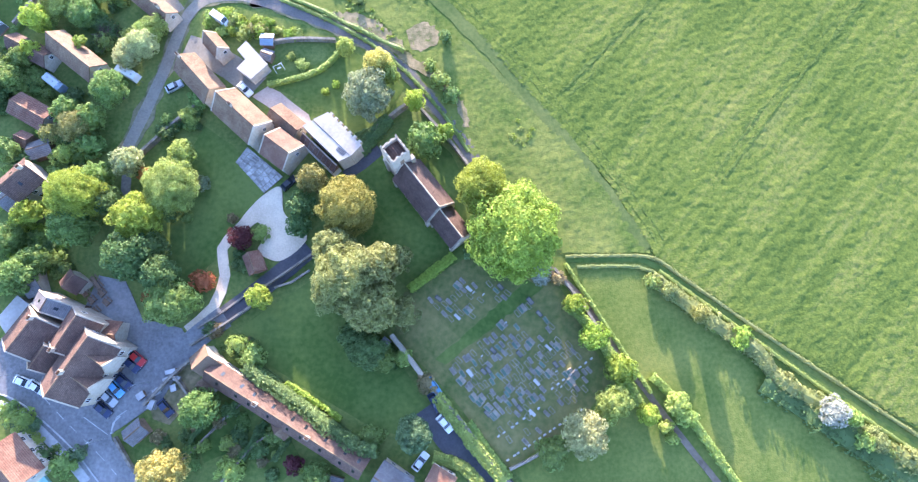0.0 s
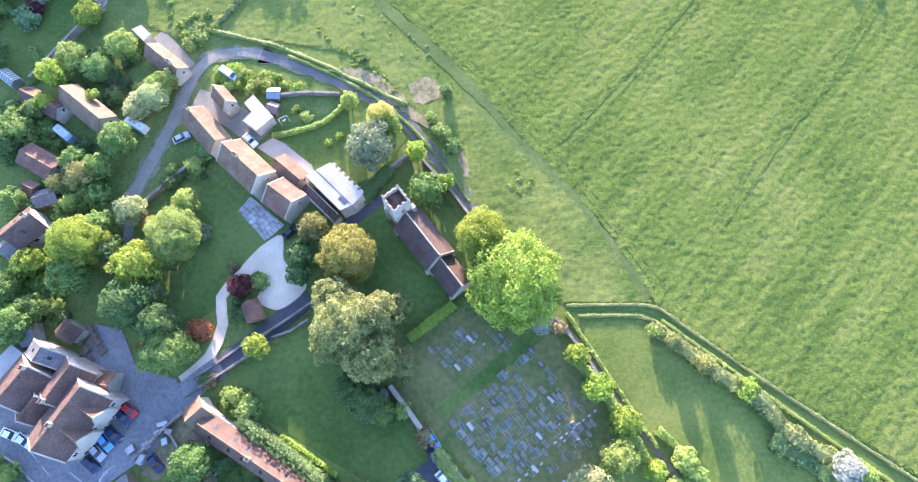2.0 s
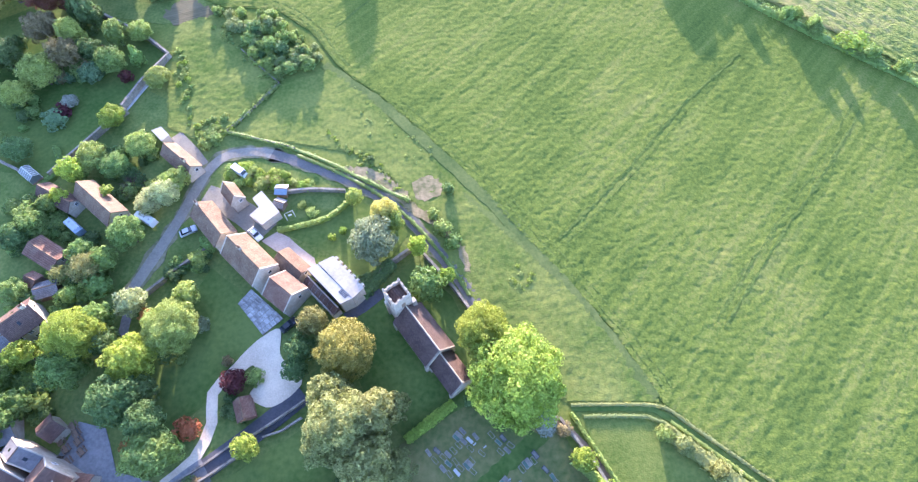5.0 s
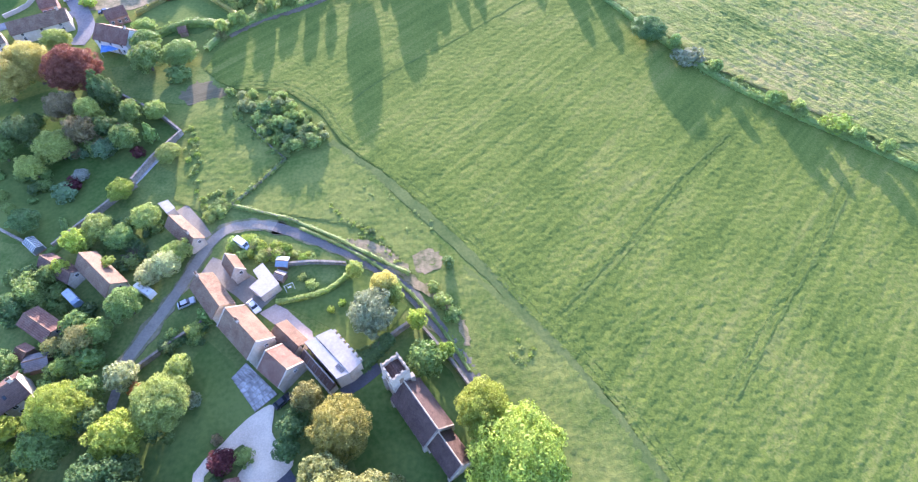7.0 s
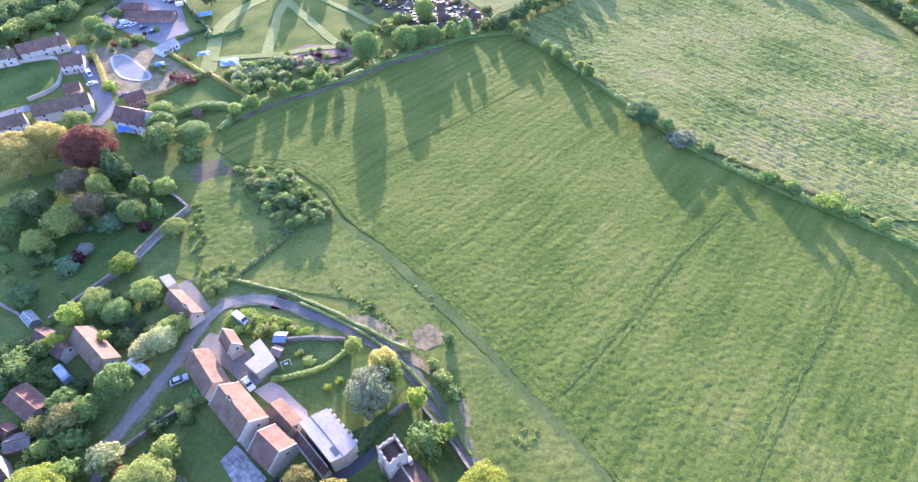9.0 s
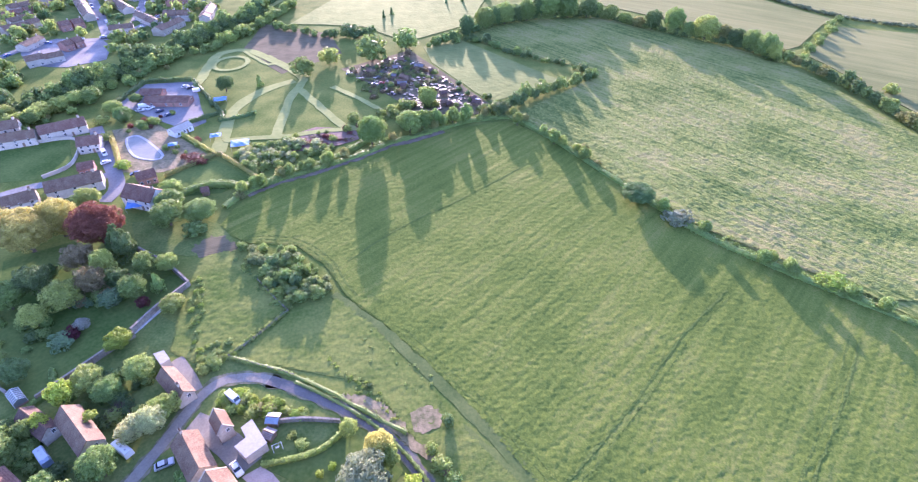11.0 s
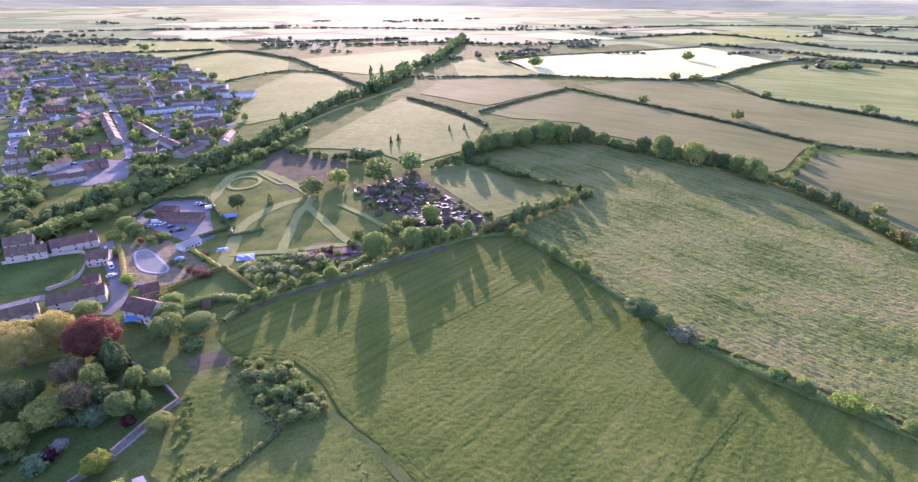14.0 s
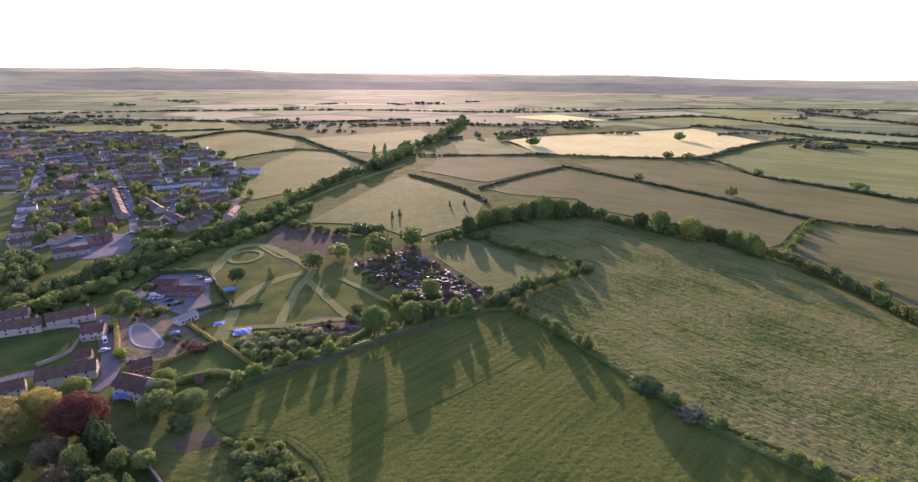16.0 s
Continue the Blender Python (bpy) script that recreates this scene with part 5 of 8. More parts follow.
# thorn hedge along the far side of the crop and the paddock ditch
hedge([(43.4, 13.8), (49.7, 8.8), (58.4, 2.2), (65.7, -2.9), (70.2, -9.2), (78.6, -14.2), (87.8, -20.8), (97.9, -27.4)], 1.9, 3.6, (0.26, 0.285, 0.1), "uneven pale hawthorn hedge along the ditch", 0.32, 6, 0.7, seed=21)
# growth below the hedge; dark leaves stand for its shadow side
hedge([(66.3, -9.2), (78.2, -17.2), (87.4, -23.8), (97.3, -30.9)], 1.7, 5.6, DARK, "dark leafy bank below the hedge, shade put into its colour", 0.32, 6, 0.7, seed=22)
hedge([(20.8, 249.0), (38.8, 227.7), (65.5, 185.4), (86.8, 153.3), (105.4, 135.4), (122.6, 121.5), (139.0, 108.4)], 1.9, 2.8, MID, "long uneven thorn hedge between two fields", 0.35, 5, 0.8, seed=23)
hedge([(-94.5, 164.0), (-90.0, 174.0), (-79.2, 184.5), (-69.0, 191.5), (-58.0, 199.5), (-46.5, 208.5), (-36.0, 218.8), (-24.0, 226.5), (-10.5, 236.0), (2.0, 243.5), (23.7, 249.0)], 1.7, 2.8, MID, "dark boundary hedge at the head of the crop", 0.35, 5, 0.8, seed=24)

# ---- church ----
cr0, cr1 = Vector((-11.1, 37.2)), Vector((-4.2, 28.3))
axis = (cr1 - cr0).normalized()
turn = math.degrees(math.atan2(axis.y, axis.x))
church = thing("church", "small stone parish church with tiled roof and battlemented tower", "church", pose(cr0.x + 0.5 * axis.y, cr0.y - 0.5 * axis.x, 0, 0, 0, turn))
NL = (cr1 - cr0).length


def church_body(x0, x1, half, eave, ridge):
    part("wall", Shape().along([(-half, -0.3), (half, -0.3), (half, eave), (0, ridge), (-half, eave)], x0, x1), M["stone"], church)
    k = (ridge - eave) / half
    for s in (1, -1):
        e = half + 0.35
        sec = [(0, ridge + 0.02), (s * e, ridge - k * e + 0.02), (s * e, ridge - k * e + 0.24), (0, ridge + 0.26)]
        part("roof_slope", Shape().along(sec if s < 0 else sec[::-1], x0 - 0.05, x1 - 0.2), M["tile_dark"], church)
        for i in range(3):
            x = x0 + (x1 - x0) * (i + 0.5) / 3
            win = part("window", Shape().box(x, s * (half + 0.02), 1.6, 1.2, 0.14, 2.2), M["stone"], church)
            part("pane", Shape().box(x, s * (half + 0.06), 1.75, 0.85, 0.12, 1.9), M["glass"], win)
        for x in (x0 + 0.4, x1 - 0.4):
            part("buttress", Shape().add([(x - 0.35, s * half, 0), (x + 0.35, s * half, 0), (x + 0.35, s * (half + 0.45), 0), (x - 0.35, s * (half + 0.45), 0), (x - 0.35, s * half, eave - 0.3), (x + 0.35, s * half, eave - 0.3), (x + 0.35, s * (half + 0.4), eave - 1.3), (x - 0.35, s * (half + 0.4), eave - 1.3)], [(0, 1, 2, 3), (4, 5, 6, 7), (0, 1, 5, 4), (1, 2, 6, 5), (2, 3, 7, 6), (3, 0, 4, 7)]), M["stone"], church)
    part("ridge", Shape().along([(-0.16, ridge + 0.2), (0.16, ridge + 0.2), (0, ridge + 0.38)], x0, x1), M["stone"], church)
    e = half + 0.3
    part("gable_coping", Shape().along([(-e, ridge - k * e + 0.05), (0, ridge + 0.05), (e, ridge - k * e + 0.05), (e, ridge - k * e + 0.5), (0, ridge + 0.55), (-e, ridge - k * e + 0.5)], x1 - 0.15, x1 + 0.15), M["rubble"], church)


church_body(-1.2, NL + 0.4, 3.6, 5.0, 9.8)
church_body(NL + 0.4, NL + 8.4, 2.8, 4.0, 7.8)
part("gable_cross", Shape().box(NL + 8.3, 0, 8.2, 0.14, 0.16, 0.9).box(NL + 8.3, 0, 8.65, 0.14, 0.6, 0.14), M["stone"], church)
tower = part("tower", Shape().box(-2.6, 2.0, -0.3, 4.4, 0.4, 15.2).box(-2.6, -2.0, -0.3, 4.4, 0.4, 15.2).box(-4.6, 0, -0.3, 0.4, 3.6, 15.2).box(-0.6, 0, -0.3, 0.4, 3.6, 15.2), M["stone"], church)
tower.matrix_basis = Matrix.Translation((-0.55, -0.4, -0.9))
part("tower_roof", Shape().along([(-1.78, 13.2), (1.78, 13.2), (1.78, 13.4), (0, 14.0), (-1.78, 13.4)], -4.38, -0.82), M["tile_brown"], tower)
part("string_course", Shape().box(-2.6, 2.28, 10.2, 4.7, 0.12, 0.2).box(-2.6, -2.28, 10.2, 4.7, 0.12, 0.2).box(-4.86, 0, 10.2, 0.12, 4.44, 0.2).box(-0.34, 0, 10.2, 0.12, 4.44, 0.2), M["stone"], tower)
for s in (1, -1):
    for i in range(4):
        q = -4.6 + 4.0 * i / 3
        part("merlon", Shape().box(q, s * 1.98, 14.9, 0.62, 0.4, 0.6), M["stone"], tower)
        if i in (1, 2):
            part("merlon", Shape().box(-2.6 + s * 1.95, -2.0 + 4.0 * i / 3, 14.9, 0.4, 0.62, 0.6), M["stone"], tower)
    for x in (-4.6, -0.6):
        part("pinnacle", Shape().tube((x, s * 1.98, 15.48), (x, s * 1.98, 16.3), 0.2, 0.03, 4), M["stone"], tower)
    part("belfry_louvre", Shape().box(-2.6, s * 2.24, 10.8, 1.0, 0.06, 2.0), M["wood"], tower)
    part("belfry_louvre", Shape().box(-2.6 + s * 2.21, 0, 10.8, 0.06, 1.0, 2.0), M["wood"], tower)
    part("corner_buttress", Shape().box(-4.9, s * 1.9, -0.3, 0.7, 0.7, 9.0).box(-4.5, s * 2.4, -0.3, 0.7, 0.5, 9.0), M["stone"], tower)
part("stair_turret", Shape().box(-0.5, 2.5, -0.3, 1.1, 1.0, 11.0), M["stone"], tower)

# ---- manor ----
house((-65.7, 64.9), (-57.9, 56.5), 3.0, 4.2, 7, "manor_barn", "long stone barn range with weathered tiled roof", "house", chimneys=(-0.46,), windows=(4, 1))
house((-55.1, 54.7), (-45.9, 46.4), 3.6, 5.4, 9, "manor_house", "tall stone manor house with pale gable copings", "house", chimneys=(-0.1,), windows=(4, 2), coping=True)
house((-44.0, 45.0), (-38.2, 40.7), 3.6, 4.4, 7.4, "manor_wing", "lower stone manor wing with red tiled roof", "house", roof="tile_red", windows=(2, 2), coping=True)
house((-44.0, 52.6), (-37.9, 47.5), 2.5, 3.0, 4.6, "manor_outshot", "rear outshot with orange-brown tiled roof", "house", roof="tile", windows=(2, 1))
block = flat_block([(-33.5, 49.1), (-30.2, 50.9), (-22.4, 43.1), (-24.7, 40.6)], 6.3, "manor_tower_house", "flat-roofed stone block with a stepped edge", "house", "stone", "felt")
for k in range(7):
    q = Vector((-30.2, 50.9)) + Vector((7.8, -7.8)) * (k + 0.5) / 7 + Vector((0.2, 0.2))
    part("merlon", Shape().box(q.x, q.y, 5.4, 0.8, 0.7, 1.06, radians(-45)), M["stone"], block)
flat_block([(-35.9, 47.6), (-33.7, 48.9), (-24.8, 40.6), (-27.4, 39.3)], 6.2, "manor_hall", "white flat-roofed rendered hall", "house", "render", "white_roof", 0.0)
louvre = thing("roof_louvre", "dark slatted vent on the white hall roof", "roof vent", pose(-26.9, 41.6, 6.2, 0, 0, -43))
part("frame", Shape().box(0, 0, 0, 2.6, 1.3, 0.12), M["white"], louvre)
for k in range(6):
    part("slat", Shape().box(-1.0 + 0.4 * k, 0, 0.12, 0.22, 1.1, 0.08), M["dark_metal"], louvre)
# glazed lean-to along the hall
lean = thing("lean_to", "long lean-to with brown slatted roof and pale beams", "lean-to")
la, lb, lo = Vector((-36.2, 46.9)), Vector((-28.0, 39.0)), Vector((-1.5, -1.6))
part("wall", Shape().prism([tuple(la), tuple(lb), tuple(lb + lo), tuple(la + lo)], -0.2, 2.6), M["render"], lean)
part("roof", Shape().add([(*la, 4.6), (*lb, 4.6), (*(lb + lo), 2.75), (*(la + lo), 2.75), (*la, 2.6), (*lb, 2.6), (*(lb + lo), 2.6), (*(la + lo), 2.6)], [(0, 3, 2, 1), (0, 1, 5, 4), (1, 2, 6, 5), (2, 3, 7, 6), (3, 0, 4, 7)]), M["tile_brown"], lean)
for i in range(9):
    a = la + (lb - la) * i / 8
    part("glazing_bar", Shape().tube((*a, 4.66), (*(a + lo), 2.81), 0.06, 0.06, 4), M["slate"], lean)
for k in (0.1, 0.95):
    part("purlin", Shape().tube((*(la + lo * k), 4.7 - 1.85 * k), (*(lb + lo * k), 4.7 - 1.85 * k), 0.13, 0.13, 4), M["render"], lean)
for i in range(5):
    a = la + lo + (lb - la) * (i + 0.5) / 5
    window(lean, a.x - 0.03, a.y - 0.03, 0.9, 1.2, 1.4, math.atan2(lo.y, lo.x))
house((-60.6, 71.4), (-56.9, 67.2), 1.8, 4.0, 6.5, "coach_house", "small stone coach house with pale gable", "house", windows=(1, 2), coping=True)
flat_block([(-53.7, 68.4), (-51.8, 70.7), (-46.3, 64.7), (-50.0, 61.0), (-53.5, 63.7), (-51.6, 66.0)], 3.2, "garage", "white flat-roofed garage block", "garage", "render", "white_roof")
house((-48.6, 72.1), (-45.9, 72.0), 1.3, 2.0, 2.5, "garden_shed", "small garden shed with sky-blue sheet roof", "shed", wall="wood", roof="blue_sheet", windows=(0, 0))
house((-48.2, 68.4), (-46.0, 67.6), 1.2, 1.9, 2.5, "garden_shed", "small grey shed beside the garage", "shed", wall="wood", roof="slate", windows=(0, 0))
house((-47.2, 18.6), (-45.5, 14.7), 1.7, 2.4, 3.9, "garden_store", "small brick garden store with tiled roof", "shed", wall="brick", roof="tile_red", windows=(0, 0))
house((-97.6, 70.9), (-86.4, 62.2), 2.8, 4.0, 6.8, "barn", "stone barn with ivy on its tiled roof", "barn", windows=(3, 1))
tree(-90.6, 69.6, 1.8, 1.9, "shrub", BRIGHT, "near", "yellow-green ivy clump growing over the barn roof", z=4.6)
house((-79.5, 84.0), (-70.9, 76.9), 2.3, 3.2, 5.5, "lane_cottage", "small cottage with pale tiled roof", "house", windows=(3, 1), chimneys=(0.3,))
flat_block([(-85.9, 90.4), (-83.6, 91.6), (-80.8, 88.9), (-82.3, 87.0)], 2.8, "cottage_porch", "small white-roofed cottage extension", "house", "render", "white_roof")
house((-105.6, 55.0), (-97.2, 50.4), 2.7, 3.2, 4.3, "low_barn", "low barn with red-brown tiled roof", "barn", roof="tile_red", windows=(2, 1))
house((-108.9, 71.1), (-99.1, 66.1), 2.1, 3.2, 5.0, "west_barn", "weathered barn half hidden by trees", "barn", roof="tile_brown", windows=(2, 1))
house((-101.0, 43.1), (-96.3, 44.6), 2.0, 2.2, 3.2, "garden_shed", "low grey-roofed garden shed among bushes", "shed", wall="wood", roof="slate", windows=(0, 0))
house((-104.1, 46.6), (-101.5, 45.5), 1.6, 2.4, 3.4, "garden_shed", "red-tiled timber shed among bushes", "shed", wall="wood", roof="tile_red", windows=(0, 0))
house((-102.1, 32.7), (-97.2, 37.8), 3.6, 4.8, 7.5, "west_house", "stone house with dark tiled roof and rooflights", "house", roof="tile_brown", chimneys=(0.4,), lights=1)
house((-103.2, 29.8), (-100.9, 31.8), 3.0, 3.6, 6.0, "west_house", "pale rendered house wing with slate roof", "house", wall="render", roof="slate", windows=(2, 2))

# ---- inn ----
INN = "stone inn range with brown tiled roof and pale copings"
house((-93.4, -2.7), (-88.7, 4.5), 4.6, 5.8, 9, "inn", INN, "inn", roof="tile_brown", coping=True, chimneys=(0.45,), windows=(3, 2))
house((-88.5, 5.5), (-87.2, 8.4), 4.2, 5.5, 8, "inn", "inn rear range with dark slate roof", "inn", roof="slate", coping=True, windows=(1, 2), lights=1)
house((-83.4, -2.7), (-79.4, 4.8), 3.8, 6.2, 9.5, "inn", INN, "inn", roof="tile_brown", coping=True, chimneys=(-0.45,), windows=(2, 2))
house((-89.5, -6.3), (-86.8, -1.5), 2.6, 5.0, 7.5, "inn", "small inn range with brown tiled roof", "inn", roof="tile_brown", coping=True, windows=(1, 2))
house((-83.0, -11.6), (-75.7, 0.5), 4.8, 6.6, 10.5, "inn", "main inn front range with tall stone gables", "inn", roof="tile_brown", coping=True, chimneys=(-0.1,), windows=(5, 2))
for q in (((-76.6, -3.4)), ((-78.9, -7.9))):
    d = (Vector((-83.1, 0.6)) - Vector((-91.1, -12.7))).normalized()
    w = Vector((d.y, -d.x))
    c = Vector(q)
    e = c + w * 4.2
    house((c.x, c.y), (e.x, e.y), 1.8, 6.5, 9.2, "inn_gable", "projecting inn gable with cream front", "inn", wall="render", roof="tile_brown", coping=True, windows=(0, 0), base=3.0)
house((-78.0, 1.1), (-74.2, 0.7), 2.6, 3.4, 5.2, "inn_porch", "small hipped brown-tiled inn porch", "inn", roof="tile_red", windows=(1, 1))
house((-86.9, 11.0), (-85.1, 13.6), 2.3, 3.0, 4.6, "outbuilding", "outbuilding with maroon sheet roof", "shed", roof="tile_brown", windows=(0, 0))
house((-96.4, 11.3), (-93.7, 12.4), 2.6, 2.8, 4.2, "outbuilding", "grey-roofed outbuilding behind the inn", "shed", roof="slate", windows=(0, 0))
flat_block([(-101.6, 4.1), (-97.9, 9.2), (-93.5, 6.0), (-98.4, 0.3)], 3.0, "inn_store", "flat grey-roofed inn store", "shed", "render", "white_roof")
house((-70.4, -20.9), (-67.6, -18.4), 1.8, 2.2, 3.2, "yard_shed", "yard shed with grey-green sheet roof", "shed", wall="wood", roof="slate", windows=(0, 0))
for q in (((-83.0, 13.1)), ((-80.9, 10.1)), ((-83.0, 8.5)), ((-81.9, 11.7)), ((-79.5, 8.1)), ((-84.6, 10.1)), ((-81.7, 6.1))):
    tab = thing("picnic_table", "weathered timber picnic table", "table", pose(q[0], q[1], 0.24, 0, 0, 40 + q[0]))
    part("tabletop", Shape().box(0, 0, 0.7, 1.8, 0.75, 0.06), M["wood"], tab)
    for s in (-1, 1):
        part("bench", Shape().box(0, s * 0.75, 0.42, 1.8, 0.28, 0.05), M["wood"], tab)
        part("leg_frame", Shape().box(s * 0.6, 0, 0, 0.09, 1.6, 0.09).box(s * 0.6, 0, 0.1, 0.09, 0.12, 0.62).box(s * 0.6, 0.62, 0.09, 0.09, 0.09, 0.34).box(s * 0.6, -0.62, 0.09, 0.09, 0.09, 0.34), M["wood"], tab)

# ---- small things in the gardens ----
def greenhouse(x, y, turn, L=5.0, W=3.0):
    root = thing("greenhouse", "small white-framed glass greenhouse", "greenhouse", pose(x, y, 0, 0, 0, turn))
    part("base_wall", Shape().box(0, 0, -0.2, L, W, 0.6), M["brick"], root)
    part("glazing", Shape().along([(-W / 2 + 0.05, 0.4), (W / 2 - 0.05, 0.4), (W / 2 - 0.05, 1.8), (0, 2.6), (-W / 2 + 0.05, 1.8)], -L / 2 + 0.05, L / 2 - 0.05), M["pond"], root)
    for i in range(7):
        x = -L / 2 + L * i / 6
        s = Shape()
        for a, b in (((-W / 2, 0.4), (-W / 2, 1.8)), ((-W / 2, 1.8), (0, 2.62)), ((0, 2.62), (W / 2, 1.8)), ((W / 2, 1.8), (W / 2, 0.4))):
            s.tube((x, a[0], a[1]), (x, b[0], b[1]), 0.06, 0.06, 4)
        part("glazing_bar", s, M["white"], root)
    part("ridge_bar", Shape().tube((-L / 2, 0, 2.64), (L / 2, 0, 2.64), 0.07, 0.07, 4), M["white"], root)
    return root


greenhouse(-115.8, 76.8, -36)
swing = thing("garden_swing", "white A-frame garden swing", "swing", pose(*((-44.4, 65.2)), 0.13, 0, 0, 30))
for x in (-1.1, 1.1):
    for s in (-0.8, 0.8):
        part("leg", Shape().tube((x, s, 0), (x, 0, 2.0), 0.07, 0.07, 5), M["white"], swing)
part("crossbar", Shape().tube((-1.2, 0, 2.0), (1.2, 0, 2.0), 0.07, 0.07, 5), M["white"], swing)
seat = part("seat", Shape().box(0, 0, 0.5, 0.9, 0.4, 0.08), M["white"], swing)
for x in (-0.4, 0.4):
    part("rope", Shape().tube((x, 0, 0.55), (x, 0, 2.0), 0.02, 0.02, 4), M["white"], seat)
rc = random.Random(15)
for q in (((-63.4, -7.2)), ((-61.9, -8.7)), ((-64.2, -9.0)), ((-66.3, -11.5)), ((-62.5, -10.7)), ((-67.0, -14.2)), ((-69.4, -12.3))):
    w, d, h = rc.uniform(0.9, 2.2), rc.uniform(0.8, 1.4), rc.uniform(0.6, 1.3)
    crate = thing("crate", "pale stacked timber crate in a yard", "crate", pose(q[0], q[1], 0.12, 0, 0, rc.uniform(0, 90)), "yard crates")
    part("body", Shape().box(0, 0, 0, w, d, h), M[rc.choice(("wood", "flags", "white"))], crate)
    part("lid", Shape().box(0, 0, h, w + 0.08, d + 0.08, 0.06), M["flags"], crate)
# bush added in place of a small dark object of unknown kind
tree(*((-25.1, 83.2)), 1.1, 1.6, "shrub", DARK, "near", "small dark thorn bush in the meadow")

def street_lamp(x, y, turn):
    root = thing("street_lamp", "grey steel street lamp on a tall pole", "lamp", pose(x, y, 0.2, 0, 0, turn), "street lamps")
    part("pole", Shape().tube((0, 0, -0.2), (0, 0, 5.6), 0.09, 0.06), M["steel"], root)
    part("arm", Shape().tube((0, 0, 5.55), (0.9, 0, 5.8), 0.05, 0.04), M["steel"], root)
    part("lamp_head", Shape().box(1.15, 0, 5.74, 0.6, 0.26, 0.14), M["dark_metal"], root)


for x, y, t in ((-97.7, -7.8, -32), (-76.8, -21.3, 34), (-68.2, -9.6, -146)):
    street_lamp(x, y, t)
for q, w in (([(-41.9, -17.8), (-44.3, -21.5), (-46.6, -25.8)], 1.3), ([(-35.9, -19.7), (-37.7, -22.7), (-39.7, -25.8)], 1.2), ([(-54.7, -17.6), (-57.1, -20.7), (-59.0, -24.4)], 1.0)):
    hedge(q, 1.5, w, DARK, "dark clipped hedge between cottage gardens", seed=int(w * 31))

# ---- cottages ----
c0, c1 = Vector((-53.2, -6.8)), Vector((-19.8, -26.5))
for i in range(6):
    a, b = c0 + (c1 - c0) * i / 6, c0 + (c1 - c0) * (i + 1) / 6
    house((a.x, a.y), (b.x, b.y), 2.35, 4.2, 6.6, "terraced_cottage", "stone terraced cottage with brown tiled roof and rooflights", "house", roof="tile_brown", chimneys=(0.49,) if i in (1, 3) else (), windows=(2, 2), over=0.02 if 0 < i < 5 else 0.2, lights=1 + i % 2)
house((-55.6, -6.3), (-52.9, -3.7), 2.8, 4.4, 6.8, "end_cottage", "end cottage with cross gable and tiled roof", "house", roof="tile", windows=(2, 2))
house((-55.2, -9.4), (-53.0, -11.0), 2.4, 3.2, 5.0, "cottage_extension", "low tiled stone cottage extension", "house", roof="tile", windows=(1, 1))
house((-38.3, -19.4), (-36.0, -17.3), 2.0, 3.0, 4.8, "cottage_extension", "rear cottage extension with tiled roof", "house", roof="tile", windows=(1, 1))
house((-17.2, -27.7), (-11.2, -31.6), 3.0, 4.0, 6.2, "cottage", "cottage with slate roof beyond the terrace", "house", roof="slate", windows=(2, 1))
house((-6.8, -28.5), (-2.4, -31.0), 3.0, 4.0, 6.2, "bungalow", "bungalow with orange-brown tiled roof", "house", roof="tile_red", windows=(2, 1))
house((-95.5, -22.5), (-88.6, -29.1), 4.0, 4.6, 7.4, "street_house", "street house with red-brown tiled roof", "house", wall="render", roof="tile_red", windows=(3, 2))
sheet("paddling_pool", [(-91.0, -30.0), (-90.0, -28.9), (-88.2, -28.9), (-87.0, -30.0), (-87.8, -31.4), (-89.8, -31.4)], 0.75, "pool", "turquoise round garden pool", "pool", 2, 0, 0.9)
house((-28.8, -29.7), (-24.9, -30.7), 1.5, 2.3, 3.0, "garden_shed", "blue-roofed timber garden shed", "shed", wall="wood", roof="slate", windows=(0, 0))
house((-17.1, -0.8), (-16.0, -1.6), 1.0, 1.9, 2.4, "garden_shed", "pale garden shed beside the wall", "shed", wall="render", roof="slate", windows=(0, 0))

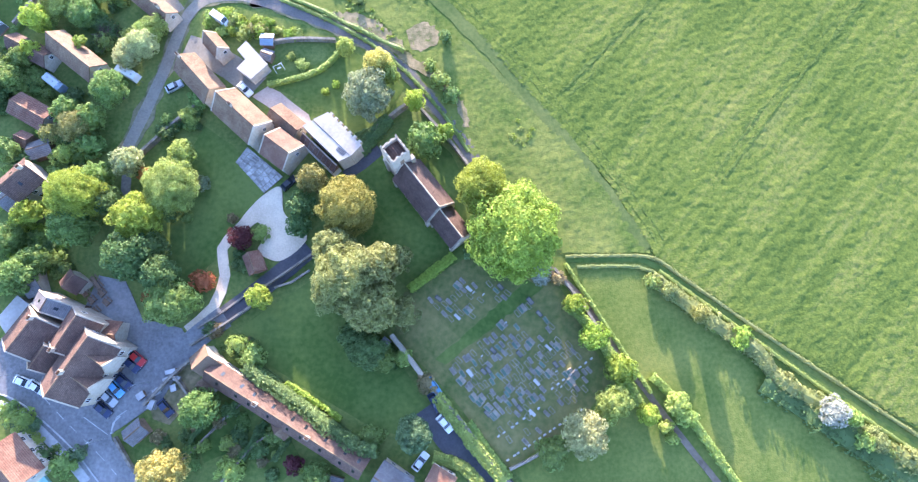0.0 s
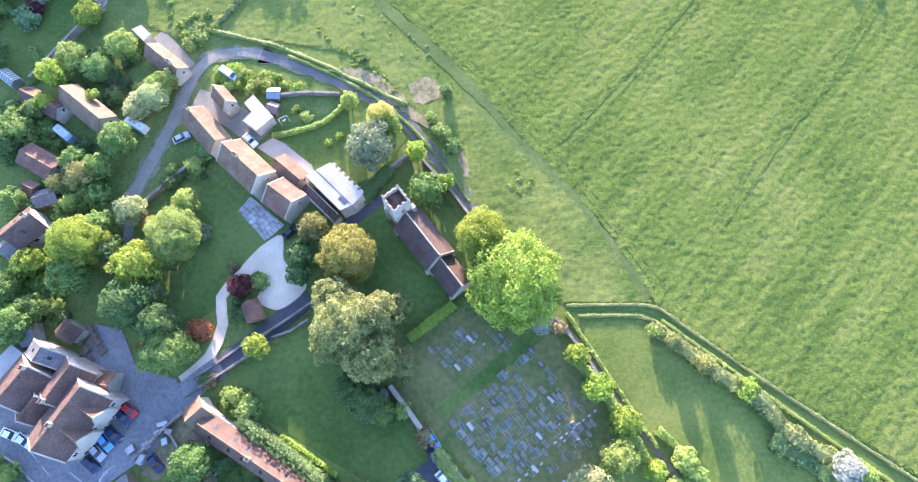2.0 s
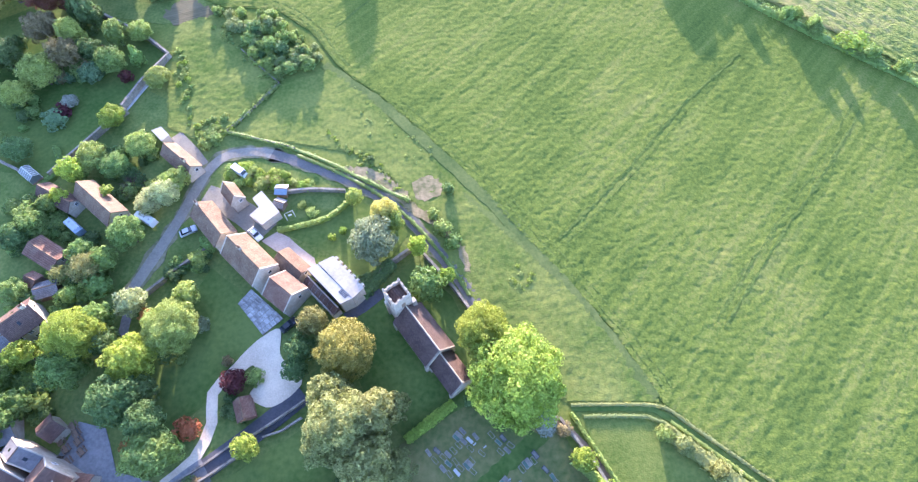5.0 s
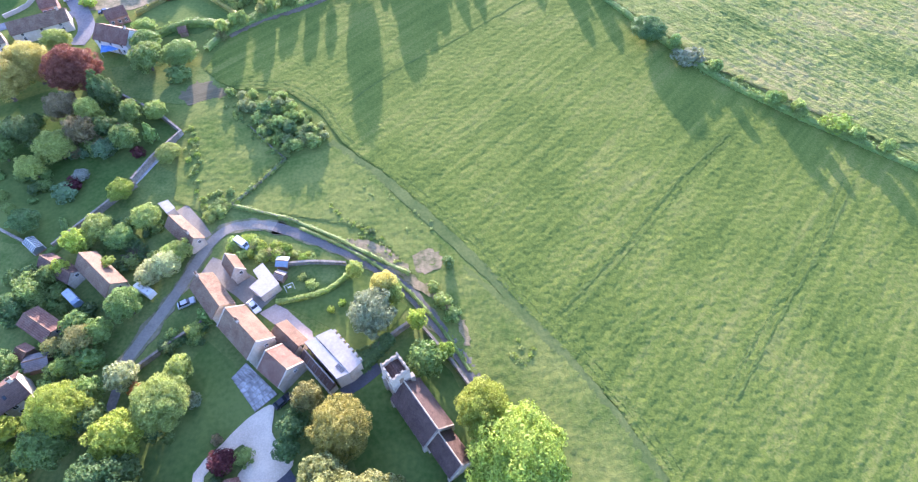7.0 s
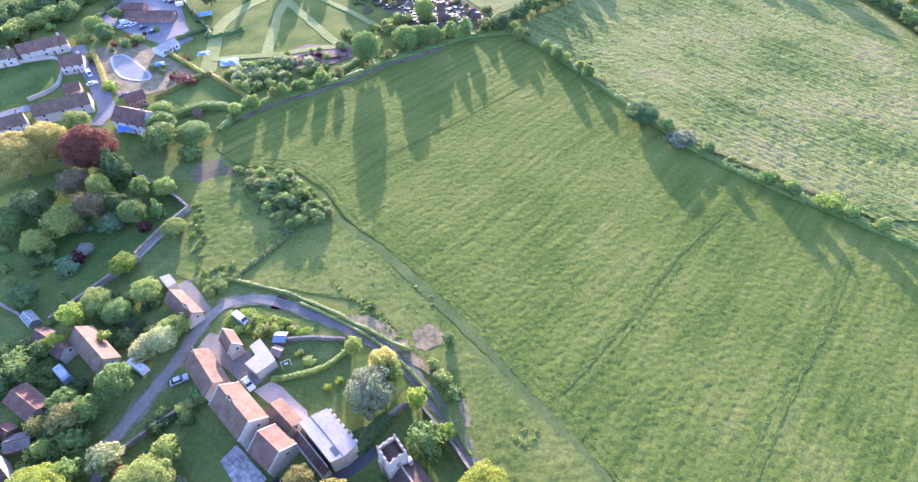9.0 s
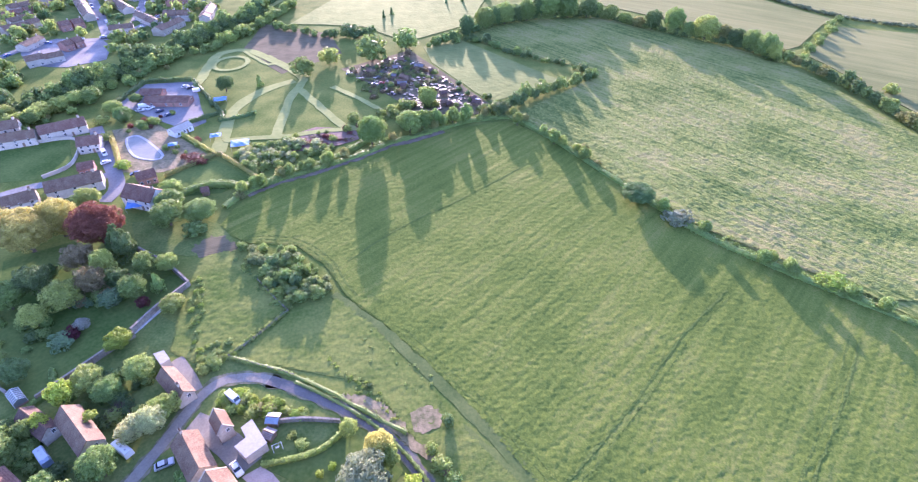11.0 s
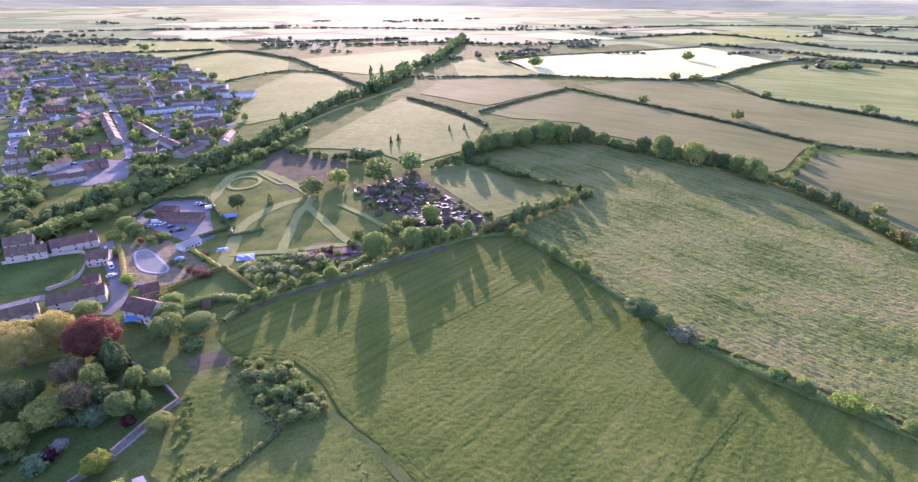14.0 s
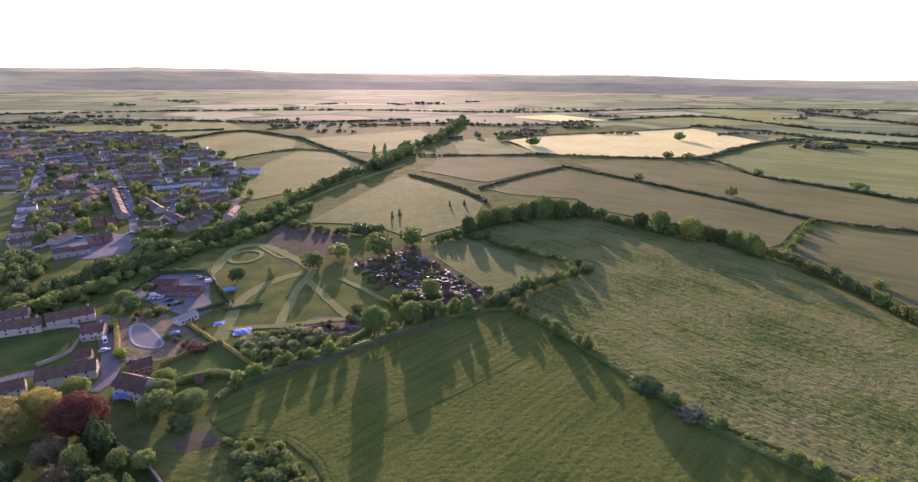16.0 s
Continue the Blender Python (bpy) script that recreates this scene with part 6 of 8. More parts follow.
# ---- vehicles ----
SILVER, RED, NAVY, SKYB, BLACK, WHT = (0.42, 0.43, 0.44), (0.42, 0.02, 0.02), (0.018, 0.03, 0.08), (0.12, 0.36, 0.65), (0.015, 0.015, 0.02), (0.75, 0.75, 0.75)
for x, y, t, c, w, v in (
    (-95.5, -9.4, -21, WHT, "white car parked on the street", False),
    (-92.3, -10.6, -30, WHT, "white car parked on the street", False),
    (-71.2, -4.3, -37, RED, "red hatchback parked beside the inn", False),
    (-72.2, -5.7, -39, NAVY, "dark grey car parked beside the inn", False),
    (-73.6, -9.3, -39, NAVY, "dark blue car parked at the inn", False),
    (-75.1, -10.8, -44, SKYB, "light blue car parked at the inn", False),
    (-76.4, -12.8, -39, SILVER, "silver car parked at the inn", False),
    (-77.4, -15.2, -36, NAVY, "navy blue car parked at the inn", False),
    (-63.8, -14.9, -46, NAVY, "dark blue car in a yard", False),
    (-69.5, 60.2, 30, SILVER, "silver car parked beside the lane", False),
    (-52.2, 59.5, -45, WHT, "white car in the manor yard", False),
    (-59.7, 78.3, -34, WHT, "white van parked on grass", True),
    (-40.1, 35.8, 45, BLACK, "black car on the gravel court", False),
    (-3.2, -18.1, -48, WHT, "white car on the dark drive", False),
    (-8.4, -25.8, 52, WHT, "white car parked beside the hall", False),
    (-5.8, -10.3, -54, SKYB, "blue car parked under the trees", False),
    (-5.4, -13.6, -59, NAVY, "blue car beside the churchyard wall", False),
):
    car(x, y, t, c, w, v, 0.24)
caravan(-80.8, 63.4, -30, (0.7, 0.7, 0.68), "white caravan on rough grass")
van = caravan(-98.2, 60.8, -37, (0.42, 0.46, 0.48), "grey touring van with a blue end among bushes")
part("end_panel", Shape().along([(-1.06, 0.6), (1.06, 0.6), (1.06, 2.22), (0.8, 2.53), (-0.8, 2.53), (-1.06, 2.22)], 1.5, 2.78), M["blue_sheet"], van)

# ---- graves ----
def grave(style):
    root = thing("grave", GRAVE_WORDS[style], "grave")
    if style in (0, 1, 4):
        mt = ("grave", "grave_white", "grave_black")[0 if style == 0 else 1 if style == 1 else 2]
        part("headstone", Shape().along([(-0.4, -0.1), (0.4, -0.1), (0.4, 0.75), (0.22, 0.92), (-0.22, 0.92), (-0.4, 0.75)], -0.07, 0.07), M[mt], root, m=pose(-0.95, 0, 0))
    if style in (0, 2, 3, 4):
        kerb = "grave" if style != 4 else "grave_black"
        for y in (-0.5, 0.5):
            part("kerb_stone", Shape().box(0, y, -0.05, 2.0, 0.14, 0.27), M[kerb], root)
        for x in (-0.95, 0.95):
            part("kerb_stone", Shape().box(x, 0, -0.05, 0.14, 0.86, 0.27), M[kerb], root)
        part("grave_bed", Shape().box(0, 0, -0.05, 1.76, 0.86, 0.17), M[{0: "chips", 2: "chips_green", 3: "grave_grass", 4: "chips"}[style]], root)
    if style == 6:
        for y in (-1.0, 0.0, 1.0):
            part("kerb_stone", Shape().box(0, y, -0.05, 2.2, 0.16, 0.3), M["grave"], root)
        for x in (-1.05, 1.05):
            part("kerb_stone", Shape().box(x, 0, -0.05, 0.16, 1.84, 0.28), M["grave"], root)
        for y, mt in ((-0.5, "chips_green"), (0.5, "grave")):
            part("grave_bed", Shape().box(0, y, -0.05, 1.94, 0.84, 0.16), M[mt], root)
        part("headstone", Shape().along([(-0.45, -0.1), (0.45, -0.1), (0.45, 0.8), (0, 1.0), (-0.45, 0.8)], -0.08, 0.08), M["grave"], root, m=pose(-1.0, 0.4, 0))
    if style == 5:
        part("ledger", Shape().box(0, 0, -0.05, 2.0, 0.95, 0.4).box(0, 0, 0.35, 2.1, 1.05, 0.1), M["grave_white"], root)
    if style == 1:
        part("plinth", Shape().box(-0.95, 0, -0.05, 0.35, 1.0, 0.15), M["grave_white"], root)
    return root


GRAVE_WORDS = ["grey headstone with kerbed weathered chippings", "upright white marble headstone on a plinth", "kerbed grave with green glass chippings", "low grey kerb grave grown with grass", "polished dark granite headstone and kerbs", "white flat ledger tomb", "wide double plot with stone kerbs and green chippings"]
protos = [grave(k) for k in range(7)]
rg = random.Random(12)
placed = [False] * 7


def put_grave(k, x, y, t):
    m = pose(x, y, 0.09, rg.uniform(-1.5, 1.5), rg.uniform(-2, 2), t + rg.uniform(-7, 7)) @ Matrix.Diagonal((0.9, rg.uniform(0.75, 0.9), 0.9, 1))
    if not placed[k]:
        placed[k] = True
        protos[k].matrix_basis = m
        tagged(protos[k], group="churchyard graves")
    else:
        tagged(copy_thing(protos[k], m), group="churchyard graves")


for (A, B, D), nu, nv, keep in (
    ((((-3.0, -6.5)), ((15.9, 9.0)), ((12.2, -24.1))), 20, 10, 1.15),
    ((((-7.6, 8.6)), ((5.1, 16.6)), ((-0.4, 1.6))), 11, 5, 0.8),
):
    A, B, D = Vector(A), Vector(B), Vector(D)
    t = math.degrees(math.atan2((D - A).y, (D - A).x))
    for j in range(nv):
        for i in range(nu):
            u, v = (i + 0.5) / nu, (j + 0.5) / nv
            dense = 0.5 + 0.9 * noise.noise((u * 4, v * 4, 3.3)) + (0.25 if v < 0.6 and u < 0.75 else 0.05)
            if rg.random() > keep * dense * 1.45:
                continue
            q = A + (B - A) * (u + rg.uniform(-0.012, 0.012)) + (D - A) * (v + rg.uniform(-0.035, 0.035))
            put_grave(rg.choices(range(7), (8, 0.5, 1.6, 10, 1.6, 0.3, 2.0))[0], q.x, q.y, t)
for (P, Q), n in (((((10.4, -25.6)), ((27.4, -14.8))), 15), ((((20.5, -10.7)), ((30.5, -3.5))), 8), ((((8.2, -20.9)), ((18.5, -14.2))), 7)):
    P, Q = Vector(P), Vector(Q)
    for i in range(n):
        q = P + (Q - P) * (i + rg.uniform(-0.2, 0.2)) / n
        s = tagged(part("grave_marker", Shape().box(0, 0, -0.05, 0.25, 0.55, 0.45).box(0, 0, -0.05, 0.4, 0.7, 0.12), M["grave_white"], m=pose(q.x, q.y, 0.09, 0, 0, rg.uniform(110, 140))), "small white marker stone in a row", "gravestone", "row of marker stones")

# ---- near trees ----
BIG = [
    (11.8, 22.2, 11.4, 17, "broad", LIME), (4.7, 32.5, 6.6, 15, "broad", LIME), 
    (-23.6, 12.9, 7.1, 17, "broad", CEDAR), (-18.4, 6.2, 5.9, 14, "broad", CEDAR), (-27.2, 18.9, 5.0, 13, "broad", CEDAR), (-18.0, 14.9, 5.5, 15, "broad", CEDAR), (-27.4, 8.9, 4.5, 12, "broad", CEDAR), (-12.0, 5.2, 3.8, 9, "layered", CEDAR), (-14.0, 17.3, 3.6, 10, "layered", CEDAR),
    (-25.2, 28.5, 7.0, 12, "broad", YEW), (-33.5, 35.4, 3.7, 9, "broad", OLIVE), (-35.8, 29.6, 3.4, 7, "broad", DARK), (-36.4, 25.0, 2.9, 6, "broad", DARK),
    (-8.1, 44.5, 4.7, 9, "weeping", MID), (-10.6, 54.8, 2.6, 8, "broad", BRIGHT), (-3.5, 47.6, 2.1, 5, "broad", BRIGHT),
    (-21.3, 55.7, 6.0, 10.5, "broad", GREY), (-19.4, 63.7, 3.7, 9, "broad", GOLD), (-27.7, 69.7, 2.4, 5, "broad", LIGHT), (-16.6, 61.5, 2.5, 8, "broad", LIGHT),
]
GARDEN = [
    (-64.7, 33.3, 6.5, 11, "broad", LIGHT), (-76.4, 39.8, 3.6, 8, "broad", CREAM), (-73.4, 37.6, 1.8, 4, "shrub", ORANGE), (-64.2, 41.8, 3.4, 7, "broad", LIGHT), (-71.3, 25.9, 5.4, 12, "broad", LIME),
    (-84.5, 31.3, 6.7, 13, "broad", BRIGHT), (-96.4, 27.3, 3.9, 9, "layered", BRIGHT), (-85.0, 23.9, 4.9, 11, "broad", MID), (-70.9, 17.2, 5.5, 13, "broad", DARK), (-64.9, 13.6, 4.3, 11, "broad", DARK),
    (-63.0, 7.7, 5.3, 10, "broad", MID), (-59.5, 7.8, 3.2, 8, "broad", LIGHT), (-58.0, 12.5, 2.9, 4, "shrub", ORANGE), (-67.1, 8.7, 2.3, 7, "broad", ORANGE), (-59.9, 35.5, 1.9, 3.5, "shrub", GREY),
    (-63.8, 30.0, 2.6, 8, "broad", LIGHT), (-66.4, 27.9, 1.9, 4, "shrub", DARK), (-63.0, 27.3, 1.3, 2.5, "shrub", MID), (-91.0, 21.5, 1.6, 3, "shrub", BRIGHT), (-100.7, 25.7, 2.7, 4, "shrub", BRIGHT), (-49.7, 22.4, 2.9, 5, "broad", MAROON), (-45.6, 23.6, 2.1, 3, "shrub", LIGHT), (-43.9, 8.9, 3.1, 7, "broad", LIME), (-52.5, 27.2, 1.3, 3, "shrub", BROWN), (-78.1, 30.0, 3.3, 9, "broad", DARK),
    (-82.2, 36.1, 3.4, 9, "broad", MID), (-91.9, 42.3, 2.3, 5, "broad", LIGHT), (-67.2, 20.0, 3.1, 9, "broad", DARK),
]
WEST = [
    (-105.6, 66.6, 2.4, 6.2, "broad", MID), (-102.8, 68.2, 2.3, 6.6, "broad", BRIGHT), (-107.5, 60.8, 3.4, 7, "broad", MID), (-110.5, 56.6, 3.6, 7, "broad", DARK), (-99.6, 58.0, 1.6, 3, "shrub", MID), (-96.2, 47.4, 2.6, 5, "broad", OLIVE), (-92.6, 52.8, 3.6, 6.5, "broad", MID),
    (-82.1, 57.5, 4.5, 9, "broad", MID), (-76.2, 70.0, 3.7, 7, "broad", CREAM), (-80.5, 66.6, 3.1, 6, "broad", CREAM), (-73.7, 75.0, 2.7, 6, "broad", LIGHT), (-87.4, 73.4, 4.3, 5.5, "bare", BROWN), (-82.3, 73.3, 1.9, 3, "shrub", LIGHT),
    (-92.8, 78.7, 4.3, 5.2, "broad", MID), (-102.6, 76.1, 3.5, 8, "broad", BRIGHT), (-107.6, 60.3, 3.4, 4, "shrub", MID), (-98.0, 47.5, 2.1, 4, "shrub", BRIGHT), (-90.0, 48.7, 4.5, 7, "broad", OLIVE),
    (-86.3, 50.8, 3.4, 7, "broad", MID), (-105.2, 42.9, 3.0, 6, "broad", MID), (-97.2, 13.5, 4.6, 9, "broad", MID), (-94.3, 17.5, 3.3, 7, "broad", MID),
    (-109.5, 63.3, 3.6, 6, "broad", MID), (-103.2, 64.0, 1.7, 3, "shrub", MID), (-86.6, 44.5, 3.4, 6, "shrub", MID), (-64.4, 52.0, 2.4, 5, "shrub", LIGHT), (-62.7, 55.7, 2.4, 5, "shrub", MID),
    (-91.8, 17.8, 2.6, 4, "shrub", LIGHT), (-100.9, 21.4, 3.9, 8, "broad", MID),
]
SOUTH = [
    (-9.6, -19.6, 4.1, 9, "broad", BLUE), (-19.4, -2.8, 4.4, 8, "broad", DARK), (-23.4, 0.3, 3.3, 7, "broad", DARK), (-16.4, -4.7, 3.0, 6, "broad", MID), (-12.4, -4.3, 2.2, 4, "shrub", LIGHT),
    (-7.2, -9.6, 2.3, 4, "shrub", BROWN), (-54.3, -14.4, 4.6, 9, "broad", MID), (-60.4, -26.9, 5.0, 10, "broad", GOLD), (-29.7, -28.3, 2.9, 6, "broad", MID), (-18.6, -20.8, 3.0, 4, "shrub", MID),
    (-48.7, -1.6, 2.8, 4, "shrub", LIGHT), (-45.1, -4.1, 3.2, 5, "shrub", MID), (-42.6, -23.4, 2.2, 4, "shrub", DARK), (-35.1, -26.3, 2.2, 4, "shrub", MAROON), (-49.5, -15.1, 2.0, 4, "shrub", DARK),
    (-54.7, -22.6, 1.5, 3, "shrub", LIGHT), (-39.1, -20.5, 2.5, 4, "shrub", MID), (-48.2, -27.3, 3.0, 5, "shrub", LIGHT), (-83.2, -26.2, 2.9, 5, "shrub", MID), (-88.2, -24.6, 2.2, 4, "shrub", DARK),
    (-94.2, -17.5, 3.2, 4, "shrub", LIGHT), (-97.1, -15.1, 2.3, 4, "shrub", MID), (-81.3, -24.1, 2.0, 3, "shrub", BLUE),
]
PATHSIDE = [
    (25.4, 7.2, 2.8, 6, "broad", BRIGHT), (29.0, 0.3, 3.4, 7, "broad", BRIGHT), (34.5, -6.7, 3.5, 7, "broad", LIME), (32.2, -13.6, 4.2, 8, "broad", LIGHT), (25.9, -19.6, 5.1, 9, "broad", CREAM),
    (40.1, -16.0, 2.5, 5, "broad", BRIGHT), (44.1, -18.7, 1.7, 4, "shrub", LIGHT), (46.4, -13.8, 2.7, 5, "broad", LIGHT), (48.3, -16.4, 2.5, 5, "shrub", LIGHT), (79.5, -15.4, 3.4, 5, "broad", WHITE),
    (62.1, -0.1, 2.8, 4, "shrub", BRIGHT), (85.9, -21.6, 2.5, 4, "shrub", LIGHT), (18.4, 14.2, 2.6, 3, "shrub", WHITE), (19.6, -23.8, 3.7, 5, "shrub", MID), (22.3, 13.2, 1.8, 3, "shrub", BROWN),
    (-3.6, 72.9, 1.7, 4, "shrub", DARK), (-4.7, 61.4, 2.5, 3.5, "shrub", LIGHT), (-1.9, 57.6, 2.5, 3.5, "shrub", MID), (-7.2, 65.4, 1.7, 3, "shrub", LIGHT), (-32.7, 58.9, 1.1, 2, "shrub", BRIGHT),
    (-30.2, 60.7, 1.1, 2, "shrub", BRIGHT), (-38.7, 66.1, 1.7, 2, "shrub", LIGHT), (-41.7, 68.2, 1.3, 2, "shrub", LIGHT), (45.4, -21.1, 1.5, 3, "shrub", LIGHT),
]
ORCHARD = [
    (-151.1, 136.0, 9.4, 17, "broad", GOLD), (-145.4, 144.9, 7.7, 15, "broad", GOLD), (-128.5, 141.1, 9.4, 16, "broad", COPPER), (-117.5, 134.2, 5.8, 15, "conifer", DARK), (-110.2, 152.5, 6.3, 10, "broad", MID),
    (-100.6, 157.7, 6.5, 7, "broad", MID), (-99.0, 147.8, 4.6, 5, "shrub", MID), (-99.7, 128.1, 4.1, 6, "broad", LIGHT), (-117.5, 123.8, 4.1, 11, "broad", LIGHT), (-97.8, 117.9, 2.6, 8, "conifer", MID),
    (-104.0, 115.1, 4.6, 8, "broad", MID), (-99.7, 111.1, 2.2, 4, "shrub", MAROON), (-122.5, 109.6, 5.7, 10, "broad", LIGHT), (-117.1, 115.6, 4.7, 11, "broad", BROWN), (-128.1, 127.1, 5.4, 10, "broad", BROWN),
    (-127.0, 102.2, 4.2, 8, "broad", LIGHT), (-112.9, 101.1, 2.3, 4, "broad", WHITE), (-114.3, 98.1, 2.8, 4, "shrub", MAROON), (-115.0, 94.8, 3.6, 5, "shrub", BLUE), (-120.7, 83.7, 4.3, 6, "broad", DARK),
    (-109.1, 111.0, 3.6, 6, "broad", BLUE), (-98.0, 94.7, 3.7, 6, "broad", BRIGHT), (-89.7, 110.0, 3.8, 5, "broad", LIGHT), (-99.2, 81.3, 4.4, 6.2, "broad", LIGHT),
]
ORCHARD2 = [
    (-87.5, 85.5, 4.3, 6, "broad", LIGHT), (-136.0, 115.8, 5.5, 10, "broad", DARK), (-139.4, 108.6, 5.3, 9, "broad", MID), (-105.5, 125.4, 3.8, 9, "broad", MID), (-136.2, 124.6, 2.9, 5, "conifer", DARK),
    (-75.9, 73.3, 3.8, 6, "broad", LIGHT), (-79.4, 68.8, 3.3, 6, "broad", CREAM), (-111.4, 119.0, 4.1, 8, "broad", DARK), (-146.7, 163.3, 5.5, 8, "broad", LIGHT),
]
for rows in (BIG, GARDEN, WEST, SOUTH, PATHSIDE, ORCHARD, ORCHARD2):
    for x, y, r, h, kind, c in rows:
        tree(x, y, r, h, kind, c)


def thicket(corners, n, r, h, colours, seed, size="near", group="thicket bushes", label="", clear=()):
    """Bushes strewn over a four-cornered patch."""
    spots = []
    rr = random.Random(seed)
    a, b, c, d = (Vector(q) for q in corners)
    for _ in range(n):
        u, v = rr.random(), rr.random()
        p = (a * (1 - u) + b * u) * (1 - v) + (d * (1 - u) + c * u) * v
        k = rr.uniform(0.6, 1.4)
        if any((p - Vector((x, y))).length < d for x, y, d in clear):
            continue
        if label:
            spots.append((p.x, p.y, r * k, h * k))
        else:
            tree(p.x, p.y, r * k, h * k * rr.uniform(0.8, 1.2), "shrub", rr.choice(colours), size, label, group)
    if label:
        grove("scrub", spots, list(dict.fromkeys(colours)), label, "far" if r < 1.25 else "middle", "shrub", seed)


thicket([(-81.4, 142.0), (-60.2, 138.6), (-41.6, 120.8), (-57.7, 112.5)], 90, 1.5, 2.4, (LIGHT, MID, (0.27, 0.32, 0.12)), 1, label="dense pale thorn scrub at the field corner")
thicket([(-76.5, 138.3), (-53.4, 126.7), (-43.6, 115.9), (-58.2, 114.3)], 16, 2.2, 3.4, (MID, DARK, LIGHT), 19)
thicket([(-90.0, 120.4), (-89.6, 128.9), (-80.6, 110.0), (-77.3, 93.7)], 34, 0.8, 0.9, (LIGHT, BRIGHT, MID), 51, "near", "", "low rank bushes along the pony field")
thicket([(-78.2, 94.8), (-68.1, 98.3), (-64.5, 92.2), (-74.0, 87.8)], 40, 0.9, 1.0, (LIGHT, BRIGHT, MID), 52, "near", "", "low rank bushes along the pony field")
thicket([(-83.6, 138.1), (-77.6, 135.1), (-56.6, 111.8), (-58.9, 110.0)], 26, 0.7, 0.8, (LIGHT, MID), 53, "near", "", "rank tussocks below the thorn scrub")
thicket([(-39.5, 94.4), (-24.5, 84.3), (-13.7, 71.5), (-30.3, 79.3)], 60, 0.5, 0.45, (LIGHT, BRIGHT), 54, "near", "", "rank grass tussocks in the meadow strip")
thicket([(-68.0, 90.5), (-65.5, 93.5), (-53.5, 111.5), (-55.5, 109.0)], 34, 0.8, 0.9, (LIGHT, MID), 57, "near", "", "rank growth along the field fence")
thicket([(-55.0, 110.0), (-53.5, 111.5), (-68.0, 125.0), (-69.0, 123.0)], 22, 0.8, 1.0, (LIGHT, MID), 58, "near", "", "rank growth along the field fence")
fence([(-66.2, 92.2), (-61.3, 98.9), (-54.4, 110.1)])
fence([(-65.7, 91.7), (-56.9, 89.4), (-46.2, 86.3)])
fence([(-54.4, 110.1), (-60.4, 115.6), (-68.3, 123.6)], 1.1)
thicket([(-76.2, 91.5), (-66.7, 93.9), (-68.1, 87.5), (-72.7, 86.4)], 10, 1.6, 2.0, (LIGHT, MID), 2)
thicket([(-64.9, 79.3), (-56.9, 81.0), (-52.0, 74.5), (-62.3, 74.5)], 22, 1.3, 1.8, (LIGHT, BRIGHT, BRIGHT, MID), 3)
thicket([(-57.5, 79.3), (-49.3, 77.7), (-48.3, 73.5), (-55.6, 73.5)], 16, 1.5, 2.0, (LIGHT, BRIGHT, OLIVE), 33)
thicket([(-50.9, 79.3), (-38.9, 75.2), (-38.8, 73.2), (-50.6, 75.3)], 20, 1.2, 1.4, (LIGHT, BRIGHT), 4)
thicket([(-114.2, 68.9), (-101.7, 63.4), (-101.6, 58.0), (-112.3, 57.2)], 18, 1.9, 2.6, (MID, MID, BLUE, LIGHT), 5)
SHEDS = [(-104.0, 68.6, 5.5), (-101.4, 52.7, 5.5), (-92.0, 66.5, 7.0), (-97.2, 60.8, 4.0), (-98.6, 43.9, 3.6), (-102.8, 46.0, 3.0), (-99.6, 35.2, 5.5), (-102.0, 30.8, 4.5)]
for n, (q, cs) in enumerate((
    ([(-119.1, 69.1), (-103.1, 65.7), (-97.6, 52.6), (-114.9, 54.1)], (MID, DARK, MID)),
    ([(-103.1, 65.7), (-86.3, 57.4), (-90.4, 49.4), (-99.1, 52.6)], (MID, DARK)),
    ([(-105.7, 52.6), (-88.2, 52.6), (-82.8, 34.4), (-96.0, 37.3)], (MID, DARK, BLUE, MID)),
    ([(-111.3, 41.8), (-96.5, 44.8), (-94.9, 33.0), (-108.0, 30.1)], (MID, DARK, LIGHT)),
)):
    thicket(q, (26, 14, 26, 18)[n], 1.8, 3.0, cs, 80 + n, clear=SHEDS)
thicket([(-97.4, 53.4), (-90.1, 51.9), (-86.6, 41.5), (-94.0, 39.3)], 12, 1.9, 3.4, (MID, DARK, LIGHT), 55)
thicket([(-107.2, 26.5), (-91.4, 20.9), (-83.9, 15.5), (-104.1, 7.5)], 22, 1.9, 2.6, (DARK, MID, LIGHT), 6, label="low dense shrubs and beds in a cottage garden")
thicket([(-67.8, -20.9), (-45.4, -15.4), (-28.2, -27.4), (-60.5, -30.9)], 30, 1.4, 1.8, (DARK, MID, LIGHT, BROWN), 7, label="mixed shrubs and beds in cottage gardens")
thicket([(-100.4, -15.4), (-92.4, -17.9), (-80.9, -27.4), (-90.9, -27.4)], 12, 1.6, 2.0, (MID, LIGHT, BLUE), 8)
thicket([(-71.7, 52.6), (-61.9, 54.1), (-62.4, 43.7), (-72.5, 46.6)], 10, 1.5, 2.2, (DARK, MID), 9)
thicket([(-96.2, 92.0), (-75.9, 78.8), (-89.1, 68.1), (-103.4, 76.0)], 22, 1.8, 2.8, (DARK, MID, DARK), 10)
thicket([(-53.4, 19.5), (-48.1, 20.9), (-42.2, 14.1), (-51.5, 12.8)], 10, 1.3, 1.8, (DARK, MID), 11)
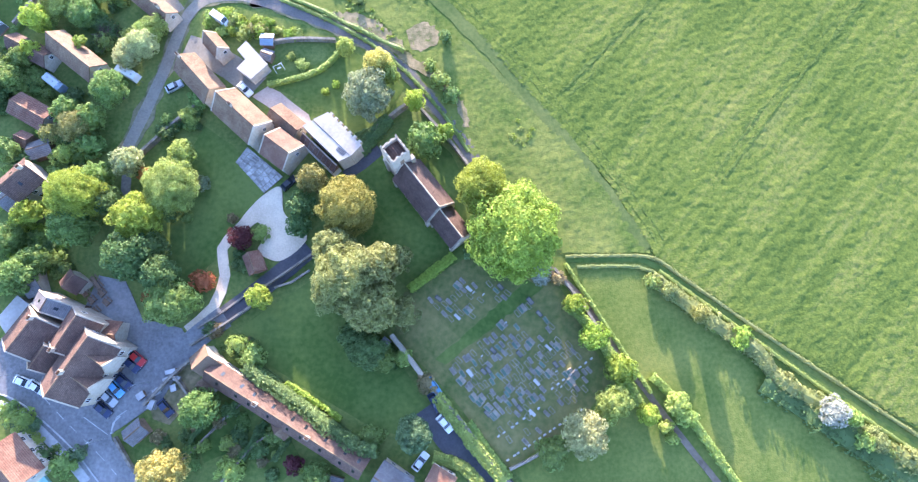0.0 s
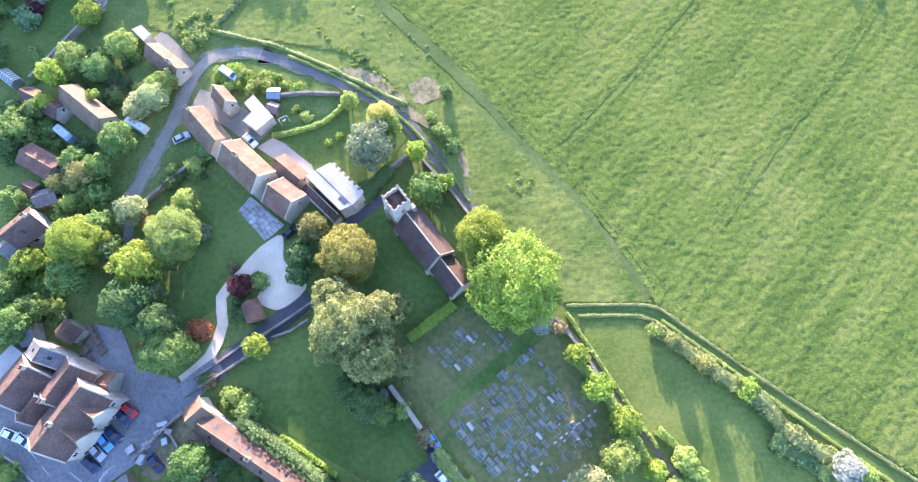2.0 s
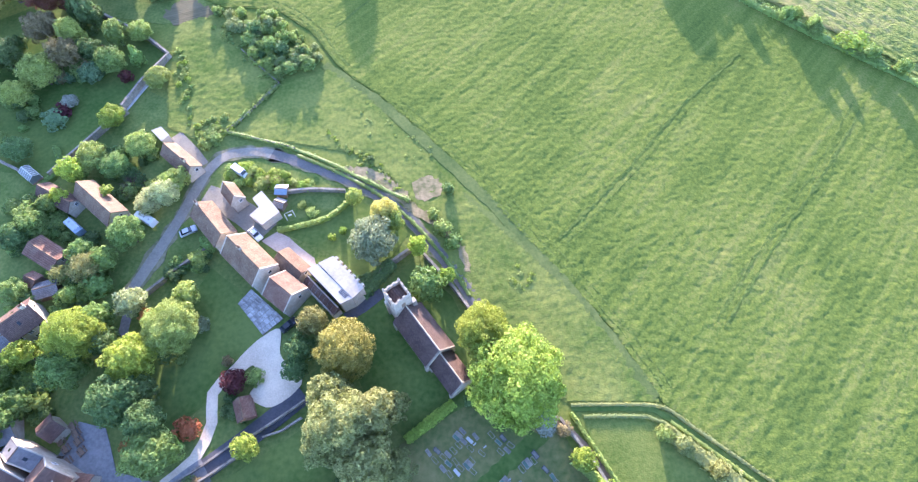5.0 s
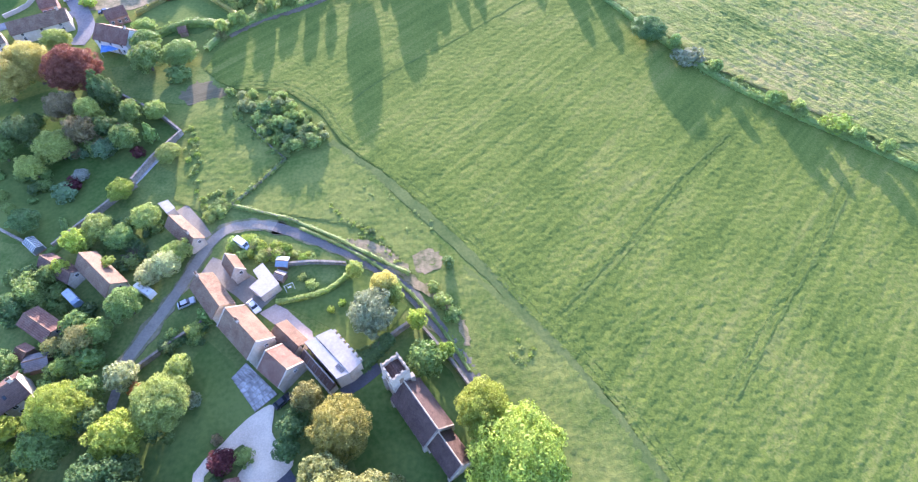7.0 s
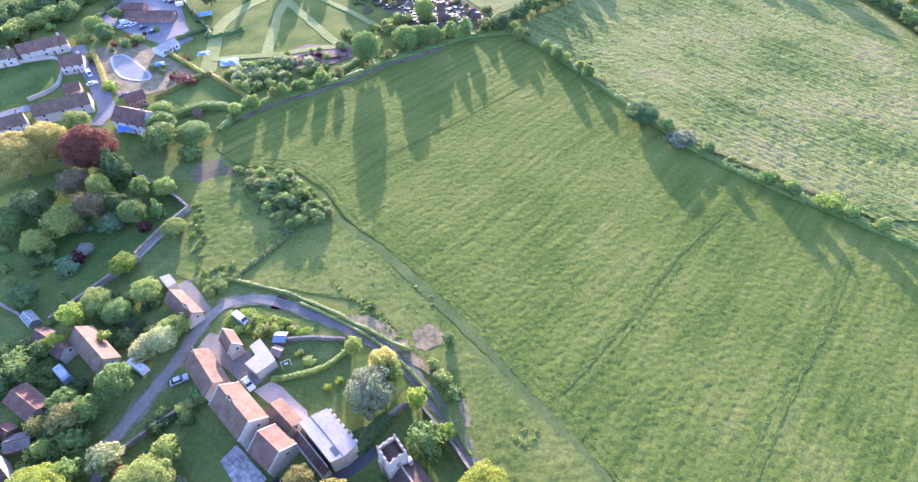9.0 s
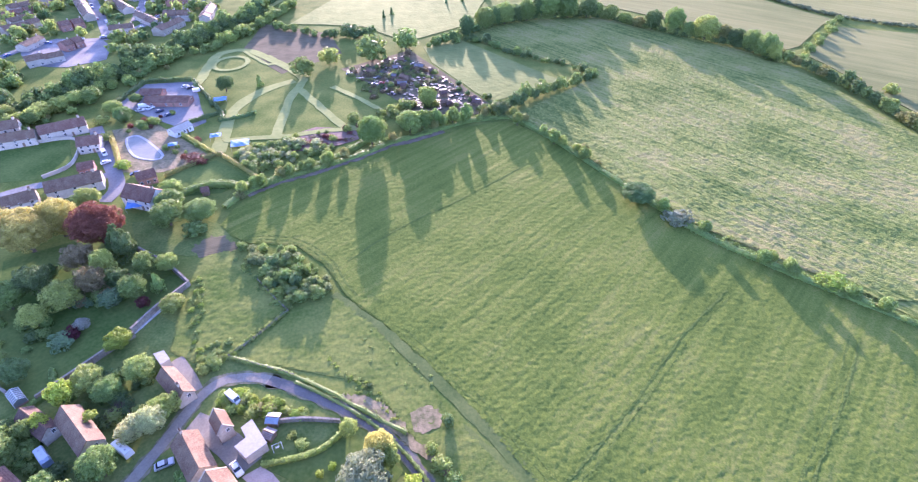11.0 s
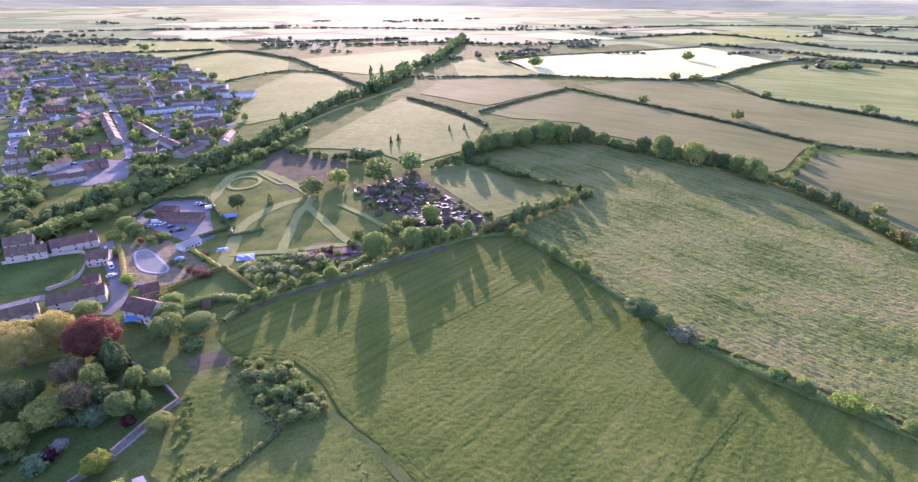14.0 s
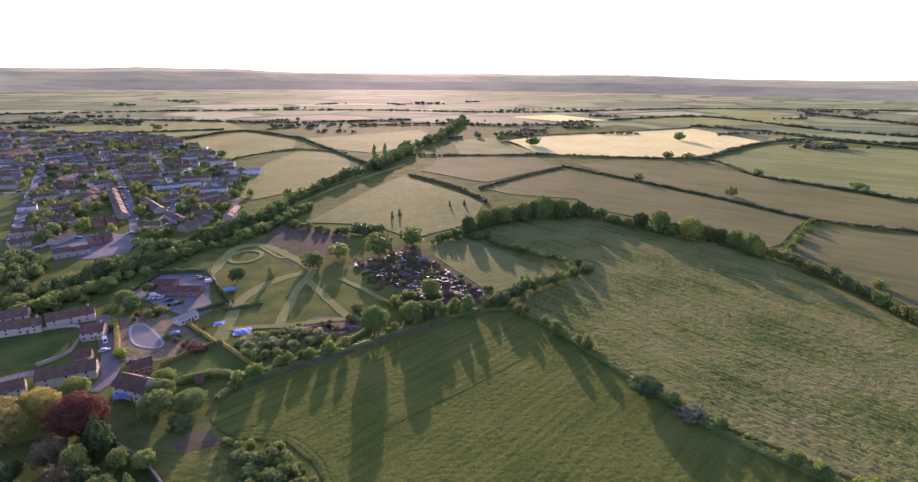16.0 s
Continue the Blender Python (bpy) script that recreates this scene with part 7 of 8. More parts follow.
thicket([(-55.9, 2.2), (-46.7, 2.2), (-44.8, -5.5), (-54.2, -2.9)], 12, 1.3, 1.5, (DARK, BROWN, LIGHT), 12)
thicket([(-29.6, 2.2), (-19.1, 2.2), (-12.4, -5.4), (-21.5, -5.5)], 8, 1.6, 2.4, (DARK, MID), 13)
thicket([(-141.7, 103.9), (-123.9, 104.2), (-110.5, 82.6), (-133.3, 90.4)], 12, 1.8, 3.0, (DARK, MID, MID), 14)
thicket([(-132.8, 128.0), (-106.6, 131.5), (-102.9, 109.6), (-122.9, 109.2)], 14, 2.0, 4.5, (DARK, MID, BLUE, BROWN), 15)
thicket([(-33.3, 112.5), (-9.1, 90.1), (-4.1, 75.3), (-26.9, 92.0)], 26, 0.45, 0.4, (LIGHT, LIGHT), 16, "middle", "meadow tussocks", "small tussock of rank meadow grass")
thicket([(12.0, 52.6), (17.6, 50.3), (16.1, 43.6), (11.9, 46.6)], 16, 0.6, 0.45, (LIGHT, BRIGHT), 17, "middle", "meadow tussocks", "small tussock of rank meadow grass")
sward("pony_field_tufts", [(-92.3, 123.1), (-90.7, 134.9), (-83.6, 138.1), (-74.7, 132.2), (-55.4, 110.5), (-66.4, 92.8), (-74.6, 89.4), (-83.7, 93.5)], 0.6, 0.08, 0.35, "meadow", "uneven tufted grass of the pony field", None, 0, 1.2, 4)
for row, n, r, h, sd in (([(23.8, 250.9), (38.9, 228.8), (56.5, 203.4), (65.1, 183.3), (81.4, 165.0), (95.8, 148.4), (109.0, 134.5), (122.6, 121.5), (139.8, 109.6)], 40, 1.7, 2.6, 31), ([(43.4, 13.4), (52.1, 6.1), (62.0, -0.3), (70.3, -8.0), (78.6, -14.2), (90.2, -21.4), (97.9, -27.4)], 26, 1.6, 2.2, 32), ([(-92.0, 172.0), (-79.2, 185.5), (-58.0, 201.0), (-46.5, 210.5), (-36.0, 220.8), (-10.5, 238.0), (18.0, 250.8)], 44, 1.8, 2.8, 33)):
    rr, line, low = random.Random(sd), smooth(row, 2.0), []
    for _ in range(n):
        p = rr.choice(line)
        k = rr.uniform(0.5, 1.3) if rr.random() < 0.75 else rr.uniform(1.6, 2.4)
        q = (p.x + rr.uniform(-1.5, 1.5), p.y + rr.uniform(-1.5, 1.5), r * min(k, 1.3), h * k)
        if k < 1.4 and sd != 32:
            low.append(q)
        else:
            tree(*q, "shrub" if k < 1.4 else "broad", rr.choice((STRAW, OLIVE, OLIVE, LIGHT) if sd == 32 else (MID, LIGHT, LIGHT, OLIVE)), "near", "", "hedgerow trees")
    grove("hedgerow_bushes", low, [MID, LIGHT, OLIVE], "thorn bushes crowding the field hedge", "middle", "shrub", sd)

# taller trees that stand out of the field hedges
FIELD_TREES = [
    ((-83.8, 178.7), 2.2, 7), ((-76.5, 187.5), 1.6, 5), ((-68.3, 192.1), 1.8, 4.5), ((-62.0, 197.3), 2.2, 6.5), ((-27.9, 228.3), 5.6, 12), ((-21.4, 233.0), 4.0, 10.5), ((-16.0, 236.4), 4.0, 9.5), ((-7.8, 240.4), 3.4, 9), ((-0.8, 244.1), 3.2, 9),
    ((24.5, 238.8), 2.6, 7.5), ((40.6, 220.1), 2.8, 8), ((51.8, 205.7), 2.2, 6.5), ((68.9, 177.2), 3.0, 7), ((76.5, 167.5), 2.4, 6), ((88.0, 153.6), 2.2, 5.6), ((102.0, 137.1), 2.6, 6), ((109.4, 130.7), 2.2, 5), ((123.3, 121.0), 2.8, 5.5), ((130.8, 115.6), 2.4, 5.5),
]
for (x, y), r, h in FIELD_TREES:
    tree(x, y, r, h, "broad", MID, "near", "", "field hedge trees")

# ---- middle distance ----
ROAD_WORDS = "grey access road among houses"
sheet("bowling_green", [(-268.7, 217.1), (-215.9, 204.6), (-188.6, 217.3), (-173.8, 195.5), (-178.8, 183.0), (-195.6, 178.7), (-228.9, 174.3)], 0.1, "lawn", "flat walled bowling green", "lawn", 4, 0.1)
sheet("small_green", [(-129.4, 187.3), (-112.1, 200.5), (-90.7, 185.4), (-100.1, 174.6), (-113.3, 172.0)], 0.1, "lawn", "small hedged garden lawn", "lawn", 3, 0.2)
sheet("service_yard", [(-188.0, 258.6), (-185.1, 284.1), (-159.8, 289.8), (-127.0, 246.2), (-137.0, 228.8), (-161.2, 241.2)], 0.12, "asphalt", "grey walled service yard", "yard", 4, 0.2)
ribbon("access_road", [(-183.6, 230.1), (-163.5, 203.9), (-145.4, 179.6), (-143.7, 166.7)], 6.0, 0.14, "asphalt", ROAD_WORDS, "road")
ribbon("north_street", [(-188.2, 169.2), (-175.6, 178.5), (-153.1, 186.4)], 5.0, 0.13, "asphalt", ROAD_WORDS, "road")
sheet("pond_garden", [(-174.5, 227.2), (-154.7, 234.6), (-114.5, 203.1), (-131.9, 189.6), (-150.7, 188.9)], 0.09, "soil", "paved garden round a pool", "garden", 3, 0.3)
POOL = [(-162.2, 219.8), (-158.4, 222.0), (-148.7, 214.9), (-137.6, 203.8), (-139.7, 199.9), (-149.7, 202.6), (-158.9, 213.2)]
sheet("garden_pool", smooth(POOL, 3.0, True), 0.2, "pond", "pale drained garden pool", "pool", 3, 0.1)
ribbon("pool_rim", POOL + POOL[:1], 1.1, 0.25, "flags", "pale stone rim of the pool", "terrace", 2, 0)
sheet("park", [(-157.7, 285.5), (-160.5, 368.0), (-99.2, 337.7), (-62.7, 316.4), (-39.1, 246.8), (-54.1, 223.2), (-108.9, 211.8), (-126.8, 228.9)], 0.15, "meadow", "rough grass park with mown paths", "park", 8, 0.6)
for i, (q, w) in enumerate((([(-113.9, 207.0), (-118.6, 228.2), (-122.8, 252.2), (-118.1, 271.4), (-110.3, 284.7), (-101.8, 292.4)], 6.5), ([(-92.2, 224.3), (-94.8, 244.0), (-97.7, 269.8), (-96.5, 283.5), (-97.2, 296.4)], 5.0), ([(-95.5, 280.0), (-77.8, 256.4), (-62.5, 236.4), (-53.6, 233.5)], 4.5), ([(-156.4, 291.8), (-161.1, 315.6), (-161.2, 335.8), (-147.4, 342.5), (-128.2, 328.2), (-106.1, 307.8), (-97.2, 296.4)], 6.0), ([(-115.3, 218.4), (-102.1, 221.4), (-86.6, 223.9), (-70.0, 230.2), (-54.5, 233.4)], 4.0), ([(-148.5, 341.2), (-137.0, 328.9), (-124.7, 317.3), (-117.9, 319.8), (-129.7, 332.7)], 2.5), ([(-155.1, 279.2), (-155.8, 286.3), (-156.4, 291.8)], 5.0), ([(-77.7, 284.4), (-59.3, 268.2), (-43.8, 251.9), (-36.9, 246.4)], 3.5))):
    ribbon("mown_path", q, w, 0.3 + 0.03 * i, "mown", "pale mown grass path", "path", 4, 0.8)
ring = [Vector((-148.6, 318.4)) + Vector((10 * math.cos(a * math.pi / 8), 12 * math.sin(a * math.pi / 8))) for a in range(17)]
ribbon("mown_ring", [tuple(p) for p in ring], 3.0, 0.56, "mown", "round mown path about a grassy mound", "path", 3, 0.4)
sheet("plough", [(-149.7, 341.1), (-154.3, 400.2), (-99.1, 379.4), (-83.1, 338.7), (-112.1, 302.9)], 0.2, "plough", "bare brown ploughed plot", "field", 8, 0.8)
sheet("scrapyard", [(-79.0, 312.2), (-39.2, 347.7), (-25.0, 324.2), (12.0, 264.4), (7.0, 252.7), (-22.0, 244.1), (-37.0, 265.8), (-58.0, 291.0)], 0.2, "plough", "cluttered brown scrap yard", "yard", 6, 0.8)
sheet("heather_plot", [(-82.1, 209.4), (-83.8, 225.8), (-75.4, 234.2), (-55.2, 232.9), (-52.0, 222.4), (-66.8, 211.4)], 0.25, "heather", "reddish cleared plot", "ground", 4, 0.8)
sheet("corner_paddock", [(-31.5, 354.8), (-6.5, 370.3), (54.6, 299.1), (12.1, 266.8), (-23.0, 324.3)], 0.2, "far_green", "small sunlit paddock", "field", 8, 0.6)

# houses north of the orchard
for a, b, half, eave, ridge, wall, roof, words in (
    (((-201.2, 217.2)), ((-185.7, 228.2)), 4.0, 4.0, 6.6, "render", "tile_red", "long house with red-brown tiled roof"),
    (((-215.7, 208.7)), ((-201.3, 215.3)), 3.8, 3.8, 6.2, "render", "tile", "row of low houses along the green"),
    (((-176.6, 207.3)), ((-168.3, 210.6)), 4.2, 4.0, 6.6, "render", "tile_red", "pale rendered house with brown roof"),
    (((-165.0, 187.3)), ((-159.9, 190.0)), 3.0, 3.2, 5.0, "brick", "tile_red", "low brick building by the green"),
    (((-167.1, 170.0)), ((-150.3, 179.7)), 4.2, 4.0, 6.6, "render", "tile", "row of rendered houses with brown roofs"),
    (((-177.1, 159.2)), ((-168.2, 165.7)), 3.8, 3.8, 6.2, "render", "tile", "row of houses by the street"),
    (((-132.6, 168.4)), ((-119.5, 164.7)), 4.4, 4.6, 7.8, "white", "tile_red", "white gabled house with red tiled roof"),
    (((-136.4, 180.2)), ((-130.6, 184.2)), 3.0, 3.2, 5.2, "brick", "tile_red", "brick outbuilding with tiled roof"),
    (((-170.9, 258.1)), ((-148.1, 259.1)), 4.0, 2.6, 4.4, "brick", "tile_red", "long workshop with brown tiled roof"),
    (((-178.3, 267.7)), ((-167.0, 268.2)), 3.6, 2.6, 4.2, "brick", "tile_red", "low brick store with tiled roof"),
    (((-141.4, 221.9)), ((-136.8, 230.5)), 3.0, 2.8, 4.2, "white", "felt", "white flat-pitched store building"),
    (((-223.4, 217.1)), ((-213.9, 222.8)), 4.0, 5.0, 7.5, "render", "tile", "rendered house with brown tiled roof"),
):
    house(a, b, half, eave, ridge, "house", words, "house", wall=wall, roof=roof, windows=(3, 2 if eave > 3.7 else 1), chimneys=(0.4,) if eave > 3.7 else ())
house((-106.9, 173.4), (-104.4, 174.3), 1.6, 2.0, 3.2, "summerhouse", "small brown-roofed garden summerhouse", "shed", wall="wood", roof="tile_red", windows=(0, 0))
for x, y, t, c, w, v in (
    (-164.2, 204.0, -50, WHT, "white van on the access road", True),
    (-159.1, 196.2, 41, WHT, "white car beside the house", False),
    (-171.1, 253.8, 30, WHT, "white van in the service yard", True),
    (-170.5, 248.8, 34, SILVER, "silver car in the service yard", False),
    (-141.4, 187.4, -155, NAVY, "dark car in front of the garage", False),
    (-151.4, 275.0, 34, WHT, "white van in the service yard", True),
):
    car(x, y, t, c, w, v, 0.15)


def canopy(x, y, w, label):
    """A sagging tarpaulin on four poles."""
    root = thing("tarpaulin_shelter", label, "shelter", pose(x, y, 0, 0, 0, 20))
    n = 8
    s = Shape()
    s.add([((i / n - 0.5) * w, (j / n - 0.5) * w * 0.8, 2.3 + 0.5 * math.sin(i / n * math.pi) * math.sin(j / n * math.pi) + 0.1 * math.sin(i * 2.1 + j)) for i in range(n + 1) for j in range(n + 1)], [(i * (n + 1) + j, (i + 1) * (n + 1) + j, (i + 1) * (n + 1) + j + 1, i * (n + 1) + j + 1) for i in range(n) for j in range(n)])
    part("canopy", s, M["tarp"], root)
    for a in (-0.5, 0.5):
        for b in (-0.4, 0.4):
            part("pole", Shape().tube((a * w, b * w, -0.1), (a * w, b * w, 2.4), 0.05, 0.05), M["steel"], root)
    return root


for q, w in ((((-105.3, 213.0)), 8), (((-119.4, 220.1)), 5), (((-133.0, 261.0)), 6.5), (((-128.4, 162.4)), 6), (((-135.6, 210.6)), 4)):
    canopy(q[0], q[1], w, "blue tarpaulin shelter on poles")
ribbon("green_wall", [(-215.9, 204.6), (-187.2, 217.4), (-173.3, 195.0), (-178.8, 183.0)], 0.4, 1.6, "render", "pale wall round the bowling green", "wall", 3, 0, 1.9)
# scrap yard clutter
rs = random.Random(9)
ya, yb, yc, yd = (Vector(q) for q in ((-76.2, 308.0), (-40.4, 340.0), (8.8, 263.4), (-22.6, 251.2)))
for i in range(46):
    u, v = rs.random(), rs.random()
    p = (ya * (1 - u) + yb * u) * (1 - v) + (yd * (1 - u) + yc * u) * v
    kind = rs.random()
    if kind < 0.35:
        house((p.x, p.y), (p.x + rs.uniform(2, 5), p.y + rs.uniform(-2, 2)), rs.uniform(1.2, 2.2), 2.0, 2.8, "scrap_shed", "small patched shed in the scrap yard", "shed", wall="wood", roof=rs.choice(("slate", "tile_brown", "tile")), windows=(0, 0))
    elif kind < 0.55:
        car(p.x, p.y, rs.uniform(0, 360), rs.choice((SILVER, BLACK, RED, (0.12, 0.1, 0.07), (0.1, 0.12, 0.08), WHT)), "old car abandoned in the scrap yard", rs.random() < 0.3, 0.2, "scrap yard cars")
    else:
        tree(p.x, p.y, rs.uniform(1.5, 2.5), rs.uniform(2, 4), "shrub", rs.choice((DARK, MID, BROWN)), "middle", "", "scrap yard bushes")

junk = Shape()
for _ in range(330):
    u, v = rs.random(), rs.random()
    p = (ya * (1 - u) + yb * u) * (1 - v) + (yd * (1 - u) + yc * u) * v
    junk.box(p.x, p.y, 0.1, rs.uniform(0.8, 3.2), rs.uniform(0.6, 1.8), rs.uniform(0.25, 0.95), rs.uniform(0, 3.1))
tagged(part("scrap_heap", junk, M["scrap"]), "heaps of mixed scrap, boxes and old panels", "scrap", kind="stuff")

MIDDLE = [
    (-44.5, 216.5, 6.6, 14.5, "broad", MID), (-21.5, 260.1, 5.7, 11, "broad", LIGHT), (-29.3, 234.0, 6.4, 9, "broad", MID), (-42.5, 350.7, 8.8, 14, "broad", MID), (-61.7, 328.6, 10.6, 16, "broad", MID),
    (-87.1, 321.3, 6.4, 11, "broad", LIGHT), (-98.9, 302.5, 7.1, 11, "broad", MID), (-135.3, 275.5, 5.0, 9, "broad", DARK), (-119.2, 284.1, 2.7, 8, "conifer", MID), (-84.8, 376.2, 7.7, 9, "broad", DARK),
    (-63.5, 206.3, 2.4, 4, "shrub", LIGHT), (67.9, 173.6, 6.5, 8, "broad", DARK), (80.2, 160.7, 5.8, 5, "shrub", GREY), (88.4, 155.6, 3.0, 4, "shrub", LIGHT), (120.7, 126.8, 5.7, 4, "shrub", BRIGHT),
    (-61.7, 428.5, 2.0, 7, "conifer", DARK), (-66.8, 420.2, 1.7, 7, "conifer", DARK), (-20.4, 463.6, 1.4, 6.6, "conifer", DARK), (-7.0, 469.0, 1.8, 7.2, "conifer", DARK), (-149.3, 192.4, 3.6, 4, "shrub", BRIGHT), (-120.6, 199.7, 5.3, 3, "shrub", COPPER), (-174.6, 240.1, 4.8, 6, "broad", MID),
    (-114.5, 162.8, 5.6, 8, "broad", MID), (16.6, 250.6, 4.9, 8, "broad", DARK), (-231.3, 235.1, 6.5, 8, "broad", LIGHT),
]
NORTH = [
    (-183.2, 247.0, 5.1, 6, "broad", LIGHT), (-171.7, 236.2, 4.4, 5, "broad", MID), (-177.3, 259.0, 3.8, 5, "broad", MID), (-216.6, 242.3, 5.6, 7, "broad", LIGHT), (-211.3, 248.8, 5.7, 7, "broad", LIGHT), (-216.1, 231.5, 4.9, 6, "broad", MID),
    (-207.4, 255.5, 5.8, 7, "broad", LIGHT), (-201.4, 259.6, 5.9, 8, "broad", MID), (-182.5, 234.8, 3.9, 4, "shrub", LIGHT), (-160.5, 230.7, 3.3, 4, "shrub", MID), (-156.2, 235.4, 3.3, 4, "shrub", LIGHT), (-170.4, 216.5, 3.2, 4, "shrub", MID),
    (-119.3, 173.6, 4.6, 6, "broad", LIGHT), (-121.6, 165.6, 4.0, 6, "broad", MID),
]
for x, y, r, h, kind, c in MIDDLE + NORTH:
    tree(x, y, r, h, kind, c, "near" if y < 280 else "middle")
for q, hh, ww in (([(-187.3, 257.9), (-186.6, 270.9), (-185.7, 285.9), (-173.5, 288.2), (-160.5, 289.8)], 2.4, 2.0), ([(-159.4, 288.9), (-143.0, 267.8), (-126.1, 245.5), (-125.2, 238.6)], 2.2, 2.0), ([(-125.2, 238.6), (-116.0, 243.1), (-110.1, 249.1)], 1.6, 1.8)):
    hedge(q, hh, ww, DARK, "dark hedge round the service yard", 0.5, 3.0, 0.4, seed=int(ww * 10 + hh))
thicket([(-77.5, 308.1), (-39.6, 331.3), (-14.7, 296.3), (-52.1, 264.5)], 150, 1.5, 1.7, (OLIVE, BROWN, MID, STRAW), 45, "middle", label="dark scrub among the scrap")
for q in (((-176.0, 264.7)), ((-166.7, 251.9)), ((-160.2, 248.4)), ((-167.5, 257.2)), ((-157.4, 279.1)), ((-160.9, 280.7)), ((-153.5, 244.4))):
    car(q[0], q[1], rs.uniform(20, 60), rs.choice((WHT, SILVER, NAVY, BLACK)), "car parked in the service yard", False, 0.15)
thicket([(-107.6, 206.1), (-84.2, 218.5), (-60.5, 213.6), (-90.6, 188.7)], 120, 2.0, 2.8, (MID, LIGHT, CREAM), 40, "middle", label="tangled scrub bushes on rough ground")
thicket([(-85.9, 224.5), (-52.8, 232.2), (-31.6, 253.9), (-66.7, 216.2)], 20, 1.8, 2.5, (MID, LIGHT, MAROON), 41, "middle", label="tangled scrub bushes along the plot")
thicket([(-178.2, 233.7), (-146.4, 249.0), (-110.8, 200.6), (-118.9, 195.1)], 20, 1.4, 2.0, (MID, LIGHT, COPPER), 42, "middle", "garden shrubs")
thicket([(-60.6, 241.9), (-26.3, 265.6), (12.5, 259.5), (-51.7, 225.9)], 26, 2.4, 3.6, (MID, DARK, LIGHT), 43, "middle", label="overgrown hedge bushes round the scrap yard")

thicket([(-83.5, 221.7), (-54.8, 229.3), (-52.8, 219.7), (-80.5, 212.6)], 50, 1.1, 0.9, ((0.2, 0.13, 0.09), COPPER, BROWN), 44, "middle", label="low reddish shrubs on a cleared plot")
# belts of trees: the old railway line, the copse and the hedgerows
def belt(pts, gap, r, h, colours, seed, label, spread=0.5, size="middle"):
    rr = random.Random(seed)
    places = hedgerow_places(pts, gap, r, h, seed, spread)
    if seed in (61, 62):
        for x, y, a, b in places:
            tree(x, y, a, b, "broad", rr.choice(colours), size, label, "belt trees", -0.1 * b)
    else:
        rr.shuffle(places)
        grove("tree_belt", places, list(dict.fromkeys(colours)), label, size, "broad", seed)


thicket([(-273.6, 256.4), (-247.6, 275.4), (-282.8, 313.9), (-308.0, 298.5)], 46, 3.4, 6.0, (DARK, MID, MID, LIGHT), 46, "middle", label="garden tree between the railway and the town")
RAIL = "dense belt tree along the old railway"
RAILWAY = [(-272.0, 208.0), (-256.0, 229.0), (-239.8, 250.9), (-221.4, 281.1), (-206.5, 318.0), (-197.0, 343.4), (-188.3, 369.2), (-178.5, 403.0), (-169.5, 430.0)]
for off, gap, r, h, cs, seed, size in ((2.5, 3.6, 4.2, 9.0, (DARK, MID), 69, "middle"), (7.0, 3.4, 3.8, 7.5, (DARK, MID), 52, "middle"), (11.5, 3.2, 3.0, 5.0, (DARK, DARK, MID), 51, "middle")):
    belt(beside(RAILWAY, -off), gap, r, h, cs, seed, RAIL, 0.7, size)
FOOT = [(-240.0, 212.0), (-224.0, 231.5), (-213.3, 251.3), (-206.1, 276.0), (-198.6, 299.7), (-190.0, 326.7)]
belt(beside(FOOT, -9.0)[:-3], 4.6, 2.6, 4.2, (LIGHT, MID, OLIVE), 77, "light green bush beside the service yard", 0.9)
belt(beside(FOOT, -3.5), 3.4, 3.8, 6.6, (LIGHT, MID, LIGHT), 53, "light green tree at the foot of the belt", 0.8)
belt([(-258.0, 208.6), (-232.7, 226.2), (-223.0, 237.3), (-213.1, 249.9)], 3.6, 2.8, 5.0, (LIGHT, MID, OLIVE), 73, "light green tree at the foot of the belt", 0.9)
belt([(-188.0, 326.7), (-174.7, 335.5), (-164.0, 358.5), (-156.4, 384.0), (-150.0, 420.0), (-142.8, 451.1)], 4.0, 3.4, 6.0, (LIGHT, MID), 54, "light green tree at the foot of the belt", 0.6)
belt([(-170.0, 428.0), (-163.0, 480.2), (-147.6, 565.7), (-122.0, 640.4), (-94.5, 779.7)], 4.4, 4.8, 9.5, (DARK, MID), 55, RAIL, 0.7, "far")
belt([(-122.0, 640.4), (-99.6, 822.4), (-54.0, 1008.7), (-27.8, 1354.5)], 9, 6.5, 12, (DARK, MID), 56, RAIL, 0.6, "far")
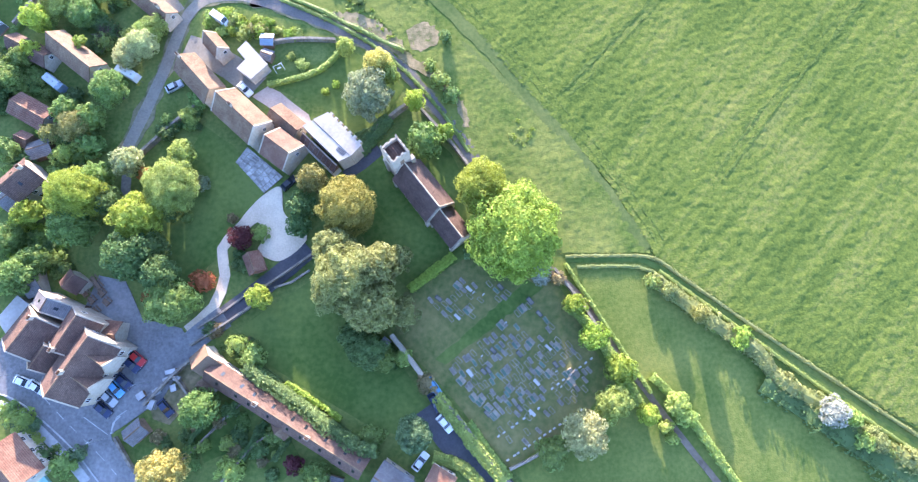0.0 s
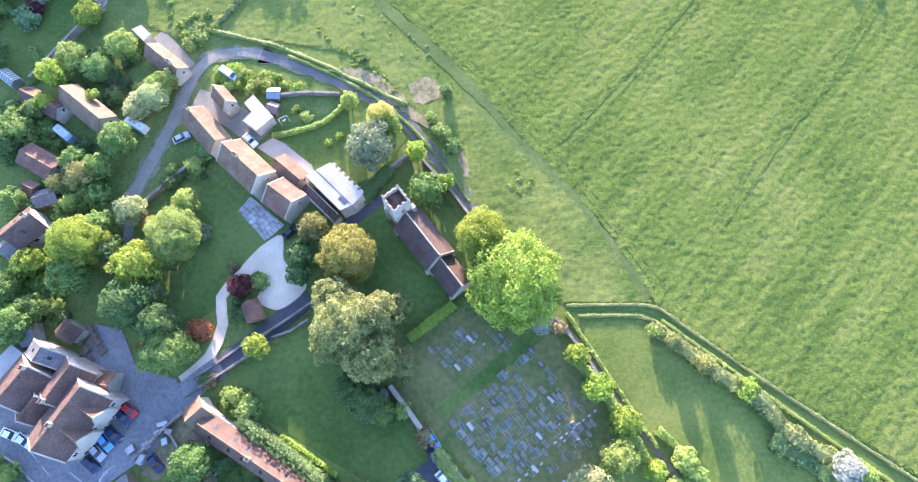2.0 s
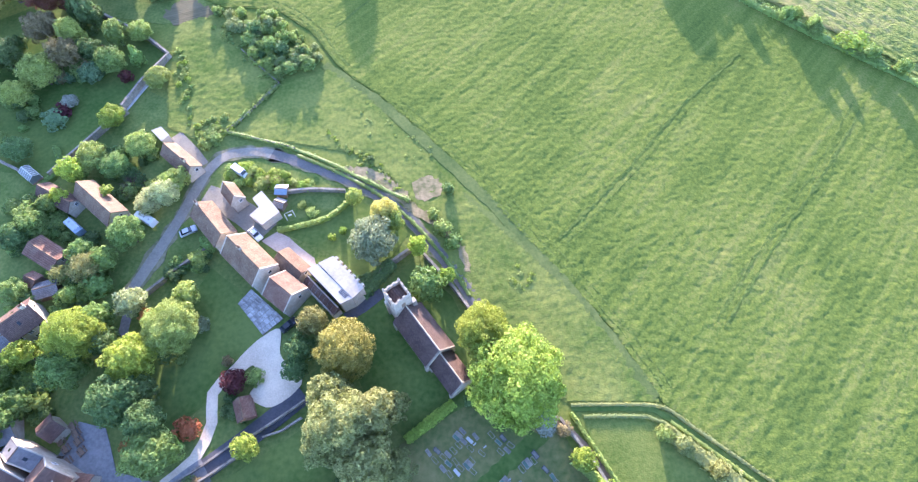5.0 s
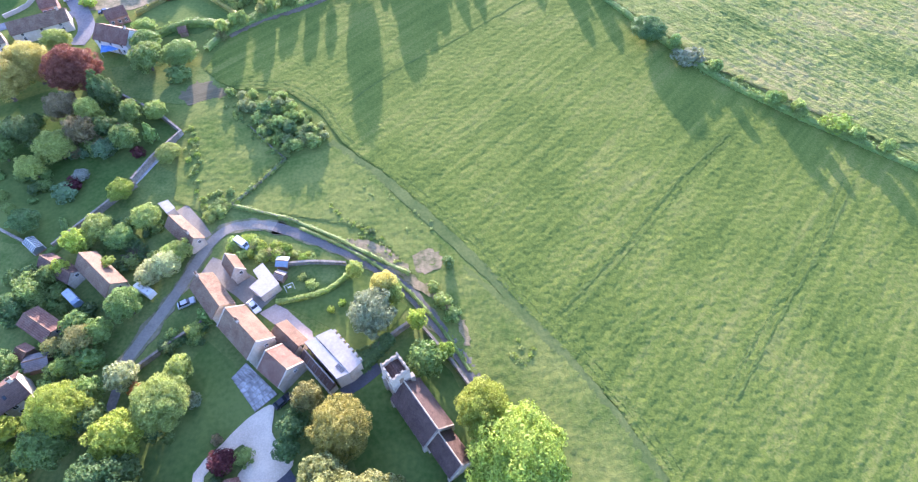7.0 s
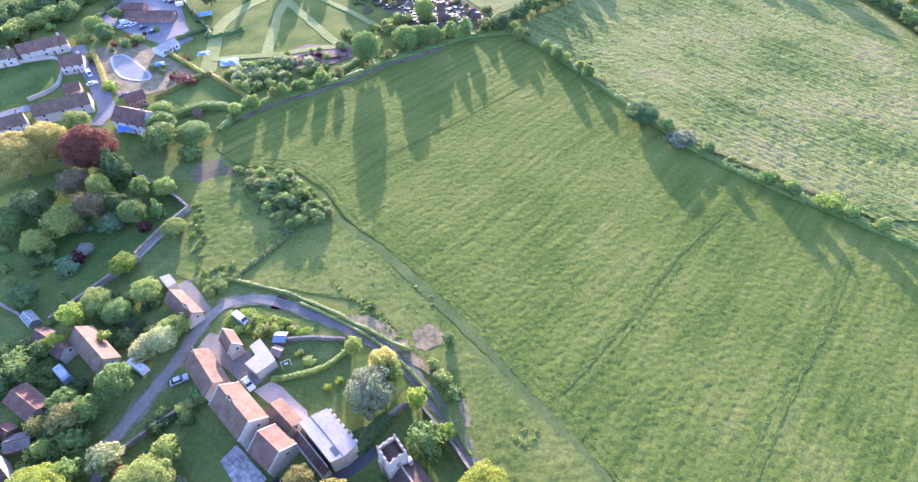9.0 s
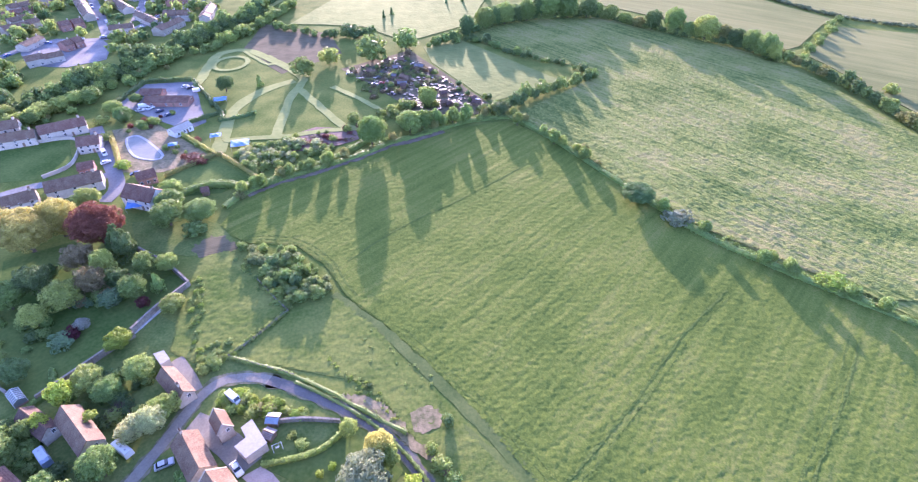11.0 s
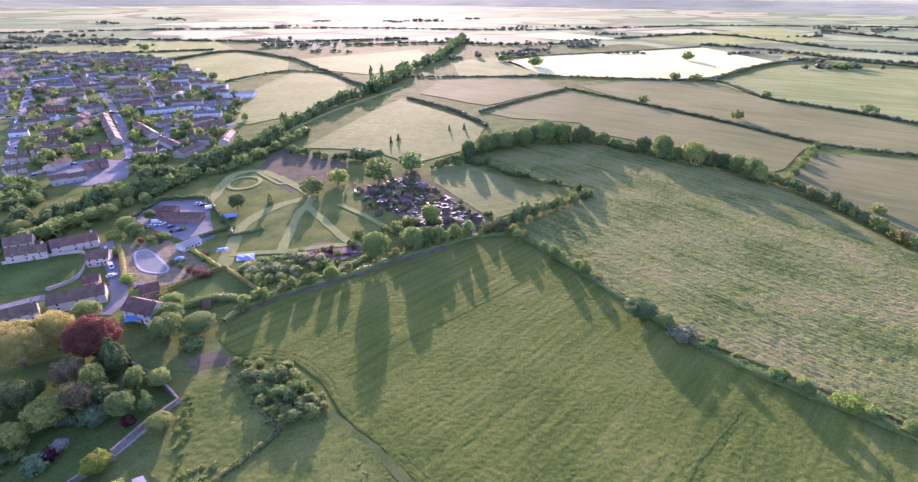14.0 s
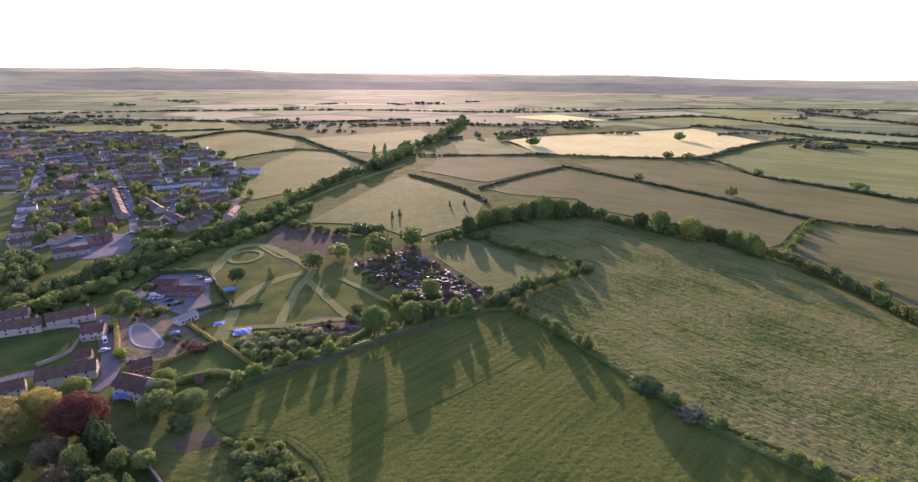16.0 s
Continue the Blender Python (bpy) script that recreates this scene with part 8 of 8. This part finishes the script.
COPSE = [(-2.3, 384.0, 5.9, 14.1), (10.7, 397.5, 7.6, 16.3), (17.5, 404.0, 6.0, 15.0), (26.2, 408.6, 8.2, 17.2), (34.0, 416.0, 6.0, 14.0), (42.7, 416.7, 7.6, 17.5), (52.0, 424.0, 6.5, 17.0), (60.7, 425.1, 9.4, 22.5), (68.5, 432.0, 6.0, 17.0), (75.7, 426.1, 8.4, 19.0), (90.7, 427.1, 8.0, 17.0), (99.0, 431.0, 5.0, 12.0), (108.4, 424.6, 6.0, 12.1), (117.1, 414.6, 5.2, 9.0), (125.0, 404.9, 4.6, 9.0),
         (133.5, 398.9, 7.0, 15.5), (147.4, 393.5, 8.2, 19.0), (156.1, 384.8, 5.4, 11.5), (164.4, 376.5, 9.4, 18.5), (175.7, 374.4, 6.0, 12.6), (181.7, 366.4, 6.6, 12.6), (188.0, 356.1, 6.8, 15.0), (191.8, 343.9, 7.0, 17.0), (193.8, 336.8, 5.0, 14.4)]
for k, (x, y, r, h) in enumerate(COPSE):
    tree(x, y, r, h, "broad", (DARK, MID, OLIVE, MID, LIGHT)[k * 3 % 5] if x > 100 else (DARK, MID)[k % 2], "large", "tall copse tree with a rounded crown", "copse trees", -0.1 * h)
belt([(199.6, 341.9), (209.4, 324.2), (218.1, 296.7), (221.9, 263.7), (224.1, 239.8)], 3.4, 3.0, 7.0, (DARK, MID, OLIVE), 60, "hedgerow tree along the pasture", 0.4)
belt([(-6.0, 384.0), (14.0, 402.0), (40.0, 417.0), (75.7, 427.0), (100.0, 428.0), (117.0, 415.0), (134.0, 399.0), (165.0, 377.0), (188.0, 356.0), (195.0, 337.0)], 2.6, 2.6, 5.0, (DARK, MID), 74, "low hedge bushes under the copse trees", 0.5)
belt([(213.3, 338.0), (244.7, 378.6), (284.0, 425.5)], 8, 3.0, 5, (LIGHT, MID), 61, "pale leafy hedgerow bush", 0.4)
belt([(222.2, 292.4), (236.7, 288.7)], 8, 4.0, 7, (LIGHT, OLIVE), 62, "pale leafy hedgerow tree", 0.4)
belt([(14.8, 253.1), (32.1, 271.1), (50.8, 285.8), (73.4, 303.1)], 3.0, 3.0, 6.5, (DARK, MID), 63, "dark leafy hedgerow tree", 0.5)
belt([(74.0, 306.2), (60.3, 323.4), (30.6, 339.2), (4.5, 366.7), (-19.1, 359.6)], 4, 2.6, 5, (DARK, MID), 64, "dark leafy hedgerow tree", 0.5)
belt([(-142.2, 392.6), (-109.1, 374.2), (-81.9, 372.9), (-68.7, 373.7)], 4, 3.2, 5, (DARK, MID), 65, "dark hedge tree by the plough", 0.6)
belt([(-27.3, 355.0), (-2.2, 380.9), (11.7, 402.6)], 4, 3.0, 5.5, (DARK, MID), 66, "dark leafy hedge tree", 0.5)
belt([(-40.6, 341.2), (-25.6, 307.8), (-4.6, 284.6), (12.2, 268.4)], 6, 1.8, 2.8, (DARK, MID, BROWN), 67, "scrubby fence-line bush", 0.6)
belt([(-33.2, 236.8), (-12.9, 244.6), (14.9, 254.6)], 5, 2.6, 4.5, (DARK, MID, LIGHT), 68, "scrubby hedge bush", 0.6)

# far fields
for name, pts, z, mat, words in (
    ("yellow_field", [(54.2, 933.5), (133.7, 1031.5), (309.4, 1115.4), (498.0, 1223.5), (535.5, 979.5), (349.5, 800.5), (277.7, 771.1), (109.0, 794.2)], 0.5, "rape", "pale yellow crop field"),
    ("striped_field", [(330.5, 744.8), (534.0, 947.2), (650.4, 922.1), (763.2, 878.7), (446.3, 496.6), (391.5, 586.5), (347.9, 641.6)], 0.5, "far_stripe", "green drilled field with faint stripes"),
    ("stubble_field", [(139.8, 698.3), (251.3, 768.6), (324.1, 739.2), (343.9, 633.8), (438.4, 487.1), (367.0, 401.1), (295.8, 440.8), (255.3, 504.1), (195.2, 586.9)], 0.45, "far_brown", "broad brown stubble field"),
    ("stubble_field", [(11.6, 541.6), (114.3, 661.1), (191.2, 573.7), (250.7, 494.2), (283.5, 432.6), (224.9, 366.3), (202.7, 351.9), (179.9, 401.9), (109.5, 464.1), (102.9, 500.3), (37.9, 515.9)], 0.45, "far_brown", "brown stubble field with tractor lines"),
    ("stubble_field", [(277.9, 411.4), (345.4, 392.1), (353.9, 385.3), (239.3, 247.0), (231.9, 286.7), (225.2, 331.8), (220.9, 348.0)], 0.4, "far_brown", "brown and green stubble field"),
    ("meadow_field", [(-135.6, 401.4), (-110.0, 510.0), (-80.9, 605.5), (13.4, 481.8), (-2.5, 406.7), (-45.3, 363.6), (-77.4, 396.8)], 0.45, "far_green", "pale green grazing field"),
    ("playing_field", [(-234.5, 487.8), (-268.2, 627.5), (-265.2, 786.3), (-189.6, 770.1), (-155.5, 658.3), (-172.3, 518.8), (-208.1, 472.8)], 0.45, "far_green", "pale flat playing field"),
    ("meadow_field", [(-511.3, 811.9), (-444.9, 1019.7), (-309.9, 908.2), (-279.9, 803.5), (-311.5, 704.2), (-375.7, 718.6)], 0.5, "far_green", "far pale green meadow"),
    ("meadow_field", [(-310.0, 924.6), (-108.6, 1106.6), (-65.8, 936.2), (-146.6, 774.4), (-249.9, 826.4)], 0.5, "far_green", "far pale green meadow"),
    ("meadow_field", [(-63.1, 637.5), (-36.5, 762.6), (80.4, 774.1), (114.6, 687.0), (15.4, 572.4)], 0.5, "far_brown", "far tawny meadow"),
    ("meadow_field", [(-34.5, 939.8), (46.8, 1002.0), (105.3, 799.8), (-19.5, 769.9)], 0.5, "far_stripe", "far striped meadow"),
    ("meadow_field", [(-919.6, 1000.4), (-606.2, 1266.2), (-462.0, 1060.3), (-557.4, 879.8), (-801.7, 867.5)], 0.6, "far_green", "far flat meadow"),
    ("meadow_field", [(374.0, 1415.9), (978.9, 1844.9), (867.0, 1373.6), (549.7, 1284.6)], 0.7, "far_green", "far pale field"),
    ("meadow_field", [(689.4, 1211.0), (747.7, 1066.3), (655.5, 976.5), (555.6, 1007.4)], 0.7, "far_green", "far pale field"),
    ("yellow_field", [(98.6, 1464.4), (242.6, 1569.9), (353.6, 1395.5), (223.4, 1343.0)], 0.8, "rape", "far pale yellow crop field"),
):
    sheet(name, pts, z, mat, words, "field", 25, 3.0, 0.6)

ribbon("railway_path", [(-172.0, 379.4), (-162.6, 453.5), (-141.6, 541.3), (-116.4, 609.8), (-90.2, 677.4)], 5, 0.5, "mown", "pale track along the old railway", "path", 12, 1.0)
# far hedgerows and woods
far = []
for pts, gap, r, h, sd in (
    ([(118.5, 687.3), (195.2, 586.9), (254.1, 501.6), (293.5, 436.9), (354.4, 403.4)], 9, 3.4, 5.0, 1), ([(81.6, 785.6), (175.1, 772.2), (273.9, 760.1), (339.3, 755.8), (347.9, 641.6), (389.5, 583.2), (439.4, 510.2)], 11, 4.2, 6.5, 2), ([(8.5, 541.3), (65.4, 617.8), (116.4, 674.0)], 9, 3.5, 5, 3),
    ([(335.2, 765.9), (516.5, 953.1), (661.2, 1019.5), (759.7, 912.2)], 16, 6, 8, 4), ([(-101.1, 761.8), (-40.7, 762.1), (80.4, 774.1)], 12, 4, 6, 5), ([(-318.1, 949.5), (-226.5, 809.1), (-125.8, 661.0)], 10, 4, 7, 6), ([(-327.1, 702.7), (-277.9, 797.4), (-189.6, 770.1)], 12, 3.5, 5, 7),
    ([(-497.1, 780.9), (-501.4, 927.8), (-453.3, 1039.7), (-299.9, 925.8)], 14, 5, 7, 8), ([(-74.0, 606.1), (-23.0, 550.7), (13.4, 481.8)], 8, 3.5, 6, 9), ([(45.2, 965.9), (139.5, 1032.2), (309.4, 1115.4), (498.0, 1223.5)], 16, 4, 6, 10), ([(-842.2, 913.2), (-669.1, 971.5), (-507.4, 1054.4)], 18, 6, 8, 11),
    ([(-1012.7, 1105.3), (-768.3, 1225.9), (-419.0, 1218.3), (-160.2, 1334.3)], 30, 9, 10, 12), ([(514.5, 1265.8), (627.5, 1167.2), (684.9, 1022.2), (804.9, 968.9)], 22, 8, 11, 13), ([(353.6, 1395.5), (661.6, 1555.0), (788.5, 1224.0), (905.0, 1094.6)], 30, 9, 11, 14), ([(1068.4, 1732.5), (1107.8, 1527.9), (1119.4, 1363.7)], 34, 11, 13, 15),
    ([(-1208.2, 1325.6), (-857.4, 1512.4), (-379.9, 1648.9), (164.4, 1647.9), (817.0, 1930.6), (1591.0, 1955.8)], 48, 12, 9, 16), ([(-271.5, 1170.5), (-66.5, 1240.4), (69.4, 1217.9), (265.1, 1259.0)], 26, 8, 11, 19),
):
    far.append((hedgerow_places(pts, gap * 0.2, r * 0.55, h * 0.45, sd, 0.5), sd))
for places, sd in far:
    woods("hedgerow", places, (0.15, 0.19, 0.085), "far dark hedgerow with scattered trees", sd, leaves=14)
for q, r, h in ((((383.7, 987.7)), 11, 17), (((101.7, 892.3)), 13, 16), (((192.5, 600.0)), 6, 10), (((263.8, 524.9)), 6, 11), (((351.6, 641.9)), 6, 9), (((286.5, 772.0)), 8, 11), (((313.2, 763.8)), 9, 10), (((-180.1, 491.9)), 4, 9), (((-216.0, 489.2)), 3.5, 8), (((418.4, 564.2)), 9, 10), (((598.4, 895.3)), 14, 12), (((49.8, 949.4)), 7, 12), (((-630.2, 1038.3)), 9, 12)):
    tree(q[0], q[1], r, h, "broad", MID, "far", "lone rounded field tree in the far distance")
for x, y in ((-135.0, 711.0), (-122.3, 722.3)):
    tree(x, y, 5.6, 27, "conifer", MID, "middle", "tall poplar standing beside the old railway", "poplars")
rf = random.Random(77)
clumps = []
for _ in range(60):
    t, d = rf.uniform(-48, 48), 950 * math.exp(rf.uniform(0, 0.9))
    x, y = d * math.sin(radians(t)), d * math.cos(radians(t))
    if -0.95 * y < x < -0.4 * y and y < 950:
        continue
    a, n, r = radians(rf.uniform(-40, 40)), rf.randint(5, 26), rf.uniform(3.5, 6.0)
    for i in range(n):
        k, u, v = rf.uniform(0.6, 1.4), rf.gauss(0, 5.5 * r), rf.gauss(0, 1.6 * r)
        clumps.append((x + math.cos(a) * u - math.sin(a) * v, y + math.sin(a) * u + math.cos(a) * v, r * k, r * k * rf.uniform(0.9, 1.5)))
woods("far_wood", clumps, (0.17, 0.2, 0.11), "distant dark copses on the plain", 30, leaves=10, leaf=1.2)

# the far plain, paled by its haze emission
fp, n = Shape(), 240
for r in (1250, 1950, 2600, 3600):
    for i in range(n):
        a = 2 * math.pi * i / n
        u = r * (1 + (0.2 * noise.noise((math.cos(a) * 5, math.sin(a) * 5, 2)) + 0.08 * noise.noise((math.cos(a) * 21, math.sin(a) * 21, 4)) if r < 1300 else 0))
        fp.v.append((u * math.cos(a), u * math.sin(a), 0.3))
for k in range(3):
    fp.f += [(n * k + i, n * k + (i + 1) % n, n * k + n + (i + 1) % n, n * k + n + i) for i in range(n)]
tagged(part("backdrop", fp, M["distance"]), "open plain in the far distance, hazed by faint emission", "backdrop", kind="structure")

# low hills that close the view all round
hs, n = Shape(), 180
for k, (rad, top) in enumerate(((3500, 0), (3900, 45), (4350, 84), (4800, 104), (4890, -5))):
    for i in range(n):
        a = 2 * math.pi * i / n
        u = 1 + 0.28 * noise.noise((math.cos(a) * 3, math.sin(a) * 3, k * 0.35)) + 0.12 * noise.noise((math.cos(a) * 11, math.sin(a) * 11, k))
        hs.v.append((rad * math.cos(a), rad * math.sin(a), top * u if top > 0 else top))
for k in range(4):
    hs.f += [(n * k + i, n * k + (i + 1) % n, n * k + n + (i + 1) % n, n * k + n + i) for i in range(n)]
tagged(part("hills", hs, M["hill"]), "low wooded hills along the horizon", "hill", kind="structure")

# ---- the town ----
sheet("town_ground", [(-303.2, 305.8), (-261.7, 328.1), (-230.7, 382.0), (-206.1, 454.8), (-236.9, 558.5), (-366.5, 752.4), (-535.7, 844.3), (-697.6, 863.7), (-789.0, 853.3), (-1000, 900), (-430, 300)], 0.12, "yard_grass", "gardens and streets of the town", "ground", 20, 1.0)
YARD = [(-287.6, 327.7), (-262.0, 309.0), (-246.0, 308.2), (-229.5, 322.5), (-240.0, 347.6), (-256.0, 362.0), (-285.6, 360.3), (-299.5, 344.6)]
sheet("town_yard", YARD, 0.2, "asphalt", "grey paved yard between the town houses", "yard", 6, 0.4)
STREETS = [[(-300.5, 302.7), (-289.3, 348.5), (-248.3, 365.4), (-237.7, 421.9), (-220.5, 488.9)], [(-249.9, 362.4), (-308.9, 447.5), (-383.4, 546.6), (-482.7, 673.4), (-585.6, 803.9)], [(-317.3, 331.0), (-385.3, 421.5), (-470.6, 539.5), (-578.0, 688.7)], [(-460.9, 483.5), (-381.7, 494.7), (-355.2, 513.1)], [(-497.2, 570.4), (-442.8, 620.2), (-314.1, 568.6), (-269.9, 589.6)], [(-251.8, 402.5), (-280.8, 472.2), (-352.2, 582.6), (-463.4, 742.6)], [(-582.1, 620.0), (-509.8, 695.3), (-374.1, 683.6)], [(-672.2, 721.6), (-577.3, 766.3), (-444.7, 767.9)]]
for q in STREETS:
    ribbon("town_street", q, 7.0, 0.3, "asphalt", "grey town street lined with parked cars", "road", 8, 0.1)


def terrace(words, wall, roof):
    """A plain two-storey town house, built once and then repeated."""
    return house((-4.5, 0), (4.5, 0), 4.0, 5.0, 7.6, "town_house", words, "house", wall=wall, roof=roof, chimneys=(0.42,), windows=(2, 1), sides=(-1,), plain=True)


town = [terrace(w, a, b) for w, a, b in (("brick town house with red tiled roof", "brick", "tile_red"), ("rendered town house with brown tiled roof", "render", "tile"), ("pale town house with slate roof", "white", "slate"), ("stone town house with brown roof", "stone", "tile"))]
curb = [q for line in STREETS for q in smooth(line, 5.0)]


def in_town(q, gap):
    """Whether a place lies inside the town and that far from its streets."""
    return q.x < np.interp(q.y, (250, 424, 455, 558, 752, 930), (-262, -192, -215, -245, -370, -560)) and all((q - w).length > gap for w in curb)


free, rt = [True] * 4, random.Random(21)
spots = []


def settle(p, turn, k, sx=1.0):
    """One more town house of kind k."""
    spots.append((p, turn))
    m = Matrix.LocRotScale((p.x, p.y, 0), Euler((0, 0, radians(turn))), (sx, rt.uniform(0.92, 1.05), rt.uniform(0.82, 0.95)))
    if free[k]:
        free[k] = False
        town[k].matrix_basis = m
        tagged(town[k], group="town houses")
    else:
        tagged(copy_thing(town[k], m), group="town houses")


ROW_ENDS = [(-437.1, 502.5), (-406.8, 524.3)], [(-269.9, 308.4), (-256.3, 322.0)], [(-292.5, 376.3), (-281.7, 388.7)], [(-324.9, 509.4), (-289.3, 536.9)], [(-301.7, 457.7), (-266.4, 422.2)], [(-349.7, 484.6), (-284.6, 401.1)], [(-243.9, 441.6), (-232.8, 474.1)], [(-463.0, 583.0), (-450.7, 603.2)], [(-253.5, 372.5), (-240.4, 379.0)], [(-290.6, 334.3), (-290.6, 351.7)], [(-265.1, 335.5), (-259.3, 348.1)], [(-350.4, 400.8), (-338.2, 418.3)], [(-333.2, 349.6), (-322.8, 358.0)], [(-312.8, 323.9), (-306.1, 333.5)], [(-470.3, 629.3), (-450.6, 652.8)], [(-396.0, 575.2), (-387.5, 621.1)], [(-359.8, 590.0), (-344.4, 624.1)], [(-480.5, 563.7), (-472.8, 588.7)], [(-252.0, 409.4), (-229.9, 391.4)], [(-404.2, 455.8), (-390.4, 469.1)], [(-361.9, 462.4), (-346.9, 471.7)], [(-284.1, 458.7), (-271.0, 484.8)], [(-278.9, 527.2), (-270.9, 548.9)], [(-482.0, 725.9), (-460.0, 756.3)], [(-568.9, 675.7), (-544.1, 703.1)], [(-392.9, 688.9), (-361.5, 717.0)], [(-547.3, 730.1), (-521.6, 751.3)], [(-388.0, 419.0), (-377.0, 426.7)], [(-218.6, 368.7), (-213.6, 395.4)]
for n, ends in enumerate(ROW_ENDS):
    a, b = Vector(ends[0]), Vector(ends[1])
    L, d = (b - a).length, (b - a).normalized()
    count = max(2, round(L / 8.2))
    k = rt.choices(range(4), (3, 4, 2, 3))[0]
    for i in range(count):
        settle(a + d * L * (i + 0.5) / count, math.degrees(math.atan2(d.y, d.x)), k, L / count / 9.0)
for _ in range(420):
    y = rt.uniform(330, 880)
    p, turn, k = Vector((rt.uniform(-0.93 * y, -0.45 * y - 10), y)), rt.choice((12, 12, 100, 60)) + rt.uniform(-5, 5), rt.randrange(4)
    d = Vector((math.cos(radians(turn)), math.sin(radians(turn))))
    n = rt.randint(2, 4)
    row = [p + d * 8.5 * i for i in range(n)]
    if len(spots) > 255 or not all(in_town(q, 9.5) for q in row) or any((q - w).length < 12.5 for q in row for w, _ in spots):
        continue
    for q in row:
        settle(q, turn, k, 0.94)
fleet, panes = Shape(), Shape()
for q in STREETS:
    line = smooth(q, 2.0)
    run = 0.0
    for a, b in zip(line, line[1:]):
        run += (b - a).length
        if run < 5.5:
            continue
        run = rt.uniform(-6, 0)
        d = (b - a).normalized()
        w = a + Vector((-d.y, d.x)) * rt.choice((-2.6, 2.6))
        turn = math.atan2(d.y, d.x)
        c, e = math.cos(turn), math.sin(turn)
        if rt.random() < 0.8:
            fleet.box(w.x, w.y, 0.5, 4.2, 1.75, 0.75, turn).box(w.x - 0.25 * c, w.y - 0.25 * e, 1.62, 1.6, 1.4, 0.08, turn)
            panes.box(w.x - 0.25 * c, w.y - 0.25 * e, 1.25, 2.3, 1.6, 0.37, turn)
            for u, v in ((1.3, 0.8), (1.3, -0.8), (-1.3, 0.8), (-1.3, -0.8)):
                panes.box(w.x + c * u - e * v, w.y + e * u + c * v, 0.28, 0.6, 0.2, 0.6, turn)
me = fleet.add(panes.v, panes.f).mesh("street_cars", M["car_mix"])
me.materials.append(M["glass"])
for k in range(len(fleet.f) - len(panes.f), len(fleet.f)):
    me.polygons[k].material_index = 1
tagged(new("street_cars", me), "rows of small cars parked along the town streets", "cars", kind="stuff")

# the houses farther back, too many to count
back = [Shape(), Shape(), Shape()]
plots = []
for _ in range(900):
    y = rt.uniform(380, 930)
    p, turn = Vector((rt.uniform(-0.95 * y, -0.38 * y - 25), y)), rt.choice((12, 14, 10, 100, 58)) + rt.uniform(-3, 3)
    d = Vector((math.cos(radians(turn)), math.sin(radians(turn))))
    row = [p + d * 9.4 * i for i in range(rt.randint(2, 5))]
    if len(spots) > 440 or not all(in_town(q, 9.0) for q in row) or any((q - w).length < 12.5 for q in row for w, _ in spots):
        continue
    spots += [(q, turn) for q in row]
    plots += [(q, turn) for q in row]
for p, turn in plots:
    L, half, eave, ridge = rt.uniform(8.4, 9.6), rt.uniform(3.4, 4.2), rt.uniform(4.2, 5.2), rt.uniform(6.4, 7.6)
    c, e = math.cos(radians(turn)), math.sin(radians(turn))

    def lay(shape, section):
        n0 = len(shape.v)
        shape.along(section, -L / 2, L / 2)
        shape.v[n0:] = [(p.x + c * x - e * v, p.y + e * x + c * v, z) for x, v, z in shape.v[n0:]]

    lay(back[0], [(-half, -0.3), (half, -0.3), (half, eave), (0, ridge), (-half, eave)])
    k = (ridge - eave) / half
    for sgn in (1, -1):
        sec = [(0, ridge + 0.05), (sgn * (half + 0.3), eave - 0.3 * k + 0.05), (sgn * (half + 0.3), eave - 0.3 * k + 0.25), (0, ridge + 0.25)]
        lay(back[1 + (int(p.y) % 4 == 0)], sec if sgn < 0 else sec[::-1])
    back[0].box(p.x + c * L * 0.4, p.y + e * L * 0.4, ridge - 0.6, 0.9, 0.7, 1.8, radians(turn))
walls, reds, greys = back
n1, n2 = len(walls.f), len(walls.f) + len(reds.f)
me = walls.add(reds.v, reds.f).add(greys.v, greys.f).mesh("far_houses", M["town_wall"])
for mt in ("tile", "slate"):
    me.materials.append(M[mt])
me.polygons.foreach_set("material_index", [0 if i < n1 else 1 if i < n2 else 2 for i in range(len(me.polygons))])
tagged(new("far_houses", me), "crowded pale town houses with brown and grey roofs", "houses", kind="stuff")
garden_trees = []
for _ in range(1000):
    y = rt.uniform(330, 930)
    p = Vector((rt.uniform(-0.9 * y, -0.42 * y), y))
    if not in_town(p, 5.5) or inside(p.x, p.y, YARD) or any((p - w).length < 5.8 for w, _ in spots):
        continue
    r = rt.uniform(1.8, 4.8)
    garden_trees.append((p.x, p.y, r, r * rt.uniform(1.7, 2.3)))
grove("garden_trees", garden_trees, [DARK, MID, LIGHT, OLIVE], "garden trees among the town houses", "far", "broad", 8)
for q, l in ((((-271.1, 600.4)), 40), (((-315.9, 643.9)), 26)):
    house((q[0] - l / 2, q[1]), (q[0] + l / 2, q[1] + 6), 9, 5, 6.5, "warehouse", "pale flat-pitched town warehouse building", "warehouse", wall="white", roof="felt", windows=(6, 1))
